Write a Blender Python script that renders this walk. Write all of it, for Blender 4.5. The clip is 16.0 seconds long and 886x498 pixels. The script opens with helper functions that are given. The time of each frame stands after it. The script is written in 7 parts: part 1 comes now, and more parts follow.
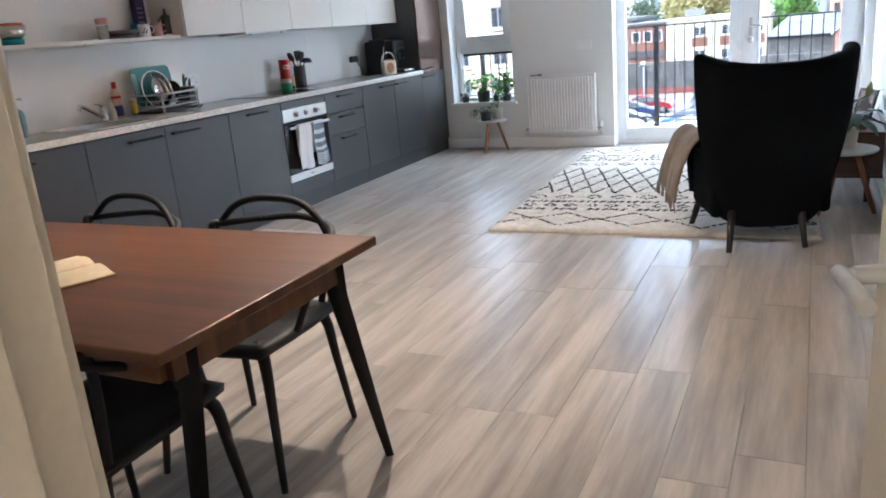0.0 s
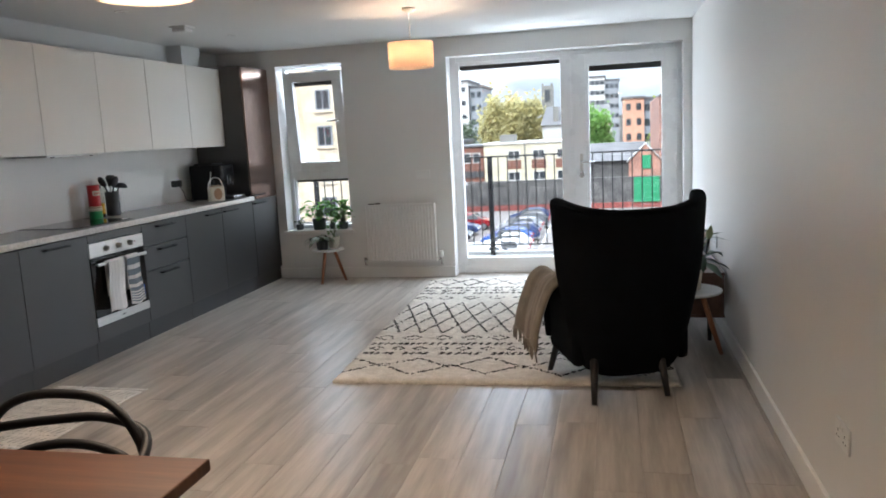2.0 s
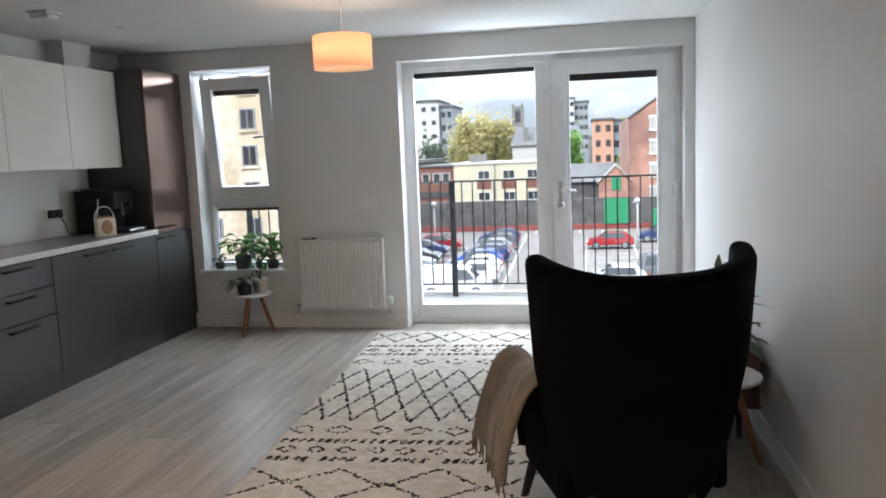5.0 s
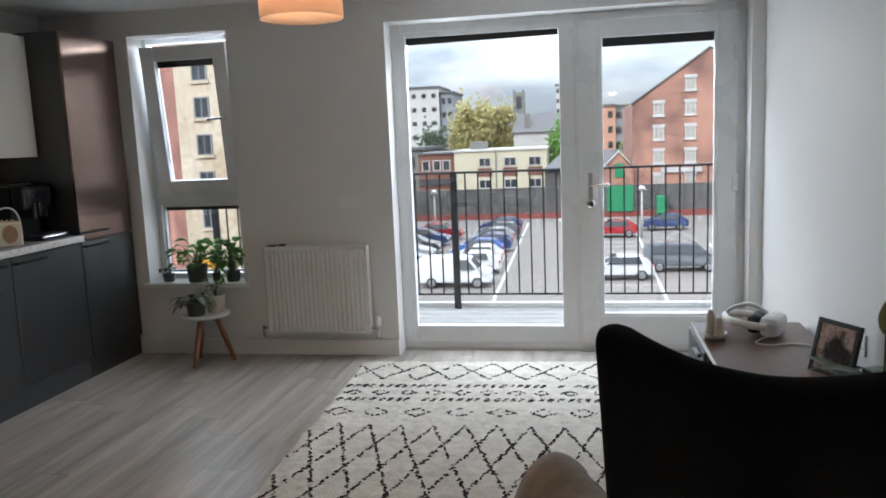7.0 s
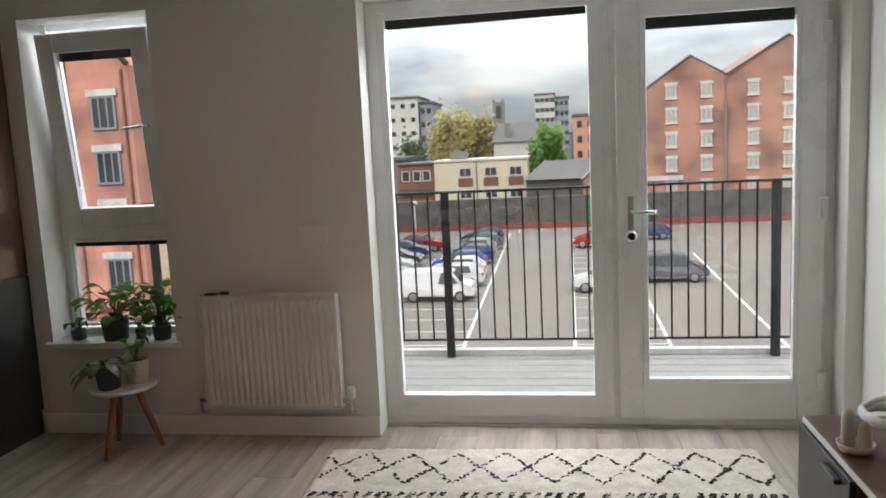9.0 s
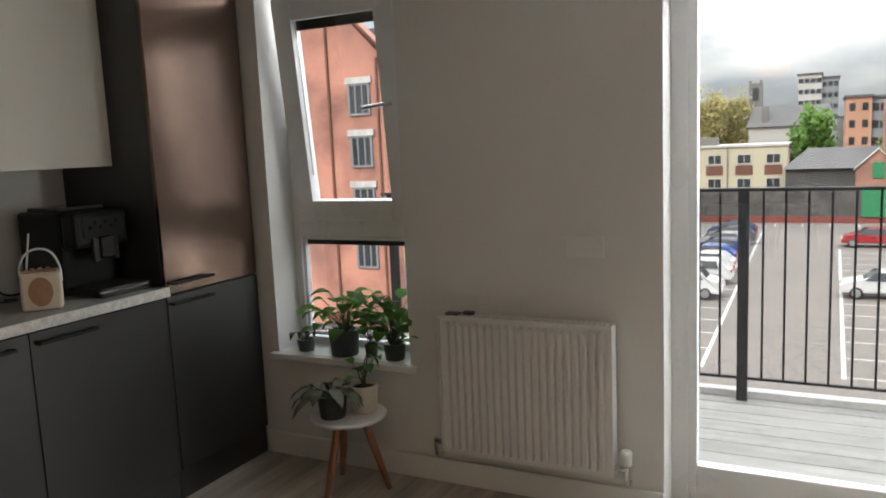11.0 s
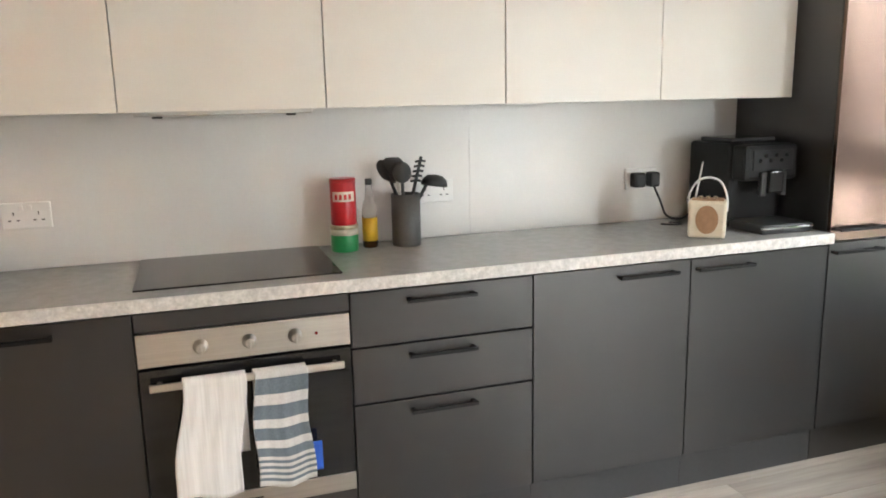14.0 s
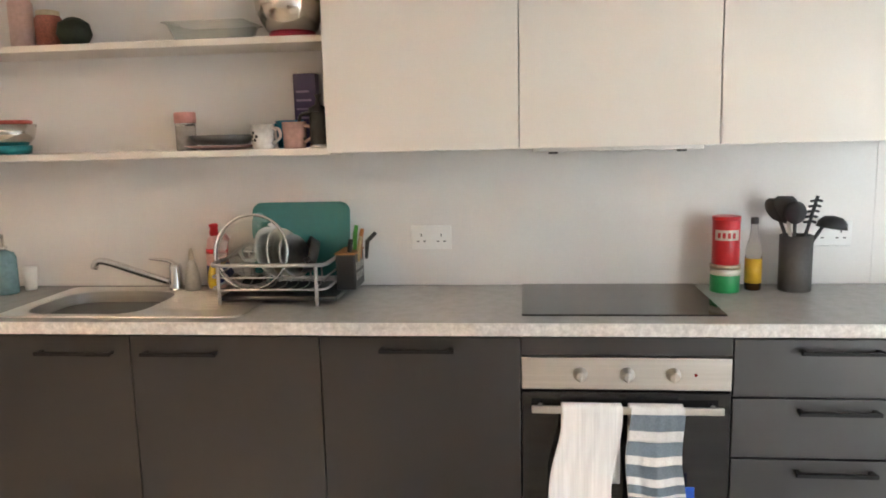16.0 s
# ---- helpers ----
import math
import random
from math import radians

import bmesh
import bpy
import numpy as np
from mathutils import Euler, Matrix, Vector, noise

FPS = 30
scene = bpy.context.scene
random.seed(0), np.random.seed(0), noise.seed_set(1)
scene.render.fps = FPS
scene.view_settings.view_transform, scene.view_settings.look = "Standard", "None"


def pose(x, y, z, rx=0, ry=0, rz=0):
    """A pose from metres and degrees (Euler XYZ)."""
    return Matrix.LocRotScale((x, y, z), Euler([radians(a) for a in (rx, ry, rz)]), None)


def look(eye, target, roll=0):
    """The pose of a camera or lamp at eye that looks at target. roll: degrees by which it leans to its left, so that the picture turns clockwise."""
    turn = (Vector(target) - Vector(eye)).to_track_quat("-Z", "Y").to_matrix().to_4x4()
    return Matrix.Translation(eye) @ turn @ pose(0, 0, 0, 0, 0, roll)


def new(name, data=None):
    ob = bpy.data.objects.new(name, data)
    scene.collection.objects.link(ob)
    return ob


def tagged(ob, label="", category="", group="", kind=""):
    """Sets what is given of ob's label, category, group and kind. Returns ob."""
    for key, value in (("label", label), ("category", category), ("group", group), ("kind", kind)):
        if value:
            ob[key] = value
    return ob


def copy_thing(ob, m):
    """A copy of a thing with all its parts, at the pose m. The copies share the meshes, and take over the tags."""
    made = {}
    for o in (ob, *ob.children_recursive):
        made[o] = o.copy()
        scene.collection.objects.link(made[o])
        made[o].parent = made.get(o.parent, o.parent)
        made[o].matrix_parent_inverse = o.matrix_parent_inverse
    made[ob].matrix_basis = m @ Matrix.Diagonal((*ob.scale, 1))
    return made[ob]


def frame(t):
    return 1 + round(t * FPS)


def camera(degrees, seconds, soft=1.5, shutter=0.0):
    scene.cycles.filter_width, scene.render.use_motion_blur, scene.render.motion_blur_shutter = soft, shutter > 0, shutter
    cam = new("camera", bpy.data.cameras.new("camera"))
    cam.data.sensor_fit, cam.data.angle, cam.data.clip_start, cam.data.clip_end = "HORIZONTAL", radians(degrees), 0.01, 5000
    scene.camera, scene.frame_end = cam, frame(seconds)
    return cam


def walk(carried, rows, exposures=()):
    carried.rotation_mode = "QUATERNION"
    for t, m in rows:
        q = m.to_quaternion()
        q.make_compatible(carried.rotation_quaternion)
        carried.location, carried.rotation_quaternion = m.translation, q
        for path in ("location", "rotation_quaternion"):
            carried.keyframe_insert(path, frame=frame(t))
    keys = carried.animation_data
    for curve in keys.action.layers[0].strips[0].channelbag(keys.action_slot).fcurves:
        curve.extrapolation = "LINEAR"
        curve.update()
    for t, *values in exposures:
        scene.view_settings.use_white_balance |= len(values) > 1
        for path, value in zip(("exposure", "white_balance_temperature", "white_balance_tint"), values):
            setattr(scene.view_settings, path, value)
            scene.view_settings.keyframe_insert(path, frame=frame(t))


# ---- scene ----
# ---- camera and walk ----
cam = camera(60.6, 16.0, soft=1.8)
PATH = [
    (0, (4.268, -4.759, 1.305), (3.405, -3.042, 0.748), -5.1),
    (0.5, (4.184, -4.641, 1.32), (3.448, -2.84, 0.858), -4.5),
    (1, (4.107, -4.498, 1.375), (3.468, -2.642, 0.995), -4.2),
    (1.5, (4.033, -4.392, 1.399), (3.524, -2.487, 1.064), -3.6),
    (2, (3.999, -4.342, 1.409), (3.56, -2.414, 1.111), -2.9),
    (2.5, (3.992, -4.301, 1.413), (3.583, -2.363, 1.133), -2.8),
    (3, (3.992, -4.118, 1.394), (3.632, -2.169, 1.126), -2.1),
    (3.5, (3.964, -3.856, 1.406), (3.635, -1.9, 1.147), -1.4),
    (6, (3.794, -2.376, 1.417), (3.413, -0.428, 1.167), -2.7),
    (6.5, (3.734, -2.063, 1.415), (3.355, -0.118, 1.143), -1.9),
    (7, (3.66, -1.783, 1.404), (3.297, 0.163, 1.119), -2.4),
    (7.5, (3.563, -1.512, 1.434), (3.262, 0.448, 1.17), -3.8),
    (8, (3.514, -1.231, 1.423), (3.269, 0.74, 1.187), -3.2),
    (10.5, (3.071, 0.11, 1.424), (2.39, 1.964, 1.116), -2.45),
    (11, (2.96, 0.217, 1.429), (2.068, 1.986, 1.158), -2.5),
    (11.5, (2.903, 0.288, 1.446), (1.754, 1.903, 1.179), -2.1),
    (12, (2.885, 0.329, 1.441), (1.538, 1.783, 1.169), -2.0),
    (12.5, (2.863, 0.331, 1.441), (1.351, 1.604, 1.133), -2.1),
    (13, (2.825, 0.275, 1.432), (1.146, 1.307, 1.094), -1.6),
    (13.5, (2.795, 0.229, 1.436), (1.002, 1.037, 1.063), -1.3),
    (14, (2.755, 0.179, 1.425), (0.894, 0.799, 1.036), -1.2),
    (14.5, (2.751, 0.152, 1.425), (0.836, 0.566, 1.025), -1.1),
    (15, (2.755, 0.092, 1.434), (0.801, 0.275, 1.045), -1.0),
    (15.5, (2.754, 0.039, 1.462), (0.78, 0.041, 1.137), -1.1),
    (16, (2.75, 0.016, 1.459), (0.785, -0.2, 1.155), -1.4),
]
EXPOSURES = [(0, 1.68, 5350, 8), (0.5, 1.6, 5650, 8), (1, 1.38, 5750, 8), (1.5, 1.12, 5850, 8), (2.5, 0.98, 5900, 8), (3.5, 0.88, 6000, 8), (6, 0.62, 5950, 9), (7, 0.36, 6050, 9), (8, 0.06, 6500, 10),
             (10.5, -0.06, 6900, 10), (11.5, 0.66, 6880, 10), (12, 1.25, 6800, 10), (12.5, 1.48, 6700, 9), (13.5, 1.9, 6720, 9), (14.5, 2.18, 6620, 9), (16, 2.2, 6450, 9)]
walk(cam, [(t, look(eye, target, roll)) for t, eye, target, roll in PATH], EXPOSURES)

# ---- world, sun, exposure ----
SUN_ELEV, SUN_AZ = 42.0, 205.0
world = bpy.data.worlds.new("sky")
scene.world = world
world.use_nodes = True
wn, wl = world.node_tree.nodes, world.node_tree.links
wn.clear()
sky = wn.new("ShaderNodeTexSky")
sky.sky_type, sky.sun_disc = "NISHITA", False
sky.sun_elevation, sky.sun_rotation = radians(SUN_ELEV), radians(SUN_AZ)
sky.air_density, sky.dust_density = 1.0, 2.0
wcoord = wn.new("ShaderNodeTexCoord")
wmap = wn.new("ShaderNodeMapping")
wmap.inputs["Scale"].default_value = (2.2, 2.2, 7.0)
wnoise = wn.new("ShaderNodeTexNoise")
wnoise.inputs["Scale"].default_value, wnoise.inputs["Detail"].default_value = 1.6, 7.0
wramp = wn.new("ShaderNodeValToRGB")
wramp.color_ramp.elements[0].position, wramp.color_ramp.elements[0].color = 0.40, (3.6, 4.1, 4.9, 1)
wramp.color_ramp.elements[1].position, wramp.color_ramp.elements[1].color = 0.62, (9.0, 9.2, 9.4, 1)
wmix = wn.new("ShaderNodeMix")
wmix.data_type = "RGBA"
wmix.inputs["Factor"].default_value = 0.85
wsep = wn.new("ShaderNodeSeparateXYZ")
wgrad = wn.new("ShaderNodeMapRange")
wgrad.inputs["From Min"].default_value, wgrad.inputs["From Max"].default_value = 0.0, 1.0
wgrad.inputs["To Min"].default_value, wgrad.inputs["To Max"].default_value = 0.225, 2.95
wscale = wn.new("ShaderNodeVectorMath")
wscale.operation = "SCALE"
wbg = wn.new("ShaderNodeBackground")
wbg.inputs["Strength"].default_value = 0.28
wout = wn.new("ShaderNodeOutputWorld")
wl.new(wcoord.outputs["Generated"], wmap.inputs["Vector"])
wl.new(wmap.outputs["Vector"], wnoise.inputs["Vector"])
wl.new(wnoise.outputs["Fac"], wramp.inputs["Fac"])
wl.new(sky.outputs["Color"], wmix.inputs["A"])
wl.new(wramp.outputs["Color"], wmix.inputs["B"])
wl.new(wcoord.outputs["Generated"], wsep.inputs[0])
wl.new(wsep.outputs["Z"], wgrad.inputs["Value"])
wl.new(wmix.outputs["Result"], wscale.inputs[0])
wl.new(wgrad.outputs[0], wscale.inputs["Scale"])
wl.new(wscale.outputs[0], wbg.inputs["Color"])
wl.new(wbg.outputs["Background"], wout.inputs["Surface"])

sun_data = bpy.data.lights.new("sun", "SUN")
sun_data.energy, sun_data.angle, sun_data.color = 2.2, radians(12), (1.0, 0.95, 0.88)
sun = new("sun", sun_data)
_e, _a = radians(SUN_ELEV), radians(SUN_AZ)
sun.matrix_basis = look((0, -60, 60), (0 - math.sin(_a) * math.cos(_e), -60 - math.cos(_a) * math.cos(_e), 60 - math.sin(_e)))


def area_lamp(name, w, h, energy, color, m):
    d = bpy.data.lights.new(name, "AREA")
    d.shape, d.size, d.size_y, d.energy, d.color = "RECTANGLE", w, h, energy, color
    ob = new(name, d)
    ob.matrix_basis = m
    return ob


def point_lamp(name, energy, color, radius, place):
    d = bpy.data.lights.new(name, "POINT")
    d.energy, d.color, d.shadow_soft_size = energy, color, radius
    ob = new(name, d)
    ob.matrix_basis = Matrix.Translation(place)
    return ob


# daylight in the two openings, and the two lit pendants
for lamp in (area_lamp("daylight_door", 2.1, 2.0, 10, (1, 1, 1), look((3.55, 3.36, 1.1), (3.55, 0, 1.1))), area_lamp("daylight_window", 0.66, 1.6, 10, (1, 1, 1), look((1.04, 3.36, 1.33), (1.04, 0, 1.33)))):
    lamp.data.cycles.is_portal = True
# strip lamps added out of sight at the openings' edges, to boost the sky's light
area_lamp("fill_strip_door_head", 2.05, 0.05, 22, (0.90, 0.96, 1.0), look((3.55, 3.262, 2.132), (3.55, 2.0, 0.9)))
area_lamp("fill_strip_door_jamb", 0.05, 1.8, 13, (0.90, 0.96, 1.0), look((4.60, 3.262, 1.15), (2.6, 1.2, 0.95)))
area_lamp("fill_strip_door_jamb", 0.04, 1.8, 14, (0.90, 0.96, 1.0), look((2.482, 3.262, 1.15), (4.4, 1.0, 0.9)))
area_lamp("fill_strip_window_head", 0.62, 0.05, 3.5, (0.90, 0.96, 1.0), look((1.04, 3.262, 2.15), (1.04, 2.0, 0.9)))
area_lamp("fill_strip_window_jamb", 0.04, 1.4, 1.5, (0.90, 0.96, 1.0), look((1.372, 3.262, 1.35), (0.6, 2.0, 1.1)))
point_lamp("pendant_bulb_living", 4.5, (1.0, 0.68, 0.46), 0.04, (2.57, 1.2, 2.02))
point_lamp("pendant_bulb_dining", 42, (1.0, 0.74, 0.52), 0.04, (2.50, -2.01, 2.02))
# unseen warm fill added in the hall, with no fitting modelled
point_lamp("hall_fill_lamp", 10, (1.0, 0.74, 0.52), 0.06, (4.2, -5.6, 2.1))

# ---- materials ----


def mat(name, color, rough=0.5, metal=0.0, var=0.12, scale=3.0, fine=60.0, bump=0.0, spec=0.5, coat=0.0, stretch=(1, 1, 1), rand=0.0, second=None, mixpos=(0.35, 0.65), rvar=0.12, sheen=0.0, emit=None, estr=0.0):
    """A surface with variation at two scales and fine relief."""
    m = bpy.data.materials.new(name)
    m.use_nodes = True
    n, l = m.node_tree.nodes, m.node_tree.links
    b = n["Principled BSDF"]
    tc = n.new("ShaderNodeTexCoord")
    mp = n.new("ShaderNodeMapping")
    mp.inputs["Scale"].default_value = stretch
    l.new(tc.outputs["Object"], mp.inputs["Vector"])
    big, small = n.new("ShaderNodeTexNoise"), n.new("ShaderNodeTexNoise")
    big.inputs["Scale"].default_value, big.inputs["Detail"].default_value = scale, 5
    small.inputs["Scale"].default_value, small.inputs["Detail"].default_value = fine, 4
    vec = mp.outputs["Vector"]
    info = n.new("ShaderNodeObjectInfo")
    if rand:
        add = n.new("ShaderNodeVectorMath")
        add.operation = "MULTIPLY_ADD"
        add.inputs[1].default_value = (1, 1, 1)
        comb = n.new("ShaderNodeCombineXYZ")
        mul = n.new("ShaderNodeMath")
        mul.operation, mul.inputs[1].default_value = "MULTIPLY", 37.0
        l.new(info.outputs["Random"], mul.inputs[0])
        for k in "XYZ":
            l.new(mul.outputs[0], comb.inputs[k])
        l.new(vec, add.inputs[0])
        l.new(comb.outputs[0], add.inputs[2])
        vec = add.outputs[0]
    l.new(vec, big.inputs["Vector"])
    l.new(vec, small.inputs["Vector"])
    sec = second or tuple(c * (1 - 2 * var) for c in color)
    ramp = n.new("ShaderNodeValToRGB")
    e = ramp.color_ramp.elements
    e[0].position, e[1].position = mixpos
    e[0].color, e[1].color = (*sec, 1), (*color, 1)
    l.new(big.outputs["Fac"], ramp.inputs["Fac"])
    hsv = n.new("ShaderNodeHueSaturation")
    l.new(ramp.outputs["Color"], hsv.inputs["Color"])
    val = n.new("ShaderNodeMapRange")
    val.inputs["To Min"].default_value, val.inputs["To Max"].default_value = 1 - var, 1 + var
    val.inputs["From Min"].default_value, val.inputs["From Max"].default_value = 0.3, 0.7
    l.new(small.outputs["Fac"], val.inputs["Value"])
    if rand:
        rr = n.new("ShaderNodeMapRange")
        rr.inputs["To Min"].default_value, rr.inputs["To Max"].default_value = 1 - rand, 1 + rand
        l.new(info.outputs["Random"], rr.inputs["Value"])
        mm = n.new("ShaderNodeMath")
        mm.operation = "MULTIPLY"
        l.new(rr.outputs[0], mm.inputs[0])
        l.new(val.outputs[0], mm.inputs[1])
        l.new(mm.outputs[0], hsv.inputs["Value"])
    else:
        l.new(val.outputs[0], hsv.inputs["Value"])
    l.new(hsv.outputs["Color"], b.inputs["Base Color"])
    rg = n.new("ShaderNodeMapRange")
    rg.inputs["To Min"].default_value, rg.inputs["To Max"].default_value = max(0.02, rough * (1 - rvar)), min(1, rough * (1 + rvar))
    l.new(big.outputs["Fac"], rg.inputs["Value"])
    l.new(rg.outputs[0], b.inputs["Roughness"])
    b.inputs["Metallic"].default_value = metal
    b.inputs["Specular IOR Level"].default_value = spec
    b.inputs["Coat Weight"].default_value = coat
    b.inputs["Sheen Weight"].default_value = sheen
    if bump:
        bp = n.new("ShaderNodeBump")
        bp.inputs["Strength"].default_value, bp.inputs["Distance"].default_value = bump, 0.003
        l.new(small.outputs["Fac"], bp.inputs["Height"])
        l.new(bp.outputs["Normal"], b.inputs["Normal"])
    if emit:
        b.inputs["Emission Color"].default_value, b.inputs["Emission Strength"].default_value = (*emit, 1), estr
    return m


def glass_mat(name, tint=(1, 1, 1), rough=0.0, ior=1.45):
    m = bpy.data.materials.new(name)
    m.use_nodes = True
    b = m.node_tree.nodes["Principled BSDF"]
    b.inputs["Base Color"].default_value, b.inputs["Roughness"].default_value = (*tint, 1), rough
    b.inputs["Transmission Weight"].default_value, b.inputs["IOR"].default_value = 1.0, ior
    return m


M_WALL = mat("wall_paint", (0.74, 0.735, 0.72), 0.42, var=0.015, scale=1.2, fine=220, bump=0.03, rvar=0.2)
M_CEIL = mat("ceiling_paint", (0.80, 0.80, 0.79), 0.85, var=0.012, scale=0.8, fine=150, bump=0.03)
M_TRIM = mat("white_gloss_trim", (0.80, 0.80, 0.78), 0.3, var=0.015, scale=4, fine=90, bump=0.02)
M_CREAM = mat("cream_gloss_door_paint", (0.70, 0.66, 0.56), 0.35, var=0.03, scale=3, fine=120, bump=0.03)
M_PVC = mat("white_upvc", (0.80, 0.81, 0.82), 0.28, var=0.012, scale=5, fine=80)
M_PLANK = mat("grey_oak_laminate", (0.455, 0.415, 0.372), 0.29, var=0.08, scale=1.5, fine=9, bump=0.015, stretch=(9, 0.75, 1), rand=0.08, second=(0.215, 0.192, 0.168), mixpos=(0.26, 0.66), rvar=0.04)
M_UNDER = mat("dark_underlay", (0.10, 0.08, 0.07), 0.8)
M_GREY = mat("matt_anthracite_front", (0.0095, 0.0102, 0.0120), 0.40, var=0.05, scale=3, fine=180, bump=0.02, rvar=0.12, spec=0.9)
M_BLACKU = mat("gloss_black_front", (0.020, 0.018, 0.018), 0.38, var=0.03, scale=2, fine=120, rvar=0.05, spec=0.9)
# upper tall door: warm specular tint stands in for brick buildings reflected in it
M_BLACKD = mat("black_front_reflection_tint", (0.014, 0.013, 0.013), 0.25, var=0.03, scale=2, fine=120, rvar=0.03, spec=1.0)
M_BLACKD.node_tree.nodes["Principled BSDF"].inputs["IOR"].default_value = 1.9
M_BLACKD.node_tree.nodes["Principled BSDF"].inputs["Specular Tint"].default_value = (1.0, 0.66, 0.52, 1)
M_GREY.node_tree.nodes["Principled BSDF"].inputs["Specular Tint"].default_value = (1.0, 0.97, 0.94, 1)
M_UPPER = mat("pale_cream_upper_front", (0.74, 0.70, 0.64), 0.38, var=0.012, scale=2, fine=160)
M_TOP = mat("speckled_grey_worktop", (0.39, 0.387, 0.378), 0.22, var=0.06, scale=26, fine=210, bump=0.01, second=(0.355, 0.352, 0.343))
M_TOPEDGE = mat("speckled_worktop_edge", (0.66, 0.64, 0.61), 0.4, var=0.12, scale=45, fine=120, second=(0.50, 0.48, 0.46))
M_SPLASH = mat("matt_grey_splashback", (0.70, 0.685, 0.66), 0.32, var=0.015, scale=2, fine=120)
M_STEEL = mat("brushed_steel", (0.62, 0.60, 0.57), 0.32, metal=1.0, var=0.06, scale=4, fine=90, stretch=(1, 0.2, 30))
M_CHROME = mat("chrome", (0.75, 0.75, 0.75), 0.10, metal=1.0, var=0.03, scale=6)
M_BLKGLASS = mat("black_glass", (0.012, 0.012, 0.013), 0.06, var=0.1, scale=3, rvar=0.4)
M_BLACK = mat("black_plastic", (0.018, 0.018, 0.019), 0.38, var=0.12, scale=8, fine=200, bump=0.03)
M_BLKMETAL = mat("black_powder_coat", (0.010, 0.010, 0.011), 0.55, var=0.1, scale=9, fine=260, bump=0.05, spec=0.25)
M_TABLE = mat("walnut_table_top", (0.175, 0.070, 0.030), 0.36, var=0.13, scale=2.2, fine=12, bump=0.03, stretch=(0.5, 9, 1), second=(0.088, 0.032, 0.014), mixpos=(0.30, 0.70), rvar=0.12, spec=0.35)
M_WALNUT = mat("walnut_veneer", (0.13, 0.065, 0.045), 0.34, var=0.14, scale=2.4, fine=30, bump=0.05, stretch=(9, 0.8, 9), second=(0.085, 0.042, 0.03))
M_LEGWOOD = mat("oiled_beech_leg", (0.36, 0.15, 0.07), 0.42, var=0.13, scale=5, fine=40, bump=0.05, stretch=(8, 8, 1), second=(0.26, 0.10, 0.045))
M_FABRIC = mat("charcoal_wool", (0.0032, 0.0045, 0.0065), 0.95, var=0.25, scale=10, fine=420, bump=0.6, spec=0.12)
M_RUG = mat("cream_shag_wool", (0.66, 0.62, 0.55), 0.95, var=0.16, scale=14, fine=150, bump=0.7, second=(0.54, 0.50, 0.44), sheen=0.2)
M_RUGBLK = mat("black_shag_wool", (0.035, 0.033, 0.032), 0.95, var=0.25, scale=14, fine=150, bump=0.7)
M_THROW = mat("taupe_knit_throw", (0.23, 0.192, 0.15), 0.93, var=0.16, scale=12, fine=260, bump=0.6, sheen=0.2)
M_WHITE = mat("white_plastic", (0.78, 0.78, 0.76), 0.32, var=0.02, scale=6)
M_RAD = mat("white_radiator_enamel", (0.78, 0.78, 0.77), 0.35, var=0.015, scale=4)
M_GLASS = glass_mat("window_glass", (0.97, 0.985, 0.98))

# ---- mesh helpers ----


def box(bm, x0, x1, y0, y1, z0, z1, bevel=0.0, m=None):
    """A box between two corners, its edges rounded by bevel."""
    t = bmesh.new() if (bevel or m) else bm
    vs = [t.verts.new((x, y, z)) for x in (x0, x1) for y in (y0, y1) for z in (z0, z1)]
    for f in ((0, 1, 3, 2), (4, 6, 7, 5), (0, 4, 5, 1), (2, 3, 7, 6), (0, 2, 6, 4), (1, 5, 7, 3)):
        t.faces.new([vs[i] for i in f])
    if t is not bm:
        if bevel:
            bmesh.ops.bevel(t, geom=list(t.edges), offset=bevel, segments=2, affect="EDGES", profile=0.5)
        if m:
            bmesh.ops.transform(t, matrix=m, verts=t.verts)
        join(bm, t)
    return bm


def join(bm, t):
    keep = {}
    for v in t.verts:
        keep[v] = bm.verts.new(v.co)
    for f in t.faces:
        try:
            g = bm.faces.new([keep[v] for v in f.verts])
            g.smooth = f.smooth
        except ValueError:
            pass
    t.free()


def lathe(bm, profile, centre=(0, 0, 0), seg=24, m=None, smooth=True):
    """A turned shape: profile is rows of (radius, height)."""
    rings = []
    for r, z in profile:
        ring = []
        for k in range(seg):
            a = 2 * math.pi * k / seg
            v = Vector((r * math.cos(a), r * math.sin(a), z))
            v = (m @ v if m else v) + Vector(centre)
            ring.append(bm.verts.new(v))
        rings.append(ring)
    for a, b in zip(rings, rings[1:]):
        for k in range(seg):
            f = bm.faces.new((a[k], a[(k + 1) % seg], b[(k + 1) % seg], b[k]))
            f.smooth = smooth
    for ring, flip in ((rings[0], True), (rings[-1], False)):
        f = bm.faces.new(ring[::-1] if flip else ring)
    return bm


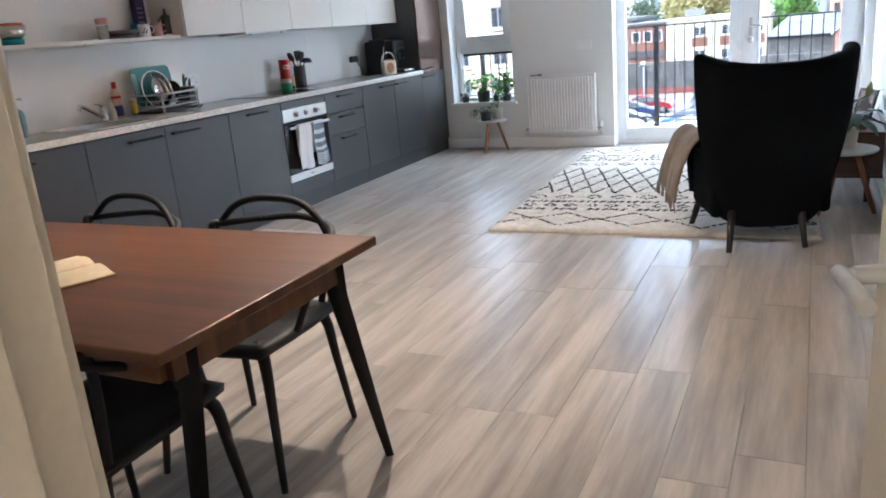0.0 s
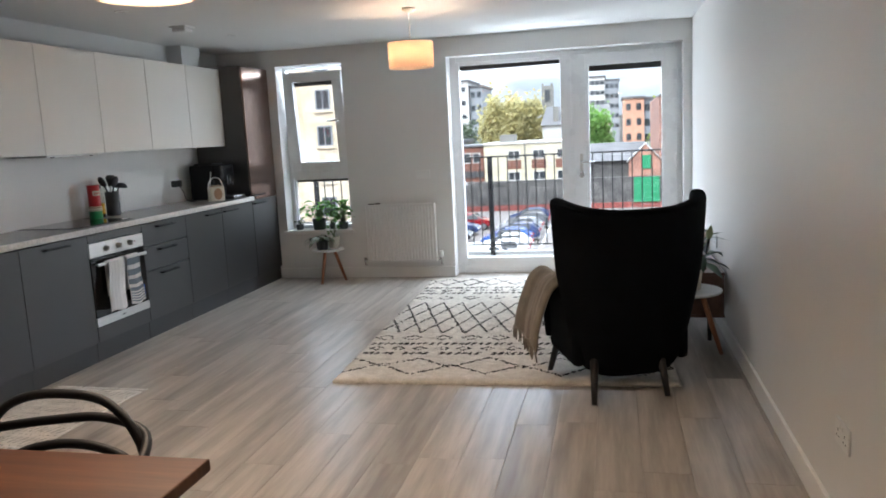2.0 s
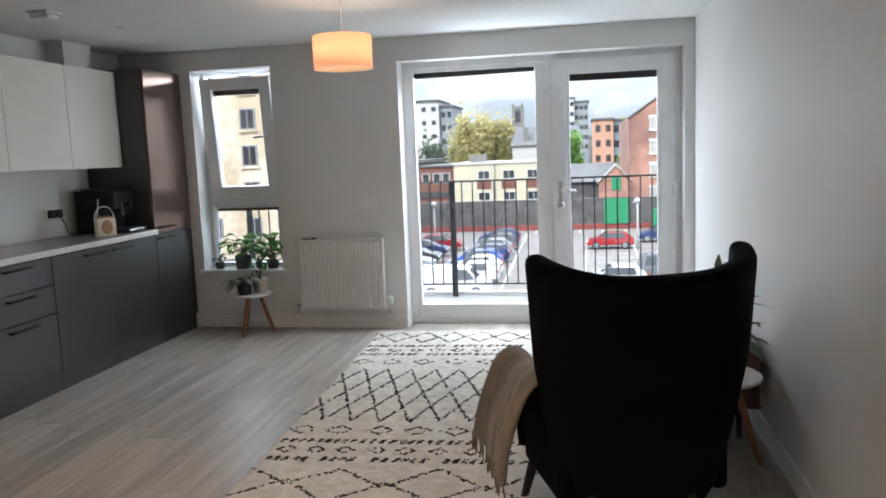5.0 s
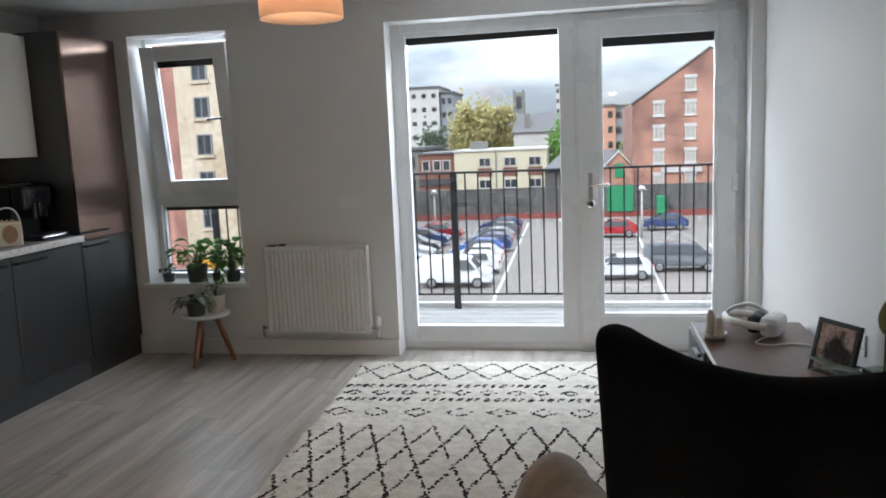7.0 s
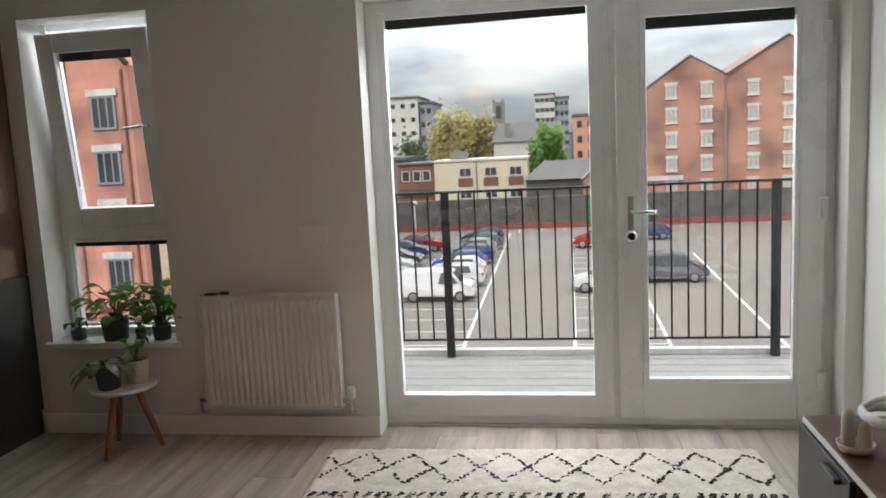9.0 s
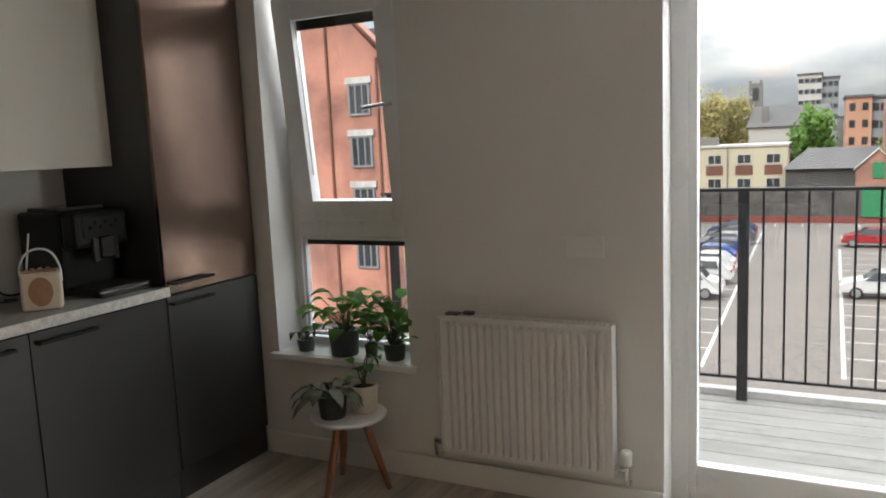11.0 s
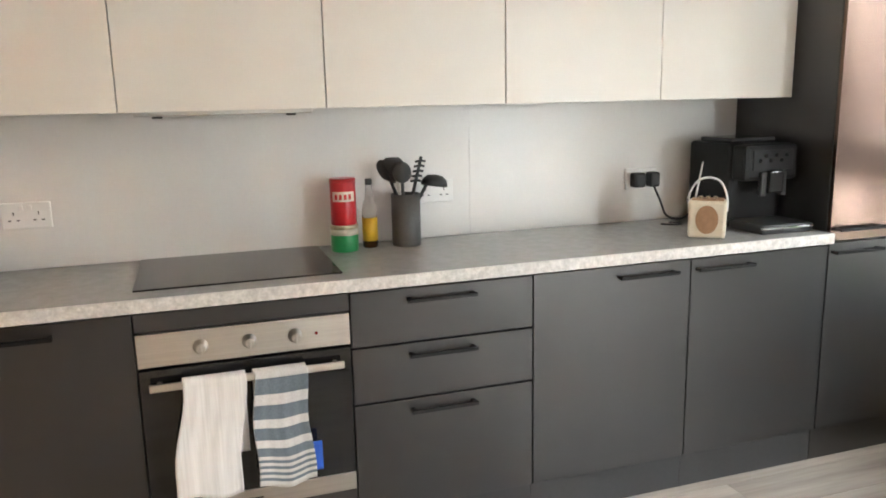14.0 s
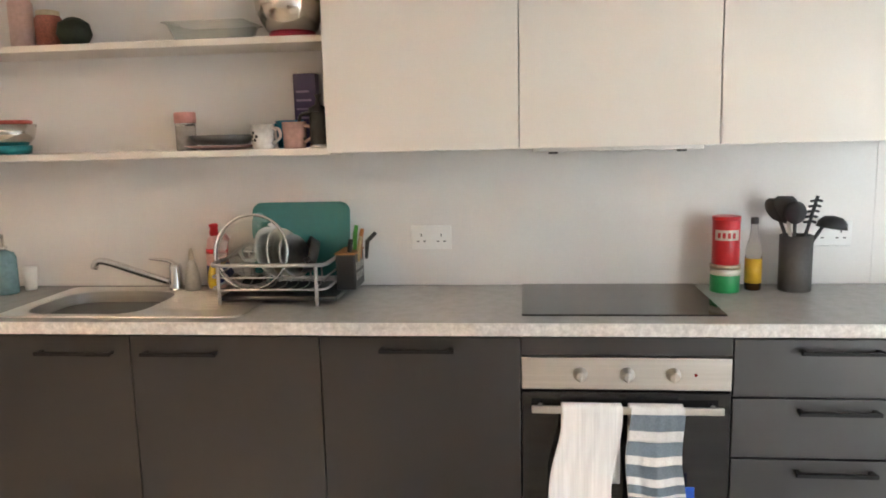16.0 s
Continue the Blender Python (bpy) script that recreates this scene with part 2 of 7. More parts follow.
def tube(bm, pts, r, seg=8, closed=False, flat=1.0):
    """A round bar along points; r is one radius or one for each point."""
    pts = [Vector(p) for p in pts]
    n = len(pts)
    rr = r if isinstance(r, (list, tuple)) else [r] * n
    rings, up = [], None
    for i, p in enumerate(pts):
        a = pts[(i - 1) % n] if closed or i else pts[0]
        b = pts[(i + 1) % n] if closed or i < n - 1 else pts[-1]
        d = (b - a).normalized()
        if up is None:
            up = Vector((0, 0, 1)) if abs(d.z) < 0.9 else Vector((1, 0, 0))
        side = d.cross(up).normalized()
        up = side.cross(d).normalized()
        rings.append([bm.verts.new(p + rr[i] * (math.cos(t) * side + flat * math.sin(t) * up)) for t in (2 * math.pi * k / seg for k in range(seg))])
    for i in range(n if closed else n - 1):
        a, b = rings[i], rings[(i + 1) % n]
        for k in range(seg):
            bm.faces.new((a[k], a[(k + 1) % seg], b[(k + 1) % seg], b[k])).smooth = True
    if not closed:
        bm.faces.new(rings[0][::-1])
        bm.faces.new(rings[-1])
    return bm


def arc(points, steps=6):
    """A smooth line through points."""
    ps = [Vector(p) for p in points]
    out = []
    for i in range(len(ps) - 1):
        p0, p1, p2, p3 = ps[max(i - 1, 0)], ps[i], ps[i + 1], ps[min(i + 2, len(ps) - 1)]
        for k in range(steps):
            t = k / steps
            out.append(0.5 * (2 * p1 + (p2 - p0) * t + (2 * p0 - 5 * p1 + 4 * p2 - p3) * t * t + (3 * p1 - p0 - 3 * p2 + p3) * t ** 3))
    return out + [ps[-1]]


def sheet(bm, fn, nu, nv, thick=0.0, smooth=True):
    """A surface fn(u, v) for u, v from 0 to 1, given thickness along its normals if asked."""
    g = [[bm.verts.new(fn(i / nu, j / nv)) for j in range(nv + 1)] for i in range(nu + 1)]
    fs = []
    for i in range(nu):
        for j in range(nv):
            f = bm.faces.new((g[i][j], g[i + 1][j], g[i + 1][j + 1], g[i][j + 1]))
            f.smooth = smooth
            fs.append(f)
    if thick:
        bmesh.ops.recalc_face_normals(bm, faces=fs)
        bmesh.ops.solidify(bm, geom=fs, thickness=thick)
    return bm


def mesh_of(name, bm, material):
    bmesh.ops.recalc_face_normals(bm, faces=bm.faces)
    d = bpy.data.meshes.new(name)
    bm.to_mesh(d)
    bm.free()
    d.materials.append(material)
    return d


def part(name, bm, material, parent, label=""):
    ob = new(name, mesh_of(name, bm, material))
    return under(ob, parent, label)


def under(ob, parent, label=""):
    ob.parent = parent
    if parent.type == "EMPTY":
        ob.matrix_parent_inverse = parent.matrix_basis.inverted()
    return tagged(ob, label)


def solid(name, bm, material, label="", category="", group="", kind=""):
    """A thing, or a piece of the setting, that is one mesh."""
    return tagged(new(name, mesh_of(name, bm, material)), label, category, group, kind)


def thing(name, label, category, place=(0, 0, 0), group="", kind=""):
    ob = new(name)
    ob.empty_display_size = 0.1
    ob.matrix_basis = Matrix.Translation(place)
    return tagged(ob, label, category, group, kind)


def B():
    return bmesh.new()


def bx(*a, **k):
    return box(bmesh.new(), *a, **k)


# ---- the room's shell ----
X0, X1, Y0, Y1, ZC = 0.05, 4.716, -4.46, 2.97, 2.33
WIN = (0.685, 1.392, 0.50, 2.17)
DOOR = (2.455, 4.64, 0.0, 2.145)
ENT = (3.84, 4.60, 2.04)
OUT = Y1 + 0.27


def wall_piece(bm, x0, x1, y0, y1, z0, z1):
    return box(bm, x0, x1, y0, y1, z0, z1)


bm = B()
for a in ((X0 - 0.3, WIN[0], -0.3, ZC + 0.3), (WIN[1], DOOR[0], -0.3, ZC + 0.3), (DOOR[1], X1 + 0.3, -0.3, ZC + 0.3), (WIN[0], WIN[1], -0.3, WIN[2] - 0.03), (WIN[0], WIN[1], WIN[3], ZC + 0.3), (DOOR[0], DOOR[1], DOOR[3], ZC + 0.3), (DOOR[0], DOOR[1], -0.3, -0.016)):
    wall_piece(bm, a[0], a[1], Y1, OUT, a[2], a[3])
solid("wall_north", bm, M_WALL, "white painted wall with window and balcony door", "wall", kind="structure")
solid("wall_west", bx(X0 - 0.2, X0, -6.6, Y1, -0.3, ZC + 0.3), M_WALL, "white painted wall behind the kitchen units", "wall", kind="structure")
solid("wall_east", bx(X1, X1 + 0.2, -6.6, Y1, -0.3, ZC + 0.3), M_WALL, "long plain white painted wall", "wall", kind="structure")
bm = B()
for a in ((X0, ENT[0] - 0.03, 0, ZC), (ENT[1] + 0.03, X1, 0, ZC), (ENT[0] - 0.03, ENT[1] + 0.03, ENT[2] + 0.03, ZC)):
    box(bm, a[0], a[1], Y0 - 0.13, Y0, a[2], a[3])
solid("wall_south", bm, M_WALL, "white painted wall with the entrance doorway", "wall", kind="structure")
solid("wall_hall", bx(X0, X1, -6.6, -6.45, 0, ZC), M_WALL, "plain white hall wall", "wall", kind="structure")
solid("ceiling", bx(X0, X1, -6.45, Y1, ZC, ZC + 0.2), M_CEIL, "flat white painted ceiling", "ceiling", kind="structure")

# skirting boards
bm = B()
for a in ((WIN[0] - 0.1, DOOR[0], Y1 - 0.016, Y1), (0.60, WIN[0] - 0.1, Y1 - 0.016, Y1)):
    box(bm, a[0], a[1], a[2], a[3], 0, 0.105, 0.003)
solid("baseboard", bm, M_TRIM, "white gloss skirting board", "skirting board", kind="structure")
bm = bx(X1 - 0.016, X1, Y0, Y1, 0, 0.105, 0.003)
solid("baseboard", bm, M_TRIM, "white gloss skirting board", "skirting board", kind="structure")
bm = bx(X0, ENT[0] - 0.1, Y0, Y0 + 0.016, 0, 0.105, 0.003)
box(bm, X0, X0 + 0.016, Y0 + 0.016, -2.45, 0, 0.105, 0.003)
solid("baseboard", bm, M_TRIM, "white gloss skirting board", "skirting board", kind="structure")

# entrance doorway: lining, stops, architraves, open leaf
fr = thing("door_1", "cream painted entrance door standing open into the room", "door", (4.2, Y0, 0), kind="structure")
bm = B()
box(bm, ENT[0] - 0.03, ENT[0], Y0 - 0.13, Y0, 0, ENT[2], 0.002)
box(bm, ENT[1], ENT[1] + 0.03, Y0 - 0.13, Y0, 0, ENT[2], 0.002)
box(bm, ENT[0] - 0.03, ENT[1] + 0.03, Y0 - 0.13, Y0, ENT[2], ENT[2] + 0.03, 0.002)
part("door_lining", bm, M_CREAM, fr)
for x0, x1 in ((ENT[0], ENT[0] + 0.013), (ENT[1] - 0.013, ENT[1])):
    part("door_stop", bx(x0, x1, Y0 - 0.10, Y0 - 0.045, 0, ENT[2], 0.002), M_CREAM, fr)
for x0, x1, z0, z1 in ((ENT[0] - 0.085, ENT[0] - 0.012, 0, ENT[2] + 0.012), (ENT[1] + 0.012, ENT[1] + 0.085, 0, ENT[2] + 0.012), (ENT[0] - 0.085, ENT[1] + 0.085, ENT[2] + 0.012, ENT[2] + 0.085)):
    for y0, y1 in ((Y0, Y0 + 0.016), (Y0 - 0.146, Y0 - 0.13)):
        part("architrave", bx(x0, x1, y0, y1, z0, z1, 0.004), M_CREAM, fr)
part("strike_plate", bx(ENT[0], ENT[0] + 0.002, Y0 - 0.036, Y0 - 0.014, 0.83, 0.955, 0.0008), M_CHROME, fr, "steel strike plate on the lining")
LEAF = Matrix.Translation((ENT[1] - 0.005, Y0 + 0.02, 0)) @ pose(0, 0, 0, 0, 0, 19)


def placed(bm, m):
    bmesh.ops.transform(bm, matrix=m, verts=bm.verts)
    return bm


leaf = part("door_leaf", placed(bx(0.0, 0.044, 0.0, 0.756, 0.008, 2.03, 0.003), LEAF), M_CREAM, fr)
bm = B()
lathe(bm, [(0.026, 0), (0.026, 0.007), (0.012, 0.009), (0.011, 0.05), (0.0, 0.05)][:4], (0, 0, 0), 20, Matrix.Rotation(radians(-90), 4, "Y"))
tube(bm, [(-0.045, 0, 0), (-0.062, 0, 0)], 0.009, 12)
tube(bm, [(-0.062, 0.012, 0), (-0.066, -0.035, -0.001), (-0.074, -0.098, -0.003)], 0.0105, 16)
placed(bm, LEAF @ Matrix.Translation((0.0, 0.70, 0.985)))
part("door_handle", bm, mat("satin_aluminium", (0.66, 0.66, 0.66), 0.42, metal=0.35, var=0.02), leaf, "satin aluminium lever handle")

# ---- window and balcony door ----


def ring(bm, x0, x1, z0, z1, w, y0, y1, bevel=0.004, wb=None):
    """A rectangular frame of profile w in the plane of the wall."""
    wb = wb or w
    box(bm, x0, x0 + w, y0, y1, z0, z1, bevel)
    box(bm, x1 - w, x1, y0, y1, z0, z1, bevel)
    box(bm, x0 + w, x1 - w, y0 + 0.001, y1 - 0.001, z1 - w, z1 - 0.0005, bevel)
    box(bm, x0 + w, x1 - w, y0 + 0.001, y1 - 0.001, z0 + 0.0005, z0 + wb, bevel)
    return bm


def pane(x0, x1, z0, z1, y, parent, m=None):
    bm = bx(x0, x1, y, y + 0.005, z0, z1)
    if m:
        placed(bm, m)
    ob = part("pane", bm, M_GLASS, parent)
    ob.visible_shadow = False
    return ob


WY = Y1 + 0.175
win = thing("window_1", "white plastic window with a tilted upper sash above a fixed light", "window", (1.04, WY, WIN[2]), kind="structure")
bm = ring(B(), WIN[0] - 0.012, WIN[1] + 0.012, WIN[2] - 0.012, WIN[3] + 0.012, 0.047, WY, WY + 0.07)
ZT = 1.072
box(bm, WIN[0] + 0.03, WIN[1] - 0.03, WY + 0.002, WY + 0.068, ZT - 0.045, ZT + 0.045, 0.004)
part("window_frame", bm, M_PVC, win)
TILT_M = Matrix.Translation((0, WY + 0.01, ZT + 0.05)) @ Matrix.Rotation(radians(5.6), 4, "X") @ Matrix.Translation((0, -WY - 0.01, -ZT - 0.05))
sash = part("sash", placed(ring(B(), WIN[0] + 0.045, WIN[1] - 0.04, ZT + 0.03, WIN[3] - 0.06, 0.098, WY - 0.022, WY + 0.045), TILT_M), M_PVC, win)
SG = (WIN[0] + 0.141, WIN[1] - 0.136, ZT + 0.126, WIN[3] - 0.156)
pane(SG[0], SG[1], SG[2], SG[3], WY + 0.01, sash, TILT_M)
part("blind", placed(bx(SG[0] + 0.002, SG[1] - 0.002, WY + 0.018, WY + 0.034, SG[3] - 0.045, SG[3] + 0.002, 0.003), TILT_M), M_BLACK, sash, "raised black slatted blind inside the glazing")
part("blind_cord", placed(bx(SG[0] + 0.006, SG[0] + 0.012, WY + 0.0, WY + 0.004, SG[2] + 0.12, SG[3] - 0.02), TILT_M), M_WHITE, sash)
part("handle", placed(tube(B(), arc([(SG[1] + 0.04, WY - 0.022, 1.62), (SG[1] + 0.04, WY - 0.055, 1.62), (SG[1] + 0.02, WY - 0.062, 1.62), (SG[1] - 0.08, WY - 0.062, 1.612)], 4), 0.009, 8), TILT_M), M_CHROME, sash, "chrome window handle")
LG = (WIN[0] + 0.05, WIN[1] - 0.05, WIN[2] + 0.05, ZT - 0.045)
pane(LG[0], LG[1], LG[2], LG[3], WY + 0.03, win)
part("bead", ring(B(), LG[0] - 0.004, LG[1] + 0.004, LG[2] - 0.004, LG[3] + 0.002, 0.018, WY - 0.004, WY + 0.028, 0.003), M_PVC, win)
part("blind", bx(LG[0] + 0.015, LG[1] - 0.015, WY + 0.012, WY + 0.026, LG[3] - 0.040, LG[3] - 0.014, 0.003), M_BLACK, win, "raised black slatted blind inside the glazing")
part("window_sill", bx(WIN[0] - 0.03, WIN[1] + 0.03, Y1 - 0.035, Y1, WIN[2] - 0.03, WIN[2], 0.004), M_TRIM, win)
part("window_sill", bx(WIN[0], WIN[1], Y1, OUT, WIN[2] - 0.03, WIN[2]), M_TRIM, win)

DY = Y1 + 0.16
dr = thing("door_2", "white plastic glazed balcony door with a fixed side pane", "door", (3.55, DY, 0), kind="structure")
XM = 3.665
part("door_frame", ring(B(), DOOR[0] - 0.012, DOOR[1] + 0.012, 0.002, DOOR[3] + 0.012, 0.078, DY, DY + 0.07, wb=0.05), M_PVC, dr)
part("mullion", bx(XM - 0.045, XM + 0.03, DY + 0.002, DY + 0.068, 0.052, DOOR[3] - 0.066, 0.004), M_PVC, dr)
fx = part("fixed_sash", ring(B(), DOOR[0] + 0.06, XM - 0.04, 0.047, DOOR[3] - 0.05, 0.035, DY - 0.006, DY + 0.05, wb=0.115), M_PVC, dr)
pane(2.548, 3.592, 0.142, 2.065, DY + 0.03, fx)
part("bead", bx(3.528, 3.595, DY - 0.004, DY + 0.028, 0.145, 2.07, 0.004), M_PVC, fx)
sd = part("opening_sash", ring(B(), XM - 0.012, 4.588, 0.045, DOOR[3] - 0.052, 0.110, DY - 0.024, DY + 0.05, wb=0.19), M_PVC, dr)
pane(3.765, 4.484, 0.226, 2.0, DY + 0.02, sd)
part("bead", ring(B(), 3.764, 4.487, 0.222, 2.02, 0.03, DY - 0.02, DY + 0.018, 0.004), M_PVC, sd)
part("blind", bx(2.552, 3.524, DY + 0.012, DY + 0.027, 2.02, 2.082, 0.004, m=Matrix.Translation((3.0, 0, 2.05)) @ Matrix.Rotation(radians(-0.6), 4, "Y") @ Matrix.Translation((-3.0, 0, -2.05))), M_BLACK, fx, "raised black slatted blind")
part("blind", bx(3.796, 4.456, DY + 0.005, DY + 0.018, 1.93, 1.988, 0.004), M_BLACK, sd, "raised black slatted blind")
bm = bx(3.70, 3.728, DY - 0.034, DY - 0.024, 0.93, 1.16, 0.004)
part("handle_plate", bm, M_STEEL, sd)
part("handle", tube(B(), arc([(3.714, DY - 0.034, 1.085), (3.714, DY - 0.075, 1.085), (3.73, DY - 0.085, 1.085), (3.83, DY - 0.085, 1.08)], 4), 0.01, 8), M_CHROME, sd, "chrome lever handle")
part("lock_knob", lathe(B(), [(0.028, 0), (0.03, 0.012), (0.018, 0.02)], (3.714, DY - 0.034, 0.965), 16, Matrix.Rotation(radians(90), 4, "X")), M_CHROME, sd)
for z in (0.24, 1.07, 1.86):
    part("hinge", bx(4.565, 4.60, DY - 0.045, DY - 0.002, z - 0.05, z + 0.05, 0.006), M_PVC, dr)
part("threshold", bx(DOOR[0] + 0.002, DOOR[1] - 0.002, DY - 0.03, DY, 0.001, 0.010, 0.003), M_STEEL, dr, "slim grey threshold bar")

# ---- balcony ----
M_DECK = mat("weathered_deck_board", (0.25, 0.238, 0.222), 0.7, var=0.12, scale=3, fine=60, bump=0.2, stretch=(1, 8, 1), rand=0.1)
M_CONC = mat("pale_concrete", (0.45, 0.44, 0.42), 0.8, var=0.1, scale=2, fine=40, bump=0.15)
bal = tagged(new("balcony", mesh_of("balcony", bx(0.2, 6.0, OUT, 4.72, -0.30, -0.085), M_CONC)), "concrete balcony slab with grey decking boards", "balcony", kind="structure")
for k in range(10):
    y = OUT + 0.01 + k * 0.1445
    part("plank", bx(0.22, 5.98, y, y + 0.1385, -0.083, -0.06, 0.003), M_DECK, bal)
part("flashing", bx(0.22, 5.98, 4.655, 4.73, -0.06, -0.02, 0.003), M_CONC, bal, "pale edge trim")
rail = thing("balcony_railing", "black metal balcony railing with upright bars", "railing", (3.1, 4.62, -0.06))
for x in (-0.05 + 0.42, 1.48, 2.58, 3.68, 4.78, 5.88):
    part("post", bx(x - 0.028, x + 0.028, 4.60, 4.64, -0.15, 1.112, 0.003), M_BLKMETAL, rail)
part("top_rail", bx(0.3, 5.95, 4.592, 4.648, 1.112, 1.13, 0.003), M_BLKMETAL, rail)
part("bottom_rail", bx(0.3, 5.95, 4.61, 4.63, 0.06, 0.075, 0.002), M_BLKMETAL, rail)
bar = mesh_of("bar", bx(-0.006, 0.006, -0.006, 0.006, 0.075, 1.112), M_BLKMETAL)
for k in range(int(5.5 / 0.11)):
    x = 0.48 + 0.11 * k
    if min(abs(x - p) for p in (1.48, 2.58, 3.68, 4.78, 5.88)) > 0.03:
        ob = new("bar", bar)
        under(ob, rail)
        ob.matrix_basis = Matrix.Translation((x, 4.62, 0))

# ---- kitchen ----
FX = 0.60          # plane of the base fronts
KT, KB, TOPZ = 0.865, 0.134, 0.912
M_CARC = mat("dark_carcass_board", (0.035, 0.035, 0.037), 0.5, var=0.06)


def bar_handle(parent, y0, y1, z, x=FX):
    """A black bar pull on two feet."""
    bm = bx(x + 0.022, x + 0.034, y0, y1, z - 0.006, z + 0.006, 0.002)
    for y in (y0 + 0.004, y1 - 0.016):
        box(bm, x - 0.001, x + 0.026, y, y + 0.012, z - 0.005, z + 0.005)
    return part("handle", bm, M_BLKMETAL, parent, "slim black bar handle")


def front(parent, y0, y1, z0, z1, name="door", material=None, x=FX):
    return part(name, bx(x - 0.018, x, y0 + 0.0018, y1 - 0.0018, z0 + 0.0015, z1 - 0.0015, 0.0015), material or M_GREY, parent)


def base_unit(y0, y1, handle=None, label="anthracite base cabinet with one flat door and black handle"):
    u = thing("base_cabinet", label, "cabinet", (0.35, (y0 + y1) / 2, 0), "anthracite base units under the worktop")
    part("body", bx(X0 + 0.03, FX - 0.02, y0 + 0.0008, y1 - 0.0008, 0.0, 0.872), M_CARC, u)
    if handle:
        bar_handle(front(u, y0, y1, KB, KT), handle[0], handle[1], 0.812 if y0 < -0.7 else 0.828)
    return u


base_unit(-3.0, -2.4, (-2.66, -2.44))
base_unit(-2.4, -1.8, (-2.36, -2.14))
base_unit(-1.8, -1.2, (-1.50, -1.25))
base_unit(-1.2, -0.6, (-1.155, -0.915))
base_unit(-0.6, 0.0, (-0.415, -0.193), "anthracite built-in dishwasher front with centred black handle")
base_unit(1.2, 1.8, (1.506, 1.735))
base_unit(1.8, 2.4, (1.815, 2.05))
u = base_unit(0.6, 1.2, None, "anthracite cabinet with three drawers and black handles")
for z0, z1 in ((0.69, KT), (0.508, 0.69), (KB, 0.508)):
    bar_handle(front(u, 0.6, 1.2, z0 + 0.0015, z1 - 0.0015, "drawer"), 0.775, 0.998, z1 - 0.036)
solid("plinth", bx(FX - 0.062, FX - 0.045, -3.0, Y1 - 0.002, 0.0, 0.13), M_GREY, "anthracite plinth board below the kitchen units", "plinth", kind="structure")

# tall fridge housing
tall = thing("tall_cabinet", "tall black fridge housing with two glossy doors", "cabinet", (0.35, 2.68, 0))
TY1 = Y1 - 0.018
part("body", bx(X0 + 0.002, FX - 0.02, 2.402, TY1, 0.0, 2.145, 0.001), M_BLACKU, tall)
d = front(tall, 2.402, TY1, 0.876, 2.145, "door", M_BLACKD)
bar_handle(d, 2.42, 2.645, 0.922)
d = front(tall, 2.402, TY1, KB, 0.871, "door", M_GREY)
bar_handle(d, 2.41, 2.64, 0.838)
part("filler", bx(X0 + 0.002, FX - 0.03, TY1 + 0.001, Y1 - 0.001, 0.0, 2.145), M_BLACKU, tall)

# worktop with a hole for the sink
SK = (0.115, 0.555, -1.66, -0.87)
bm = B()
loops = []
for zz in (0.874, TOPZ):
    for a in ((X0 + 0.014, 0.619, -3.0, 2.4), SK):
        loops.append([bm.verts.new((px, py, zz)) for px, py in ((a[0], a[2]), (a[1], a[2]), (a[1], a[3]), (a[0], a[3]))])
for a, b in ((0, 1), (2, 3), (0, 2), (1, 3)):
    for k in range(4):
        bm.faces.new((loops[a][k], loops[a][(k + 1) % 4], loops[b][(k + 1) % 4], loops[b][k]))
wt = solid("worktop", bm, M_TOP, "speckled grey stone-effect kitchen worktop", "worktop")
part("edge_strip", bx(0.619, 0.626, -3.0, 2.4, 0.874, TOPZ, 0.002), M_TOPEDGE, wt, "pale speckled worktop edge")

# splashback panels
sp = thing("splashback", "matt light grey splashback panels", "splashback", (X0, 0, TOPZ), kind="structure")
for y0, y1 in ((-3.0, 1.1876), (1.1884, 2.4)):
    part("panel", bx(X0, X0 + 0.012, y0, y1, TOPZ + 0.001, 1.4, 0.0008), M_SPLASH, sp)

# upper cabinets
UX, UZ0, UZ1 = 0.37, 1.402, 2.125
M_UCARC = mat("pale_carcass_board", (0.62, 0.60, 0.56), 0.5, var=0.03)
for k, y0 in enumerate((-0.612, 0.0, 0.602, 1.206, 1.81)):
    y1 = (0.0, 0.602, 1.206, 1.81, 2.4)[k]
    u = thing("wall_cabinet", "pale cream handleless wall cabinet" + (" with a built-in extractor" if k == 1 else ""), "cabinet", (0.2, (y0 + y1) / 2, UZ0), "cream wall units above the worktop")
    part("body", bx(X0, UX - 0.02, y0 + 0.0008, y1 - 0.0008, UZ0 + 0.004, UZ1), M_UCARC, u)
    front(u, y0, y1, UZ0, UZ1, "door", M_UPPER, UX)
    if k == 1:
        ex = part("extractor", bx(X0 + 0.03, UX - 0.03, y0 + 0.04, y1 - 0.04, UZ0 - 0.012, UZ0 + 0.006, 0.003), M_STEEL, u, "slim steel extractor underside")
        for yy in (y0 + 0.09, y1 - 0.12):
            part("button", bx(UX - 0.045, UX - 0.032, yy, yy + 0.03, UZ0 - 0.018, UZ0 - 0.011, 0.002), M_BLACK, ex)
# boxed-in services above the units
solid("soffit", bx(X0, 0.20, 2.06, 2.38, UZ1 + 0.003, ZC), M_WALL, "white boxed-in duct above the wall units", "boxing", kind="structure")

# open shelves
for z in (1.412, 1.772):
    solid("shelf", bx(X0, 0.31, -2.05, -0.613, z - 0.016, z + 0.006, 0.002), M_UPPER, "pale open wall shelf holding crockery", "shelf", "two open shelves")

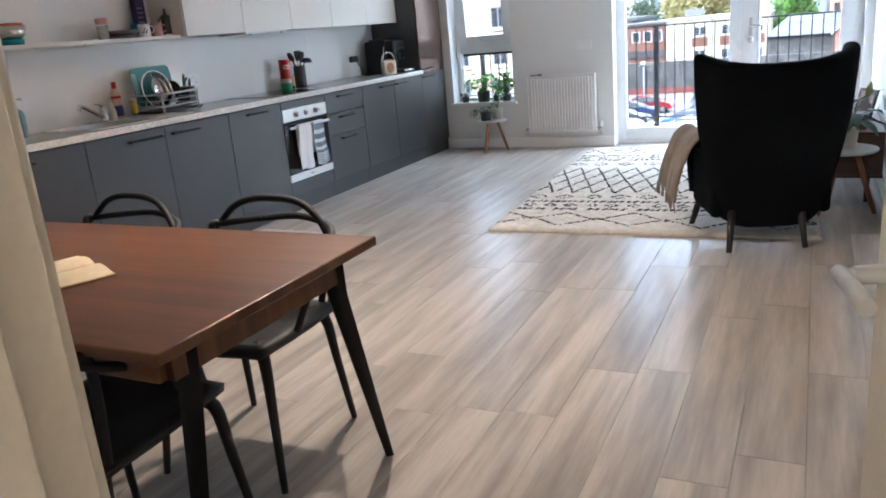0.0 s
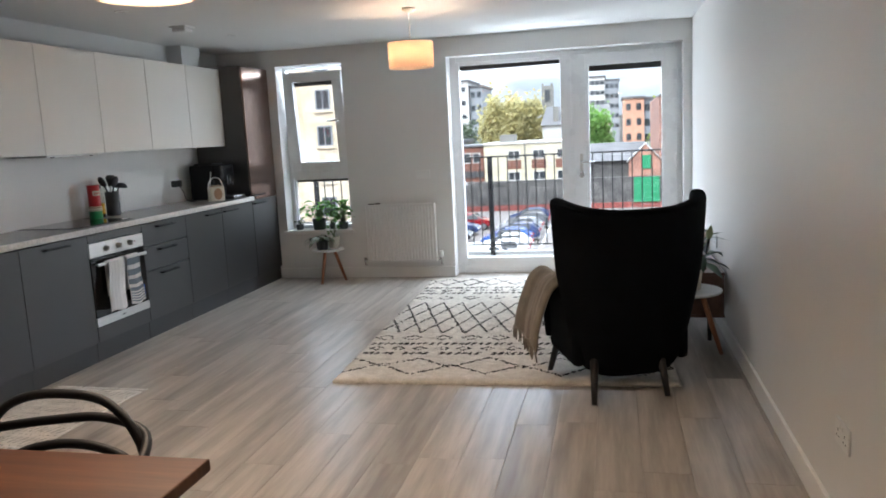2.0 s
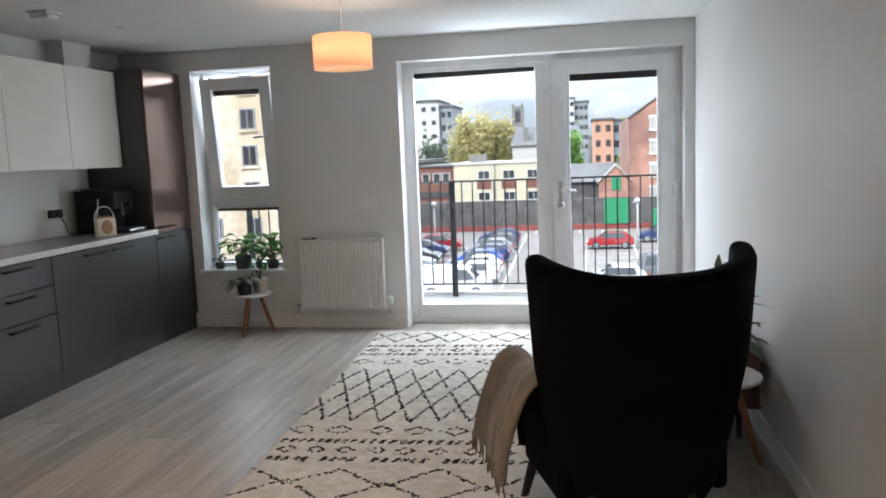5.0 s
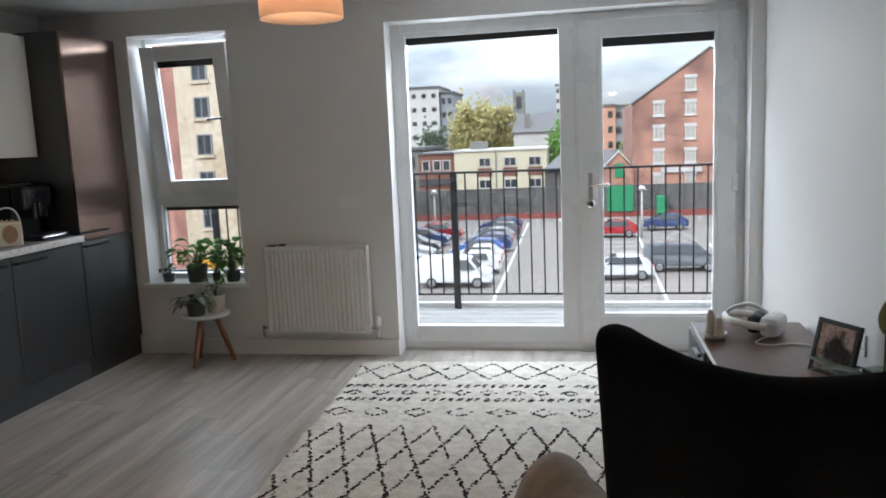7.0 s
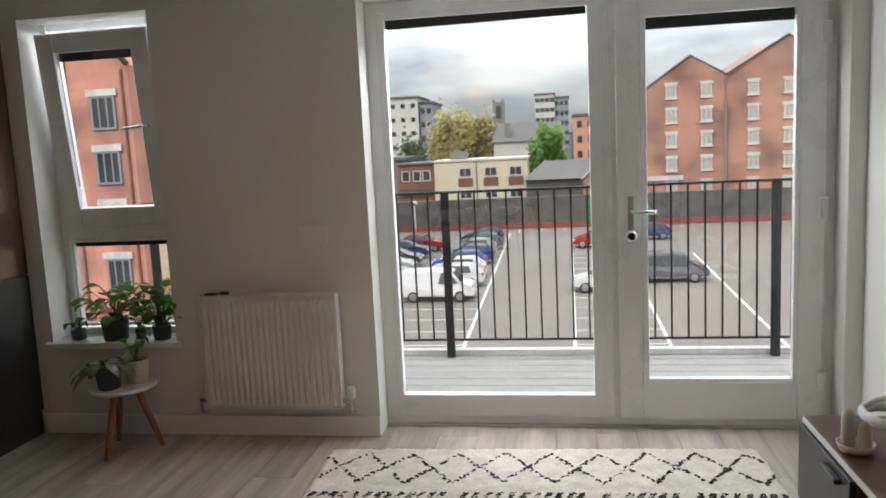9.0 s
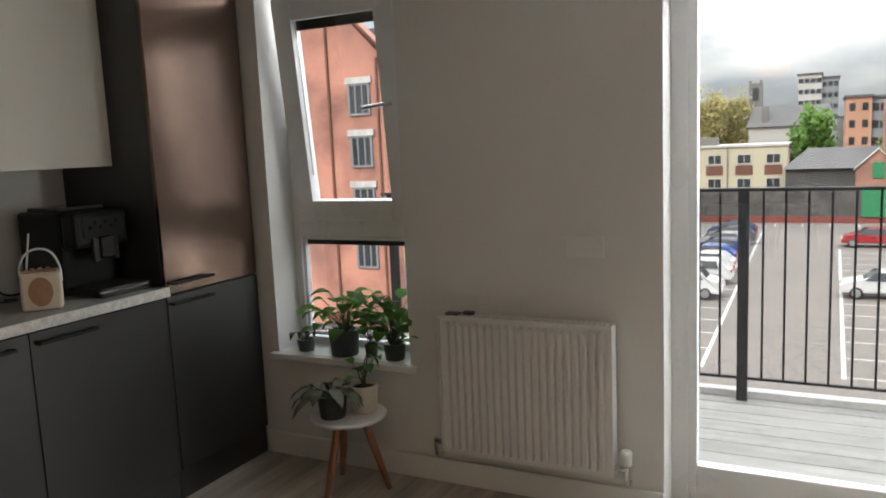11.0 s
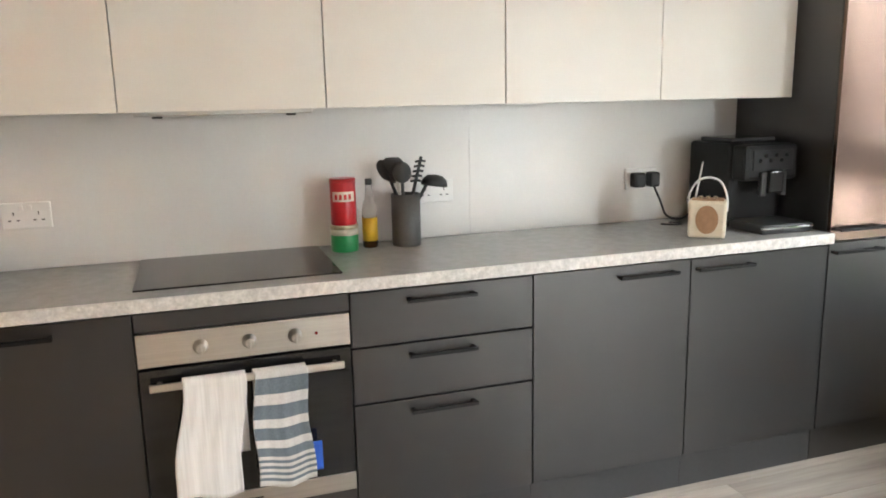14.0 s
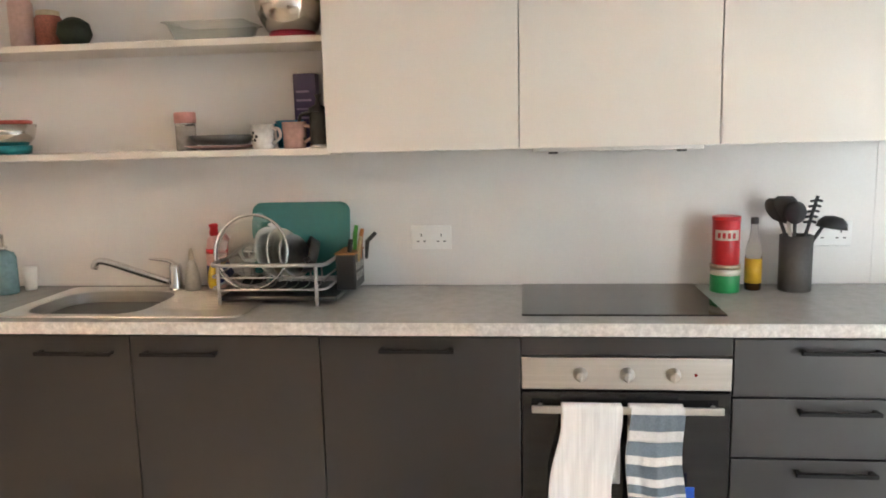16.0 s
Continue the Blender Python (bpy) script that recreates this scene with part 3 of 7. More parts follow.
# oven
ov = thing("oven", "built-in oven with steel control panel and black glass door", "oven", (0.35, 0.3, 0.13))
part("body", bx(0.1, FX - 0.02, 0.003, 0.597, 0.0, 0.872), M_CARC, ov)
part("filler", bx(FX - 0.018, FX, 0.002, 0.598, 0.811, KT, 0.0015), M_GREY, ov)
pn = part("control_panel", bx(FX - 0.02, FX + 0.004, 0.003, 0.597, 0.710, 0.806, 0.002), M_STEEL, ov, "brushed steel control panel")
for y in (0.172, 0.305, 0.435):
    kb = part("knob", lathe(B(), [(0.021, 0), (0.021, 0.006), (0.017, 0.01), (0.016, 0.026), (0.012, 0.03)], (FX + 0.004, y, 0.757), 20, Matrix.Rotation(radians(90), 4, "Y")), M_STEEL, pn)
    part("grip", bx(FX + 0.03, FX + 0.037, y - 0.0035, y + 0.0035, 0.741, 0.773, 0.0015), M_STEEL, kb)
part("indicator", lathe(B(), [(0.005, 0), (0.005, 0.002)], (FX + 0.004, 0.497, 0.757), 10, Matrix.Rotation(radians(90), 4, "Y")), mat("red_lens", (0.25, 0.02, 0.02), 0.2), pn)
od = part("oven_door", bx(FX - 0.02, FX + 0.004, 0.003, 0.597, 0.298, 0.703, 0.003), M_BLKGLASS, ov, "black glass oven door")
part("trim", bx(FX - 0.02, FX + 0.005, 0.003, 0.597, 0.240, 0.297, 0.002), M_STEEL, ov, "brushed steel lower strip")
part("badge", bx(FX + 0.005, FX + 0.0056, 0.265, 0.315, 0.266, 0.271), M_CARC, ov)
part("filler", bx(FX - 0.018, FX, 0.002, 0.598, KB, 0.238, 0.0015), M_GREY, ov)
bm = bx(FX + 0.032, FX + 0.044, 0.03, 0.57, 0.650, 0.672, 0.003)
for y in (0.05, 0.54):
    box(bm, FX + 0.002, FX + 0.034, y, y + 0.012, 0.655, 0.667)
part("handle", bm, M_STEEL, od, "steel bar handle")

# induction hob
hb = solid("hob", bx(0.075, 0.535, 0.004, 0.597, TOPZ, TOPZ + 0.005, 0.002), M_BLKGLASS, "flat black glass hob set in the worktop", "hob")

# ---- radiator ----
rd = thing("radiator", "white panel radiator with vertical flutes on the wall", "radiator", (1.93, 2.93, 0.16))
RX0, RX1, RZ0, RZ1, RF = 1.575, 2.283, 0.16, 0.75, 2.88
n = 21
bm = B()
pts = []
for k in range(n):
    c = RX0 + 0.02 + (RX1 - RX0 - 0.04) * (k + 0.5) / n
    w = (RX1 - RX0 - 0.04) / n
    pts += [(c - w * 0.5, 0), (c - w * 0.34, 0.001), (c - w * 0.17, 0.020), (c + w * 0.17, 0.020), (c + w * 0.34, 0.001)]
pts = [(RX0 + 0.002, 0)] + pts + [(RX1 - 0.002, 0)]
rows = [(RZ0 + 0.002, 0.0), (RZ0 + 0.018, 0.0), (RZ0 + 0.032, 1.0), (RZ1 - 0.04, 1.0), (RZ1 - 0.026, 0.0), (RZ1 - 0.01, 0.0)]
g = [[bm.verts.new((x, RF + 0.02 - d * s, z)) for x, d in pts] for z, s in rows]
for a, b in zip(g, g[1:]):
    for i in range(len(pts) - 1):
        bm.faces.new((a[i], a[i + 1], b[i + 1], b[i]))
box(bm, RX0 + 0.002, RX1 - 0.002, RF + 0.021, RF + 0.025, RZ0 + 0.002, RZ1 - 0.01)
part("panel", bm, M_RAD, rd)
part("panel", bx(RX0 + 0.004, RX1 - 0.004, RF + 0.052, RF + 0.062, RZ0 + 0.002, RZ1 - 0.012, 0.003), M_RAD, rd)
bm = B()
box(bm, RX0, RX1, RF + 0.004, RF + 0.009, RZ1 - 0.012, RZ1, 0.002)
box(bm, RX0, RX1, RF + 0.060, RF + 0.065, RZ1 - 0.012, RZ1, 0.002)
for k in range(36):
    x = RX0 + (RX1 - RX0 - 0.008) * k / 35
    box(bm, x, x + 0.008, RF + 0.009, RF + 0.060, RZ1 - 0.008, RZ1 - 0.004)
part("grille", bm, M_RAD, rd)
for x0, x1 in ((RX0 - 0.003, RX0 + 0.001), (RX1 - 0.001, RX1 + 0.003)):
    part("side_panel", bx(x0, x1, RF + 0.004, RF + 0.066, RZ0 + 0.01, RZ1 - 0.002, 0.001), M_RAD, rd)
for x in (RX0 + 0.12, RX1 - 0.12):
    part("bracket", bx(x - 0.02, x + 0.02, RF + 0.062, Y1, RZ0 + 0.06, RZ1 - 0.08), M_RAD, rd)
for x, s in ((RX0, -1), (RX1, 1)):
    bm = tube(B(), [(x, RF + 0.035, RZ0 + 0.04), (x + s * 0.045, RF + 0.035, RZ0 + 0.04)], 0.012, 10)
    tube(bm, arc([(x + s * 0.045, RF + 0.035, RZ0 + 0.055), (x + s * 0.045, RF + 0.035, RZ0 - 0.01), (x + s * 0.045, RF + 0.06, RZ0 - 0.03), (x + s * 0.045, Y1, RZ0 - 0.035)], 4), 0.009, 8)
    part("valve", bm, M_CHROME, rd, "chrome radiator valve")
part("thermostat_head", lathe(B(), [(0.014, 0), (0.021, 0.01), (0.022, 0.05), (0.018, 0.062), (0.0, 0.064)][:4], (RX1 + 0.045, RF + 0.035, RZ0 + 0.05), 16), M_WHITE, rd, "white thermostat knob")
M_KEYS = mat("dark_grey_plastic", (0.07, 0.06, 0.065), 0.5)
solid("remote_control", bx(1.605, 1.665, RF + 0.012, RF + 0.052, RZ1, RZ1 + 0.009, 0.003), M_KEYS, "small dark key fob lying on the radiator", "fob")
solid("remote_control", bx(1.675, 1.72, RF + 0.03, RF + 0.058, RZ1, RZ1 + 0.014, 0.003, m=None), M_KEYS, "small dark key fob lying on the radiator", "fob")

# ---- rug ----
RUGM = pose(2.377, -0.317, 0, 0, 0, 2.2)
RW, RL = 1.97, 3.06
rug = thing("rug", "thick cream wool rug with black berber lines", "rug", (3.3, 1.2, 0))
bm = B()
nx, ny = 120, 186
rnd = random.Random(5)


def rug_z(i, j):
    e = min(i, nx - i, j, ny - j)
    return 0.028 * (0.35 if e == 0 else 0.85 if e == 1 else 1.0) + rnd.uniform(-0.005, 0.005)


g = [[bm.verts.new(RUGM @ Vector((RW * i / nx + rnd.uniform(-0.004, 0.004), RL * j / ny + rnd.uniform(-0.004, 0.004), rug_z(i, j)))) for j in range(ny + 1)] for i in range(nx + 1)]
for i in range(nx):
    for j in range(ny):
        bm.faces.new((g[i][j], g[i + 1][j], g[i + 1][j + 1], g[i][j + 1])).smooth = True
edge = [g[i][0] for i in range(nx + 1)] + [g[nx][j] for j in range(1, ny + 1)] + [g[i][ny] for i in range(nx - 1, -1, -1)] + [g[0][j] for j in range(ny - 1, 0, -1)]
low = [bm.verts.new((v.co.x, v.co.y, 0.0005)) for v in edge]
for k in range(len(edge)):
    bm.faces.new((edge[k], low[k], low[(k + 1) % len(edge)], edge[(k + 1) % len(edge)]))
part("wool_surface", bm, M_RUG, rug)


def tufts(bm, x, y):
    """One small black tuft of the pattern."""
    if not (0.02 < x < RW - 0.02 and 0.02 < y < RL - 0.02):
        return
    a, s, t = rnd.uniform(0, 3.14), rnd.uniform(0.010, 0.017), rnd.uniform(0.006, 0.009)
    c, n_ = math.cos(a), math.sin(a)
    top = bm.verts.new(RUGM @ Vector((x, y, 0.0345)))
    vs = [bm.verts.new(RUGM @ Vector((x + u * s * c - v * t * n_, y + u * s * n_ + v * t * c, 0.0275))) for u, v in ((-1, 0), (0, -1), (1, 0), (0, 1))]
    for k in range(4):
        bm.faces.new((vs[k], vs[(k + 1) % 4], top))


def zig(bm, y0, y1, period, phase=0.0, gap=0.12):
    """A wavering zigzag of tufts across the rug between two heights."""
    x, step = 0.03, 0.0125
    while x < RW:
        u = ((x / period + phase) % 1.0)
        h = 1 - abs(2 * u - 1)
        slope = 2 * abs(y1 - y0) / period
        if rnd.random() > gap:
            tufts(bm, x + rnd.uniform(-0.006, 0.006), y0 + (y1 - y0) * h + rnd.uniform(-0.008, 0.008) + 0.012 * math.sin(x * 9))
        x += step / math.sqrt(1 + slope * slope)


bm = B()
for lo, hi, p in ((0.10, 0.42, 0.44),):
    zig(bm, lo, (lo + hi) / 2 + 0.02, p)
    zig(bm, hi, (lo + hi) / 2 - 0.02, p)


def dashes(bm, y):
    x = 0.04
    while x < RW - 0.03:
        if rnd.random() > 0.1:
            for k in range(6):
                tufts(bm, x + (k // 2) * 0.006 + (k % 2) * 0.012 + rnd.uniform(-0.003, 0.003), y + (k // 2 - 1) * 0.016 + rnd.uniform(-0.004, 0.004))
        x += rnd.uniform(0.038, 0.056)




def diamonds(bm, y, pitch, w, h):
    """A row of small separate lozenges."""
    x = 0.10
    while x < RW - 0.08:
        n_ = max(4, int((w * w + h * h) ** 0.5 / 2 / 0.014))
        for k in range(4 * n_):
            q, f = divmod(k, n_)
            f /= n_
            a, b = ((f, 1 - f), (1 - f, -f), (-f, f - 1), (f - 1, f))[q]
            if rnd.random() > 0.22:
                tufts(bm, x + a * w / 2 + rnd.uniform(-0.006, 0.006), y + b * h / 2 + rnd.uniform(-0.006, 0.006))
        x += pitch * rnd.uniform(0.92, 1.08)


for y in (0.52, 0.74, 2.34, 2.565):
    dashes(bm, y)
for y in (0.63, 2.45):
    diamonds(bm, y, 0.15, 0.085, 0.075)
for y in (0.89, 2.15):
    diamonds(bm, y, 0.205, 0.13, 0.11)
for k in range(2):
    lo = 1.02 + 0.475 * k
    zig(bm, lo, lo + 0.475, 0.315, 0.0, 0.16)
    zig(bm, lo + 0.475, lo, 0.315, 0.0, 0.16)
zig(bm, 2.68, 2.98, 0.42, 0.0, 0.2)
zig(bm, 2.98, 2.68, 0.42, 0.0, 0.2)
part("pattern", bm, M_RUGBLK, rug, "black tufted diamond and zigzag lines")

# ---- wing armchair ----
ch = thing("armchair", "charcoal wool wing armchair with dark legs, facing the window", "armchair")
H_BACK = 1.035


def back_fn(u, v):
    """Wrapped shell of the back and wings: u across, v upward."""
    z = 0.09 + v * (H_BACK - 0.09)
    a = (u - 0.5) * 2
    half = 0.235 + 0.13 * min(1.0, v * 1.6) ** 0.5
    wrap = 0.10 + 0.17 * v
    x = half * math.copysign(abs(math.sin(a * math.pi / 2 * 0.92)), a) / math.sin(math.pi / 2 * 0.92)
    x += math.copysign(0.055 + (0.03 if a > 0 else 0.0), a) * v * max(0.0, abs(a) - 0.55) / 0.45
    y = -0.29 - 0.24 * v + 0.06 * v * v + wrap * abs(a) ** 3.2 * 1.1
    top = 0.03 * abs(a) ** 2.5 * max(0, (v - 0.75) / 0.25)
    if v > 0.75:
        z += top - 0.045 * (1 - abs(a) ** 2) * ((v - 0.75) / 0.25)
    if v < 0.12:
        z += 0.07 * abs(a) ** 4 * (1 - v / 0.12)
    return Vector((x, y, z))


bm = B()
sheet(bm, lambda u, v: back_fn(u, v), 28, 20, 0.0)
bmesh.ops.recalc_face_normals(bm, faces=bm.faces)
bmesh.ops.solidify(bm, geom=list(bm.faces), thickness=0.085)
back = part("backrest", bm, M_FABRIC, ch)
back.modifiers.new("round", "SUBSURF").levels = 2
back.modifiers["round"].render_levels = 2
part("seat", bx(-0.26, 0.26, -0.28, 0.25, 0.13, 0.33, 0.05), M_FABRIC, ch)
part("cushion", bx(-0.25, 0.25, -0.24, 0.28, 0.33, 0.45, 0.05), M_FABRIC, ch)


def arm_pts(s):
    return arc([(s * 0.28, -0.27, 0.52), (s * 0.305, -0.10, 0.545), (s * 0.32, 0.06, 0.555), (s * 0.315, 0.16, 0.545), (s * 0.305, 0.22, 0.48), (s * 0.295, 0.23, 0.36), (s * 0.285, 0.22, 0.22)], 4)


for s in (-1, 1):
    bm = B()
    pts = arm_pts(s)
    tube(bm, pts, 0.052, 12)
    box(bm, min(s * 0.25, s * 0.32), max(s * 0.25, s * 0.32), -0.27, 0.21, 0.16, 0.53, 0.03)
    part("armrest", bm, M_FABRIC, ch)
M_LEGDARK = mat("black_stained_wood", (0.02, 0.017, 0.016), 0.4, var=0.15)
for x, y, dx, dy in ((-0.21, -0.27, -0.046, -0.125), (0.15, -0.27, 0.0, -0.10), (-0.275, 0.16, -0.07, -0.01), (0.255, 0.16, 0.06, -0.01)):
    part("leg", tube(B(), [(x, y, 0.22), (x + dx, y + dy, 0.0)], [0.024, 0.014], 12), M_LEGDARK, ch)
ARM_M = pose(3.996, -0.095, 0, 0, 0, 20)
ch.matrix_basis = ARM_M

# throw over the arm of the chair
THROW_PROF = [(p.x, p.y) for p in arc([(-0.50, 0.275, 0), (-0.485, 0.37, 0), (-0.455, 0.475, 0), (-0.41, 0.585, 0), (-0.345, 0.632, 0), (-0.285, 0.595, 0), (-0.262, 0.50, 0), (-0.255, 0.46, 0)], 5)]


def throw_fn(u, v):
    w = (u - 0.5) * 2
    prof = THROW_PROF
    t = v * (len(prof) - 1)
    i = min(int(t), len(prof) - 2)
    f = t - i
    px, pz = (prof[i][k] * (1 - f) + prof[i + 1][k] * f for k in (0, 1))
    fold = 0.008 * math.sin(u * 17 + v * 2) * (1 - v) + 0.0015 * math.sin(u * 47)
    edge = 0.014 * max(0.0, abs(w) - 0.75) / 0.25
    return ARM_M @ Vector((px - fold - 0.03 * (1 - v) * abs(w) + edge, 0.02 + w * (0.26 - 0.03 * v) + 0.02 * math.sin(v * 5), pz - edge + 0.012 * math.sin(u * 9) * (1 - v)))


th = thing("throw_blanket", "taupe knitted throw with fringe draped over the chair arm", "blanket", (3.55, 0.02, 0.4))
part("cloth", sheet(B(), throw_fn, 40, 28, 0.012), M_THROW, th)
bm = B()
for k in range(34):
    p = throw_fn((k + 0.5) / 34, 0)
    q = p + Vector((rnd.uniform(-0.012, 0.012), rnd.uniform(-0.012, 0.012), -0.06))
    tube(bm, [p + Vector((0, 0, 0.01)), (p + q) / 2 + Vector((rnd.uniform(-0.005, 0.005), 0, 0)), q], [0.0045, 0.004, 0.003], 5)
part("fringe", bm, M_THROW, th, "knotted fringe")

# ---- dining table and chairs ----
tb = thing("dining_table", "walnut dining table with splayed black metal legs", "table", (2.4, -3.37, 0))
TX0, TX1, TY0_, TY1_ = 1.50, 3.15, -3.80, -2.955
bm = bx(TX0, TX1, TY0_, TY1_, 0.722, 0.75, 0.004)
part("tabletop", bm, M_TABLE, tb)
part("apron", bx(TX1 - 0.10, TX1 - 0.075, TY0_ + 0.10, TY1_ - 0.10, 0.635, 0.722, 0.002), M_TABLE, tb)
part("apron", bx(TX0 + 0.075, TX0 + 0.10, TY0_ + 0.10, TY1_ - 0.10, 0.635, 0.722, 0.002), M_TABLE, tb)
for y in (TY0_ + 0.08, TY1_ - 0.105):
    part("apron", bx(TX0 + 0.10, TX1 - 0.10, y, y + 0.025, 0.635, 0.722, 0.002), M_TABLE, tb)
for sx, cx in ((-1, TX0 + 0.10), (1, TX1 - 0.10)):
    for sy, cy in ((-1, TY0_ + 0.10), (1, TY1_ - 0.10)):
        bm = B()
        s_ = 0.14 if sy > 0 else 0.11
        cy += 0.06 if sy < 0 else 0.0
        pts = [(cx, cy, 0.722), (cx + sx * 0.005, cy + sy * 0.005, 0.60), (cx + sx * 0.032, cy + sy * s_, 0.0)]
        tube(bm, pts, [0.042, 0.036, 0.017], 4)
        part("leg", bm, M_BLKMETAL, tb, "tapered black leg")

M_CHAIR = mat("matt_black_polypropylene", (0.014, 0.014, 0.015), 0.55, var=0.1, scale=8, fine=200, bump=0.03, spec=0.35)
dc = thing("dining_chair", "black moulded plastic chair with looping open back", "chair", (0, 0, 0), "chairs round the dining table")


def seat_fn(u, v):
    x, y = (u - 0.5) * 0.47 * (1 - 0.08 * v), (v - 0.5) * 0.45
    e = max(abs(u - 0.5), abs(v - 0.5)) * 2
    r = 1 - 0.06 * max(0, (abs(u - 0.5) + abs(v - 0.5)) * 2 - 1.3)
    return Vector((x * r, y * r, 0.462 - 0.022 * (1 - e * e) - 0.012 * max(0, e - 0.85) / 0.15))


part("seat", sheet(B(), seat_fn, 14, 14, 0.022), M_CHAIR, dc)
for x, y in ((-0.19, 0.18), (0.19, 0.18), (-0.18, -0.19), (0.18, -0.19)):
    sx, sy = math.copysign(1, x), math.copysign(1, y)
    part("leg", tube(B(), arc([(x * 0.75, y * 0.75, 0.435), (x, y, 0.40), (x + sx * 0.015, y + sy * 0.02, 0.24), (x + sx * 0.035, y + sy * 0.05, 0.0)], 4), [0.024, 0.023, 0.021, 0.020, 0.0185, 0.0175, 0.0165, 0.0155, 0.0145, 0.0135, 0.0125, 0.0115, 0.0105], 8), M_CHAIR, dc)
BK = [
    [(-0.235, 0.06, 0.455), (-0.265, -0.02, 0.60), (-0.268, -0.10, 0.655), (-0.22, -0.24, 0.70), (-0.10, -0.265, 0.735), (0.04, -0.262, 0.73), (0.20, -0.235, 0.715), (0.235, -0.20, 0.70), (0.22, -0.20, 0.46)],
    [(-0.215, -0.19, 0.46), (-0.225, -0.215, 0.66), (-0.12, -0.255, 0.775), (0.03, -0.262, 0.80), (0.15, -0.255, 0.78), (0.225, -0.225, 0.71), (0.255, -0.13, 0.665), (0.268, -0.04, 0.64), (0.24, 0.06, 0.455)],
    [(-0.17, -0.20, 0.455), (-0.19, -0.23, 0.60), (-0.10, -0.25, 0.655), (0.05, -0.255, 0.665), (0.17, -0.23, 0.62), (0.19, -0.20, 0.455)],
]
for pts in BK:
    part("back_loop", tube(B(), arc(pts, 6), 0.0125, 8), M_CHAIR, dc)
dc.matrix_basis = pose(2.64, -2.99, 0, 0, 0, 184)
copy_thing(dc, pose(1.97, -3.0, 0, 0, 0, 178))
copy_thing(dc, pose(2.69, -3.60, 0, 0, 0, 3))

# ---- side cabinet by the wall ----
CX0, CX1, CY0, CY1, CZ0, CZ1 = 4.185, 4.682, 0.62, 2.03, 0.17, 0.462
sb = thing("low_sideboard", "low walnut sideboard with white front edge and open shelf", "sideboard", (4.44, 1.3, 0))
part("top", bx(CX0, CX1, CY0, CY1, CZ1 - 0.022, CZ1, 0.002), M_WALNUT, sb)
part("bottom", bx(CX0, CX1, CY0, CY1, CZ0, CZ0 + 0.02, 0.002), M_WALNUT, sb)
part("back_panel", bx(CX1 - 0.012, CX1 - 0.002, CY0 + 0.02, CY1 - 0.02, CZ0 + 0.02, CZ1 - 0.022), M_WALNUT, sb)
for y in (CY0, 1.56, CY1 - 0.02):
    part("side_panel", bx(CX0 + 0.004, CX1 - 0.012, y, y + 0.02, CZ0 + 0.02, CZ1 - 0.022, 0.001), M_WALNUT, sb)
part("shelf", bx(CX0 + 0.02, CX1 - 0.014, CY0 + 0.02, 1.56, 0.315, 0.331, 0.001), M_WALNUT, sb)
part("edge", bx(CX0 - 0.004, CX0, CY0, CY1, CZ1 - 0.022, CZ1 - 0.002, 0.001), M_WHITE, sb, "white front edge strip")
dd = part("door", bx(CX0 - 0.016, CX0 + 0.002, 1.565, CY1 - 0.002, CZ0 + 0.003, CZ1 - 0.026, 0.002), M_GREY, sb, "grey cabinet door")
part("handle", bx(CX0 - 0.040, CX0 - 0.016, 1.62, 1.75, 0.40, 0.416, 0.005), M_BLACK, dd, "black bar handle")
for x, y in ((4.25, 0.72), (4.60, 0.70), (4.25, 1.93), (4.60, 1.93)):
    part("leg", tube(B(), [(x, y, CZ0), (x, y, 0)], [0.018, 0.013], 10), M_LEGDARK, sb)

# ---- round side tables ----
M_STOOLTOP = mat("white_lacquer_top", (0.72, 0.72, 0.71), 0.35, var=0.03)


def round_table(place, r, h, turn, splay):
    t = thing("side_table", "small round white side table with three turned beech legs", "table", (0, 0, 0), "round side tables")
    part("tabletop", lathe(B(), [(r - 0.012, h - 0.02), (r - 0.002, h - 0.014), (r, h - 0.006), (r - 0.004, h)], (0, 0, 0), 40), M_STOOLTOP, t)
    for k in range(3):
        a = radians(turn + 120 * k)
        c, s = math.cos(a), math.sin(a)
        part("leg", tube(B(), [(c * r * 0.38, s * r * 0.38, h - 0.021), (c * splay * 0.7, s * splay * 0.7, h * 0.45), (c * splay, s * splay, 0)], [0.017, 0.0165, 0.012], 12), M_LEGWOOD, t)
    t.matrix_basis = Matrix.Translation(place)
    return t


round_table((4.445, 0.42, 0), 0.195, 0.40, -10, 0.19)
round_table((1.20, 2.76, 0), 0.16, 0.335, 20, 0.16)

# ---- pendants ----
M_SHADE = mat("warm_linen_shade", (0.62, 0.50, 0.38), 0.9, var=0.06, fine=300, bump=0.2)
_n = M_SHADE.node_tree.nodes["Principled BSDF"]
_n.inputs["Transmission Weight"].default_value = 0.0
_n.inputs["Subsurface Weight"].default_value = 0.0


def shade_material():
    m = M_SHADE
    n, l = m.node_tree.nodes, m.node_tree.links
    tr = n.new("ShaderNodeBsdfTranslucent")
    tr.inputs["Color"].default_value = (0.84, 0.66, 0.53, 1)
    mx = n.new("ShaderNodeMixShader")
    mx.inputs["Fac"].default_value = 0.6
    l.new(n["Principled BSDF"].outputs[0], mx.inputs[1])
    l.new(tr.outputs[0], mx.inputs[2])
    l.new(mx.outputs[0], n["Material Output"].inputs["Surface"])


shade_material()
M_BULB = mat("lit_bulb", (0.9, 0.8, 0.65), 0.3, emit=(1.0, 0.72, 0.42), estr=14)


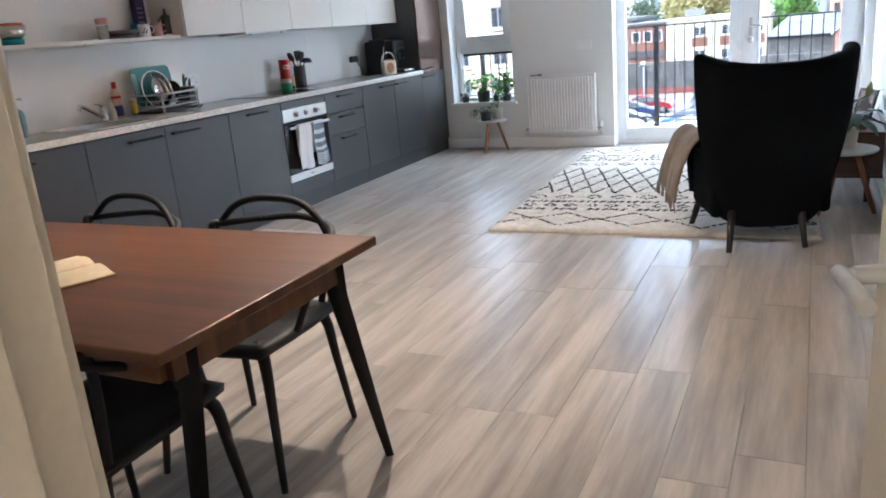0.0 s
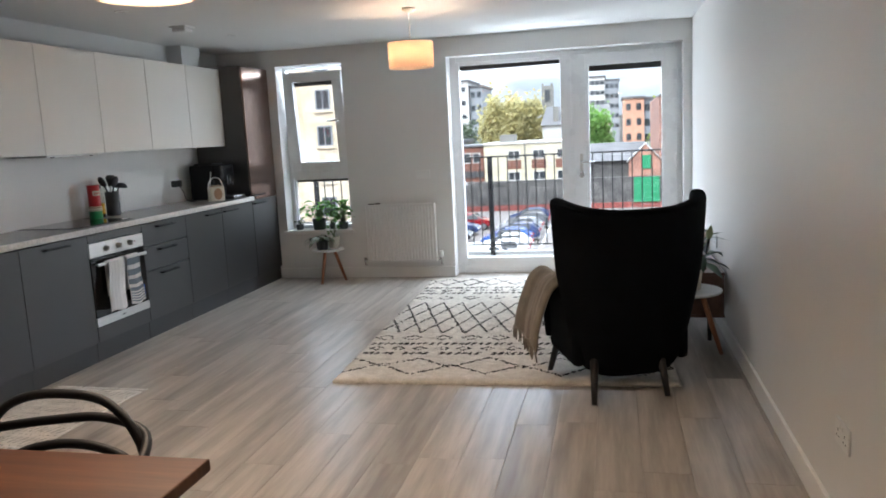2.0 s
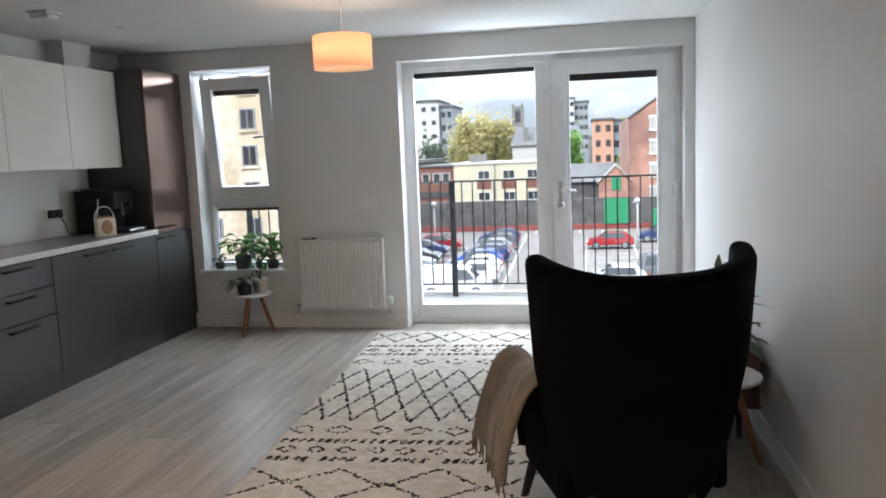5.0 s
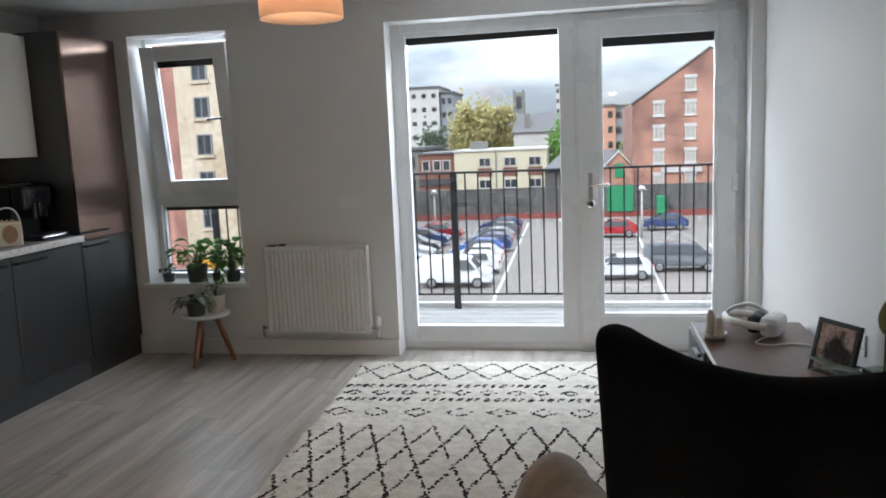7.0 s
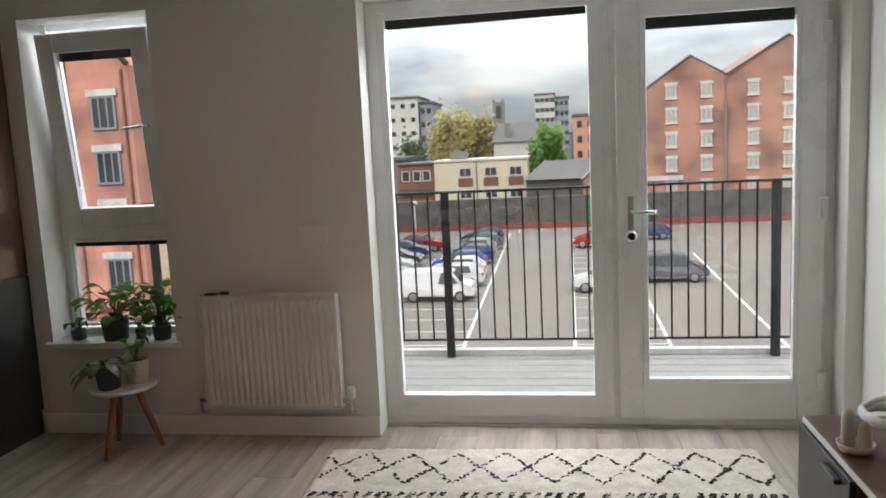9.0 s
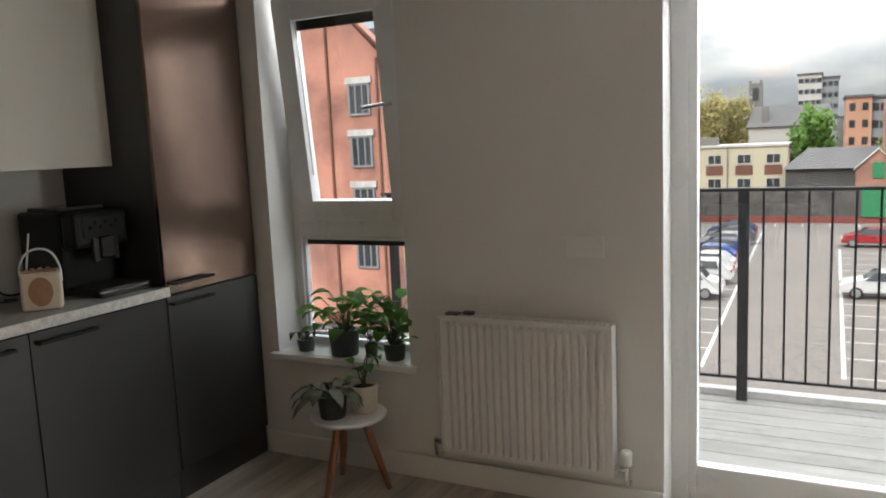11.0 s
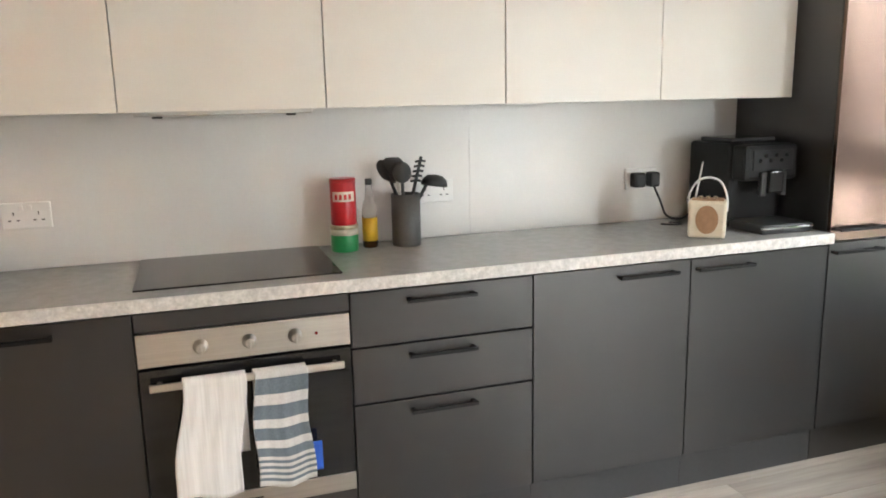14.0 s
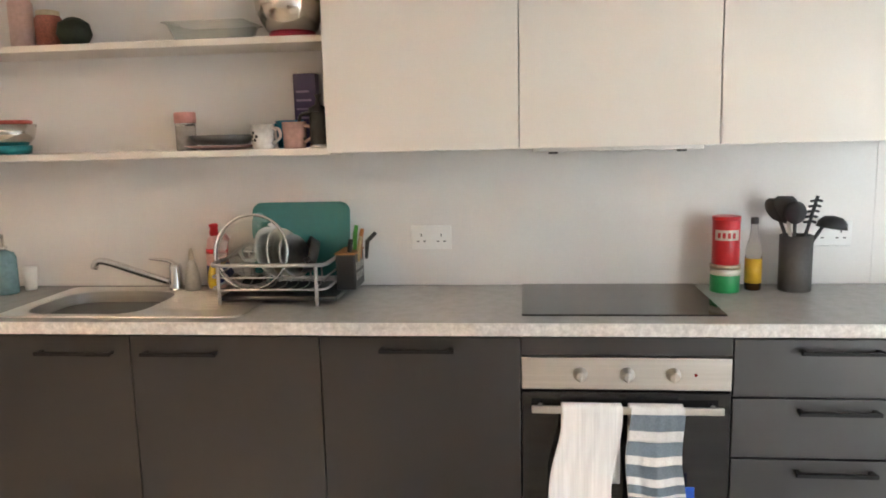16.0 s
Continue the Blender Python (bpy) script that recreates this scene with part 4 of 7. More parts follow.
def pendant(x, y):
    p = thing("pendant_lamp", "lit drum pendant lamp with a pale linen shade", "lamp", (x, y, ZC), "drum pendant lamps")
    part("ceiling_rose", lathe(B(), [(0.05, ZC), (0.05, ZC - 0.012), (0.03, ZC - 0.028), (0.008, ZC - 0.032)], (x, y, 0), 24), M_WHITE, p)
    part("cord", tube(B(), [(x, y, ZC - 0.03), (x, y, 2.07)], 0.004, 8), M_WHITE, p)
    r, z0, z1 = 0.165, 1.905, 2.085
    bm = B()
    seg = 48
    loops = [[bm.verts.new((x + rr * math.cos(2 * math.pi * k / seg), y + rr * math.sin(2 * math.pi * k / seg), z)) for k in range(seg)] for rr, z in ((r, z0), (r, z1), (r - 0.003, z1), (r - 0.003, z0))]
    for i in range(4):
        for k in range(seg):
            bm.faces.new((loops[i][k], loops[i][(k + 1) % seg], loops[(i + 1) % 4][(k + 1) % seg], loops[(i + 1) % 4][k])).smooth = True
    part("shade", bm, M_SHADE, p, "pale linen drum shade glowing warm")
    bm = B()
    for k in range(3):
        a = 2 * math.pi * k / 3
        tube(bm, [(x, y, z1 - 0.02), (x + (r - 0.004) * math.cos(a), y + (r - 0.004) * math.sin(a), z1 - 0.02)], 0.0025, 6)
    part("spider", bm, M_WHITE, p)
    part("lamp_holder", lathe(B(), [(0.018, 2.10), (0.018, 2.065)], (x, y, 0), 16), M_WHITE, p)
    b = part("bulb", lathe(B(), [(0.013, 2.065), (0.016, 2.05), (0.029, 2.02), (0.031, 2.0), (0.022, 1.978), (0.006, 1.970)], (x, y, 0), 20), M_BULB, p, "glowing warm bulb")
    b.visible_shadow = False
    return p


pendant(2.57, 1.2)
pendant(2.50, -2.01)

# ---- outside: ground, car park, buildings, trees ----
G = -7.5
M_GROUND = mat("worn_asphalt", (0.125, 0.108, 0.094), 0.9, var=0.14, scale=0.15, fine=9, bump=0.1, second=(0.098, 0.086, 0.077))
M_LINE = mat("road_paint", (0.42, 0.42, 0.40), 0.7, var=0.15, scale=2)
M_STONE = mat("dark_stone_wall", (0.085, 0.08, 0.075), 0.9, var=0.25, scale=0.9, fine=5, bump=0.2)
M_REDKERB = mat("red_painted_plinth", (0.19, 0.045, 0.035), 0.8, var=0.15)
M_CREAMW = mat("cream_render", (0.40, 0.36, 0.26), 0.85, var=0.06, scale=0.3)
M_WHITEW = mat("white_render", (0.36, 0.35, 0.33), 0.85, var=0.06, scale=0.3)
M_BROWNB = mat("brown_brick", (0.14, 0.06, 0.04), 0.9, var=0.15, scale=0.8, fine=6)
M_GREENP = mat("green_paint", (0.012, 0.16, 0.065), 0.6, var=0.06)
M_ROOF = mat("grey_slate", (0.085, 0.082, 0.082), 0.8, var=0.15, scale=0.5, fine=4)
M_PANE = mat("dark_window_glass", (0.035, 0.04, 0.045), 0.12, var=0.2, scale=0.4)
M_WINW = mat("white_window_frame", (0.42, 0.41, 0.39), 0.6)
M_GREYW = mat("grey_cladding", (0.17, 0.18, 0.19), 0.8, var=0.08, scale=0.2)
M_ORANGE = mat("orange_cladding", (0.36, 0.19, 0.12), 0.7, var=0.06, scale=0.2)
M_TAN = mat("tan_sandstone", (0.44, 0.385, 0.30), 0.9, var=0.16, scale=0.35, fine=2.5, second=(0.34, 0.28, 0.19))
M_OLDSTONE = mat("old_grey_stone", (0.15, 0.145, 0.13), 0.9, var=0.15, scale=0.4)


def brick_mat(name, a, b, mortar, s):
    m = mat(name, a, 0.9, var=0.1)
    n, l = m.node_tree.nodes, m.node_tree.links
    tc = n.new("ShaderNodeTexCoord")
    sep, comb = n.new("ShaderNodeSeparateXYZ"), n.new("ShaderNodeCombineXYZ")
    add = n.new("ShaderNodeMath")
    l.new(tc.outputs["Object"], sep.inputs[0])
    l.new(sep.outputs["X"], add.inputs[0])
    l.new(sep.outputs["Y"], add.inputs[1])
    l.new(add.outputs[0], comb.inputs["X"])
    l.new(sep.outputs["Z"], comb.inputs["Y"])
    br = n.new("ShaderNodeTexBrick")
    br.inputs["Scale"].default_value = s
    br.inputs["Color1"].default_value, br.inputs["Color2"].default_value, br.inputs["Mortar"].default_value = (*a, 1), (*b, 1), (*mortar, 1)
    l.new(comb.outputs[0], br.inputs["Vector"])
    ns = n.new("ShaderNodeTexNoise")
    ns.inputs["Scale"].default_value, ns.inputs["Detail"].default_value = 0.35, 6
    l.new(tc.outputs["Object"], ns.inputs["Vector"])
    mx = n.new("ShaderNodeMix")
    mx.data_type, mx.blend_type = "RGBA", "MULTIPLY"
    rp = n.new("ShaderNodeValToRGB")
    rp.color_ramp.elements[0].position, rp.color_ramp.elements[0].color = 0.35, (0.5, 0.48, 0.5, 1)
    rp.color_ramp.elements[1].position, rp.color_ramp.elements[1].color = 0.62, (1.1, 1.05, 1.0, 1)
    l.new(ns.outputs["Fac"], rp.inputs["Fac"])
    mx.inputs["Factor"].default_value = 1.0
    l.new(br.outputs["Color"], mx.inputs["A"])
    l.new(rp.outputs["Color"], mx.inputs["B"])
    l.new(mx.outputs["Result"], n["Principled BSDF"].inputs["Base Color"])
    return m


M_REDB = brick_mat("old_red_brick", (0.33, 0.165, 0.115), (0.25, 0.12, 0.09), (0.27, 0.20, 0.165), 2.2)
M_NEWB = brick_mat("bright_red_brick", (0.42, 0.19, 0.14), (0.36, 0.16, 0.12), (0.38, 0.23, 0.18), 2.2)

tagged(new("ground", mesh_of("ground", bx(-1500, 1500, -1500, 2500, G - 0.5, G), M_GROUND)), "grey worn asphalt car park reaching to the distance", "ground", kind="structure")
bm = B()


def stripe(x0, y0, x1, y1, w=0.12):
    d = Vector((x1 - x0, y1 - y0, 0)).normalized()
    s = Vector((-d.y, d.x, 0)) * w / 2
    vs = [bm.verts.new(Vector(p) + q) for p, q in (((x0, y0, G + 0.004), -s), ((x0, y0, G + 0.004), s), ((x1, y1, G + 0.004), s), ((x1, y1, G + 0.004), -s))]
    bm.faces.new(vs)


stripe(-1.1, 30, -1.85, 77, 0.16)
stripe(3.8, 30, 4.2, 63, 0.16)
stripe(7.9, 30, 8.5, 76, 0.16)
stripe(12.6, 30, 13.4, 60, 0.16)
for k in range(14):
    y = 30.2 + 2.6 * k
    if y < 77:
        stripe(-6.2, y, -1.2, y)
        if y < 62:
            stripe(3.95, y, 8.0, y)
for k in range(9):
    stripe(-1 + 2.6 * k * 0.9, 77.5, -1 + 2.6 * k * 0.9, 80)
solid("road", bm, M_LINE, "white painted parking bay lines on the car park", "road markings", kind="structure")

# perimeter wall
solid("wall_car_park", bx(-60, 60, 81.0, 81.6, G, G + 3.35), M_STONE, "long grey stone boundary wall", "wall", kind="structure")
solid("trim", bx(-60, 60, 80.85, 81.0, G, G + 0.6), M_REDKERB, "red painted band along the foot of the wall", "wall base", kind="structure")

# vehicles
CAR_PAINT = {}


def paint(col):
    if col not in CAR_PAINT:
        CAR_PAINT[col] = mat("car_paint", col, 0.25, var=0.03, coat=0.6)
    return CAR_PAINT[col]


M_TYRE = mat("tyre_rubber", (0.02, 0.02, 0.02), 0.8)
M_RIM = mat("alloy_rim", (0.35, 0.35, 0.36), 0.35, metal=0.8)
M_LAMPR = mat("red_lamp_lens", (0.25, 0.01, 0.01), 0.2)
M_LAMPW = mat("clear_lamp_lens", (0.5, 0.5, 0.5), 0.1)
PROF = {
    "hatchback": (4.0, 1.75, [(-2.0, 0.35), (-2.0, 0.75), (-1.9, 0.95), (-1.75, 1.0), (-1.35, 1.40), (-0.9, 1.48), (0.1, 1.46), (0.95, 1.02), (1.75, 0.86), (1.98, 0.65), (2.0, 0.35)], (-1.42, 0.85, 1.0, 1.42)),
    "van": (4.5, 1.85, [(-2.25, 0.35), (-2.25, 1.0), (-2.22, 1.78), (-2.0, 1.86), (0.6, 1.86), (0.95, 1.78), (1.45, 1.12), (2.1, 0.98), (2.25, 0.7), (2.25, 0.35)], (0.0, 1.3, 1.12, 1.70)),
    "people_carrier": (4.8, 1.9, [(-2.4, 0.4), (-2.4, 1.0), (-2.3, 1.75), (-2.1, 1.86), (0.5, 1.84), (1.0, 1.70), (1.55, 1.10), (2.2, 0.98), (2.4, 0.7), (2.4, 0.4)], (-2.2, 1.35, 1.12, 1.70)),
}


def vehicle(kind, col, x, y, turn, label):
    L, W, prof, (ga, gb, gz0, gz1) = PROF[kind]
    name = "van" if kind == "van" else "car"
    c = thing(name, label, name, (0, 0, 0), "parked vehicles")
    bm = B()
    hw = W / 2

    def off(z):
        return hw * (1.0 if z < 1.0 else 1 - 0.16 * (z - 1.0) / 0.5)
    sides = [[bm.verts.new((px, s * off(pz), pz)) for px, pz in prof] for s in (-1, 1)]
    for i in range(len(prof) - 1):
        bm.faces.new((sides[0][i], sides[0][i + 1], sides[1][i + 1], sides[1][i]))
    bm.faces.new(sides[0])
    bm.faces.new(sides[1][::-1])
    bm.faces.new((sides[0][0], sides[1][0], sides[1][-1], sides[0][-1]))
    bmesh.ops.bevel(bm, geom=list(bm.edges), offset=0.05, segments=2, affect="EDGES")
    body = part("body", bm, paint(col), c)
    for s in (-1, 1):
        bm = B()
        pts = [(ga + 0.15, gz0), (gb, gz0), (gb - 0.45, gz1), (ga + 0.3, gz1)]
        va = [bm.verts.new((px, s * (off(pz) + 0.012), pz)) for px, pz in pts]
        vb = [bm.verts.new((px, s * (off(pz) - 0.02), pz)) for px, pz in pts]
        bm.faces.new(va)
        bm.faces.new(vb[::-1])
        for k in range(4):
            bm.faces.new((va[k], va[(k + 1) % 4], vb[(k + 1) % 4], vb[k]))
        part("side_window", bm, M_PANE, body)
    # windscreen and rear window follow the profile's slopes
    for i in ((6,) if kind == "hatchback" else (5,)):
        (xa, za), (xb, zb) = prof[i], prof[i + 1]
        nrm = Vector((za - zb, 0, xb - xa)).normalized() * 0.012
        if nrm.z < 0:
            nrm = -nrm
        bm = B()
        f0, f1 = 0.12, 0.95
        vs = [Vector((xa + (xb - xa) * f, s * (off(za + (zb - za) * f) - 0.12), za + (zb - za) * f)) for f, s in ((f0, -1), (f0, 1), (f1, 1), (f1, -1))]
        va, vb = [bm.verts.new(v + nrm) for v in vs], [bm.verts.new(v - nrm) for v in vs]
        bm.faces.new(va)
        bm.faces.new(vb[::-1])
        for k in range(4):
            bm.faces.new((va[k], va[(k + 1) % 4], vb[(k + 1) % 4], vb[k]))
        part("windscreen", bm, M_PANE, body)
    for s in (-1, 1):
        part("headlight", bx(L / 2 - 0.14, L / 2 + 0.01, s * hw * 0.72 - 0.16, s * hw * 0.72 + 0.16, 0.62, 0.76, 0.02), M_LAMPW, body)
        part("tail_light", bx(-L / 2 - 0.01, -L / 2 + 0.08, s * hw * 0.8 - 0.1, s * hw * 0.8 + 0.1, 0.72, 0.95, 0.02), M_LAMPR, body)
        for wx in (-L * 0.31, L * 0.31):
            rot = Matrix.Rotation(radians(90), 4, "X")
            w = part("wheel", lathe(B(), [(0.24, -0.10), (0.31, -0.10), (0.33, -0.06), (0.33, 0.06), (0.31, 0.10), (0.24, 0.10)], (wx, s * (hw - 0.09), 0.33), 18, rot), M_TYRE, c, "black tyre")
            part("rim", lathe(B(), [(0.20, -0.105), (0.22, -0.11), (0.22, 0.11), (0.20, 0.105)], (wx, s * (hw - 0.09), 0.33), 14, rot), M_RIM, w)
    c.matrix_basis = pose(x, y, G, 0, 0, turn)
    return c


WHITE_, SILVER, BLUE, NAVY, RED_, GREYC, DARK = (0.42, 0.42, 0.42), (0.22, 0.23, 0.24), (0.02, 0.07, 0.26), (0.02, 0.035, 0.10), (0.24, 0.012, 0.016), (0.07, 0.075, 0.085), (0.025, 0.027, 0.03)
vehicle("van", WHITE_, -4.0, 43.4, 0, "white panel van parked in a bay")
row = [("hatchback", WHITE_, "white hatchback parked in the row", -3.2, 46.6), ("hatchback", WHITE_, "white hatchback parked in the row", -3.3, 49.6), ("hatchback", BLUE, "bright blue hatchback parked in the row", -3.6, 53.0), ("hatchback", NAVY, "dark blue hatchback parked in the row", -3.3, 56.2),
       ("hatchback", SILVER, "silver hatchback parked in the row", -3.4, 60.0), ("hatchback", GREYC, "grey hatchback parked in the row", -3.2, 64.0), ("hatchback", NAVY, "navy hatchback parked in the row", -3.4, 68.0),
       ("hatchback", DARK, "black hatchback parked in the row behind", -8.6, 49.0), ("hatchback", SILVER, "silver hatchback parked in the row behind", -8.8, 52.2), ("hatchback", DARK, "black hatchback parked in the row behind", -8.9, 55.6), ("hatchback", WHITE_, "white hatchback parked in the row behind", -8.4, 45.5),
       ("hatchback", RED_, "red hatchback parked in the row behind", -8.4, 64.0), ("hatchback", NAVY, "navy hatchback parked in the row behind", -9.0, 60.0), ("hatchback", WHITE_, "white hatchback parked in the row behind", -9.2, 41.5)]
for kind, col, label, x, y in row:
    vehicle(kind, col, x - 0.5, y + 1.2, 180 if x > -6 else 0, label)
vehicle("hatchback", WHITE_, 5.9, 45.4, 180, "white hatchback parked alone in a bay")
vehicle("people_carrier", GREYC, 9.9, 48.2, 0, "dark grey people carrier parked in a bay")
vehicle("hatchback", RED_, 6.3, 64.9, 180, "red hatchback parked near the wall")
vehicle("hatchback", NAVY, 11.0, 69.2, 180, "dark blue hatchback parked near the wall")
cone = solid("bollard", lathe(B(), [(0.22, G), (0.2, G + 0.08), (0.12, G + 0.6), (0.1, G + 0.65)], (4.5, 45.6, 0), 12), mat("red_plastic", (0.35, 0.03, 0.02), 0.5), "small red plastic bollard on the car park", "bollard")

M_POLE = mat("galvanised_pole", (0.36, 0.36, 0.35), 0.5)
for x, y in ((-9.7, 66.5), (8.6, 64.0)):
    lp = thing("street_lamp", "pale car park lamp post with a round head", "lamp post", (x, y, G), "car park lamp posts")
    part("pole", tube(B(), [(x, y, G), (x, y, G + 4.0)], [0.09, 0.06], 10), M_POLE, lp)
    part("head", lathe(B(), [(0.10, G + 4.0), (0.28, G + 4.1), (0.28, G + 4.25), (0.12, G + 4.4)], (x, y, 0), 14), M_WINW, lp)
    part("arm", bx(x - 0.4, x + 0.4, y - 0.04, y + 0.04, G + 4.02, G + 4.10), M_POLE, lp)


def window(parent, x, z, w, h, y, frame=None, lintel=None, sill=None, bars=1, glass=None):
    """A window set in a wall that faces -y: frame, dark pane, sill and lintel."""
    frame = frame or M_WINW
    wn_ = part("window", bx(x - w / 2, x + w / 2, y - 0.05, y + 0.3, z - h / 2, z + h / 2), glass or M_PANE, parent)
    bm = B()
    t = 0.09
    box(bm, x - w / 2 - 0.02, x - w / 2 + t, y - 0.09, y + 0.05, z - h / 2, z + h / 2)
    box(bm, x + w / 2 - t, x + w / 2 + 0.02, y - 0.09, y + 0.05, z - h / 2, z + h / 2)
    box(bm, x - w / 2 + t, x + w / 2 - t, y - 0.085, y + 0.05, z + h / 2 - t, z + h / 2 + 0.01)
    box(bm, x - w / 2 + t, x + w / 2 - t, y - 0.085, y + 0.05, z - h / 2 - 0.01, z - h / 2 + t)
    for k in range(bars):
        c = x - w / 2 + w * (k + 1) / (bars + 1)
        box(bm, c - 0.035, c + 0.035, y - 0.08, y + 0.05, z - h / 2 + t, z + h / 2 - t)
    part("frame", bm, frame, wn_)
    if sill:
        part("sill", bx(x - w / 2 - 0.15, x + w / 2 + 0.15, y - 0.14, y + 0.05, z - h / 2 - 0.2, z - h / 2 - 0.011), sill, wn_)
    if lintel:
        part("lintel", bx(x - w / 2 - 0.15, x + w / 2 + 0.15, y - 0.12, y + 0.05, z + h / 2 + 0.011, z + h / 2 + 0.32), lintel, wn_)
    return wn_


def prism(poly, y0, y1):
    """A wall of a given outline (x, z), between two depths."""
    bm = B()
    a, b = [bm.verts.new((x, y0, z)) for x, z in poly], [bm.verts.new((x, y1, z)) for x, z in poly]
    bm.faces.new(a)
    bm.faces.new(b[::-1])
    for k in range(len(poly)):
        bm.faces.new((a[k], a[(k + 1) % len(poly)], b[(k + 1) % len(poly)], b[k]))
    return bm


# red brick warehouse with two gables
wh = thing("warehouse", "tall old red brick warehouse with stepped rows of pale windows", "building", (17, 90, G), kind="")
part("wall", prism([(9.15, G), (9.15, 4.35), (17.15, 9.85), (20.75, 7.7), (20.75, G)], 84, 104), M_REDB, wh)
part("wall", prism([(20.75, G), (20.75, 7.7), (27.0, 11.4), (33.5, 7.4), (33.5, G)], 84.3, 104), M_REDB, wh)
bm = B()
tube(bm, [(9.0, 83.95, 4.3), (17.15, 83.95, 9.95), (20.8, 83.95, 7.8), (27.0, 84.2, 11.5), (33.7, 84.2, 7.4)], 0.13, 4)
part("roof", bm, M_OLDSTONE, wh, "stone coping along the gables")
part("downpipe", bx(20.65, 20.85, 83.9, 84.3, G, 7.7), M_OLDSTONE, wh)
part("sign_board", bx(12.1, 16.4, 83.75, 83.84, -3.1, -2.6), M_WINW, wh, "long plain white board")
M_PALEW = mat("boarded_window", (0.30, 0.28, 0.25), 0.8, var=0.1)
for r in range(5):
    for x in (11.9, 15.2, 18.8, 23.6, 27.2):
        z = 6.25 - 2.56 * r
        if x == 11.9 and r == 0:
            continue
        window(wh, x, z, 1.05, 1.25, 84.0 if x < 20 else 84.3, M_WINW, M_WINW, M_WINW, 1, M_PALEW)

# cream two-storey block and its brown wing
cb = thing("terrace_building", "cream rendered two-storey flat-roofed block", "building", (-5.5, 92, G))
part("wall", bx(-11.78, -0.5, 91, 101, G, -0.2), M_CREAMW, cb)
part("roof", bx(-11.9, -0.38, 90.85, 101.2, -0.2, 0.04), M_WINW, cb)
part("chimney", bx(-10.0, -8.0, 93, 95, 0.04, 1.0), M_OLDSTONE, cb)
for x in (-8.0, -4.9, -1.9):
    window(cb, x, -1.55, 1.5, 1.1, 91, bars=1)
    part("panel", bx(x - 0.9, x + 0.9, 90.95, 91.02, -3.3, -2.25), M_BROWNB, cb)
    window(cb, x, -4.2, 1.5, 1.1, 91, bars=1)
part("downpipe", bx(-6.7, -6.55, 90.9, 91, G, -0.2), M_OLDSTONE, cb)
bw = thing("terrace_building", "low brown brick block with white windows", "building", (-15, 92, G))
part("wall", bx(-16.3, -11.8, 91.2, 101, G, -0.35), M_BROWNB, bw)
part("roof", bx(-16.4, -11.92, 91.0, 101.2, -0.35, -0.12), M_ROOF, bw)
for x in (-15.4, -14.0, -12.8):
    window(bw, x, -1.75, 0.95, 1.3, 91.2, bars=0)
part("band", bx(-16.3, -11.92, 91.05, 91.2, -4.2, -3.4), M_CARC, bw)

# low shed with green doors
sh = thing("shed", "low grey roofed shed with bright green doors", "building", (5, 84, G))
part("wall", bx(-0.4, 9.1, 84.0, 92, G, -2.4), M_STONE, sh)
bm = B()
vs = [bm.verts.new(p) for p in ((-0.7, 83.6, -2.45), (9.3, 83.6, -2.45), (7.6, 88, -0.5), (1.6, 88, -0.5), (-0.7, 92.4, -2.45), (9.3, 92.4, -2.45))]
for f in ((0, 1, 2, 3), (4, 3, 2, 5), (0, 3, 4), (1, 5, 2), (0, 4, 5, 1)):
    bm.faces.new([vs[k] for k in f])
part("roof", bm, M_ROOF, sh)
part("gable", prism([(5.8, G), (5.8, -2.5), (7.65, -0.75), (9.2, -2.4), (9.2, G)], 83.4, 84), M_REDB, sh)
part("bargeboard", tube(B(), [(5.6, 83.3, -2.65), (7.65, 83.3, -0.65), (9.35, 83.3, -2.55)], 0.1, 4), M_WINW, sh)
for x in (6.93, 8.29):
    part("door", bx(x - 0.67, x + 0.67, 80.7, 80.84, G + 0.6, -4.2), M_GREENP, sh, "green painted timber door")
part("door", bx(7.2, 8.2, 83.3, 83.4, -3.45, -1.95), M_GREENP, sh, "small green loft hatch")
part("pillar", bx(6.1, 9.1, 80.86, 81.0, G + 0.6, -4.1), M_STONE, sh)
gb = solid("bin", bx(11.3, 12.3, 79.4, 80.4, G, G + 2.2, 0.05), M_GREENP, "green metal bin beside the wall", "bin")

# white gabled house and church tower
hs = thing("house", "white rendered house with long grey slate roof", "house", (-0.5, 112, G))
part("wall", bx(-6.1, 4.0, 111, 119, G, 2.1), M_WHITEW, hs)
bm = B()
vs = [bm.verts.new(p) for p in ((-6.4, 110.6, 2.0), (4.3, 110.6, 2.0), (3.6, 115, 4.7), (-5.7, 115, 4.8), (-6.4, 119.4, 2.0), (4.3, 119.4, 2.0))]
for f in ((0, 1, 2, 3), (4, 3, 2, 5), (0, 3, 4), (1, 5, 2), (0, 4, 5, 1)):
    bm.faces.new([vs[k] for k in f])
part("roof", bm, M_ROOF, hs)
part("chimney", bx(-4.5, -3.7, 111.5, 112.5, 2.2, 4.7), M_OLDSTONE, hs)
for x in (-0.6, 0.7, 2.4):
    window(hs, x, 0.9, 0.9, 1.4, 111, bars=1)
tw = thing("church_tower", "square grey stone church tower", "tower", (-5, 126, G))
part("wall", bx(-7.27, -5.4, 125, 127, G, 8.6, 0.05), M_OLDSTONE, tw)
for x in (-7.25, -5.77):
    part("pinnacle", bx(x, x + 0.35, 125, 125.35, 8.6, 8.98), M_OLDSTONE, tw)
part("opening", bx(-6.75, -5.9, 124.93, 125.0, 6.0, 7.9), M_PANE, tw)


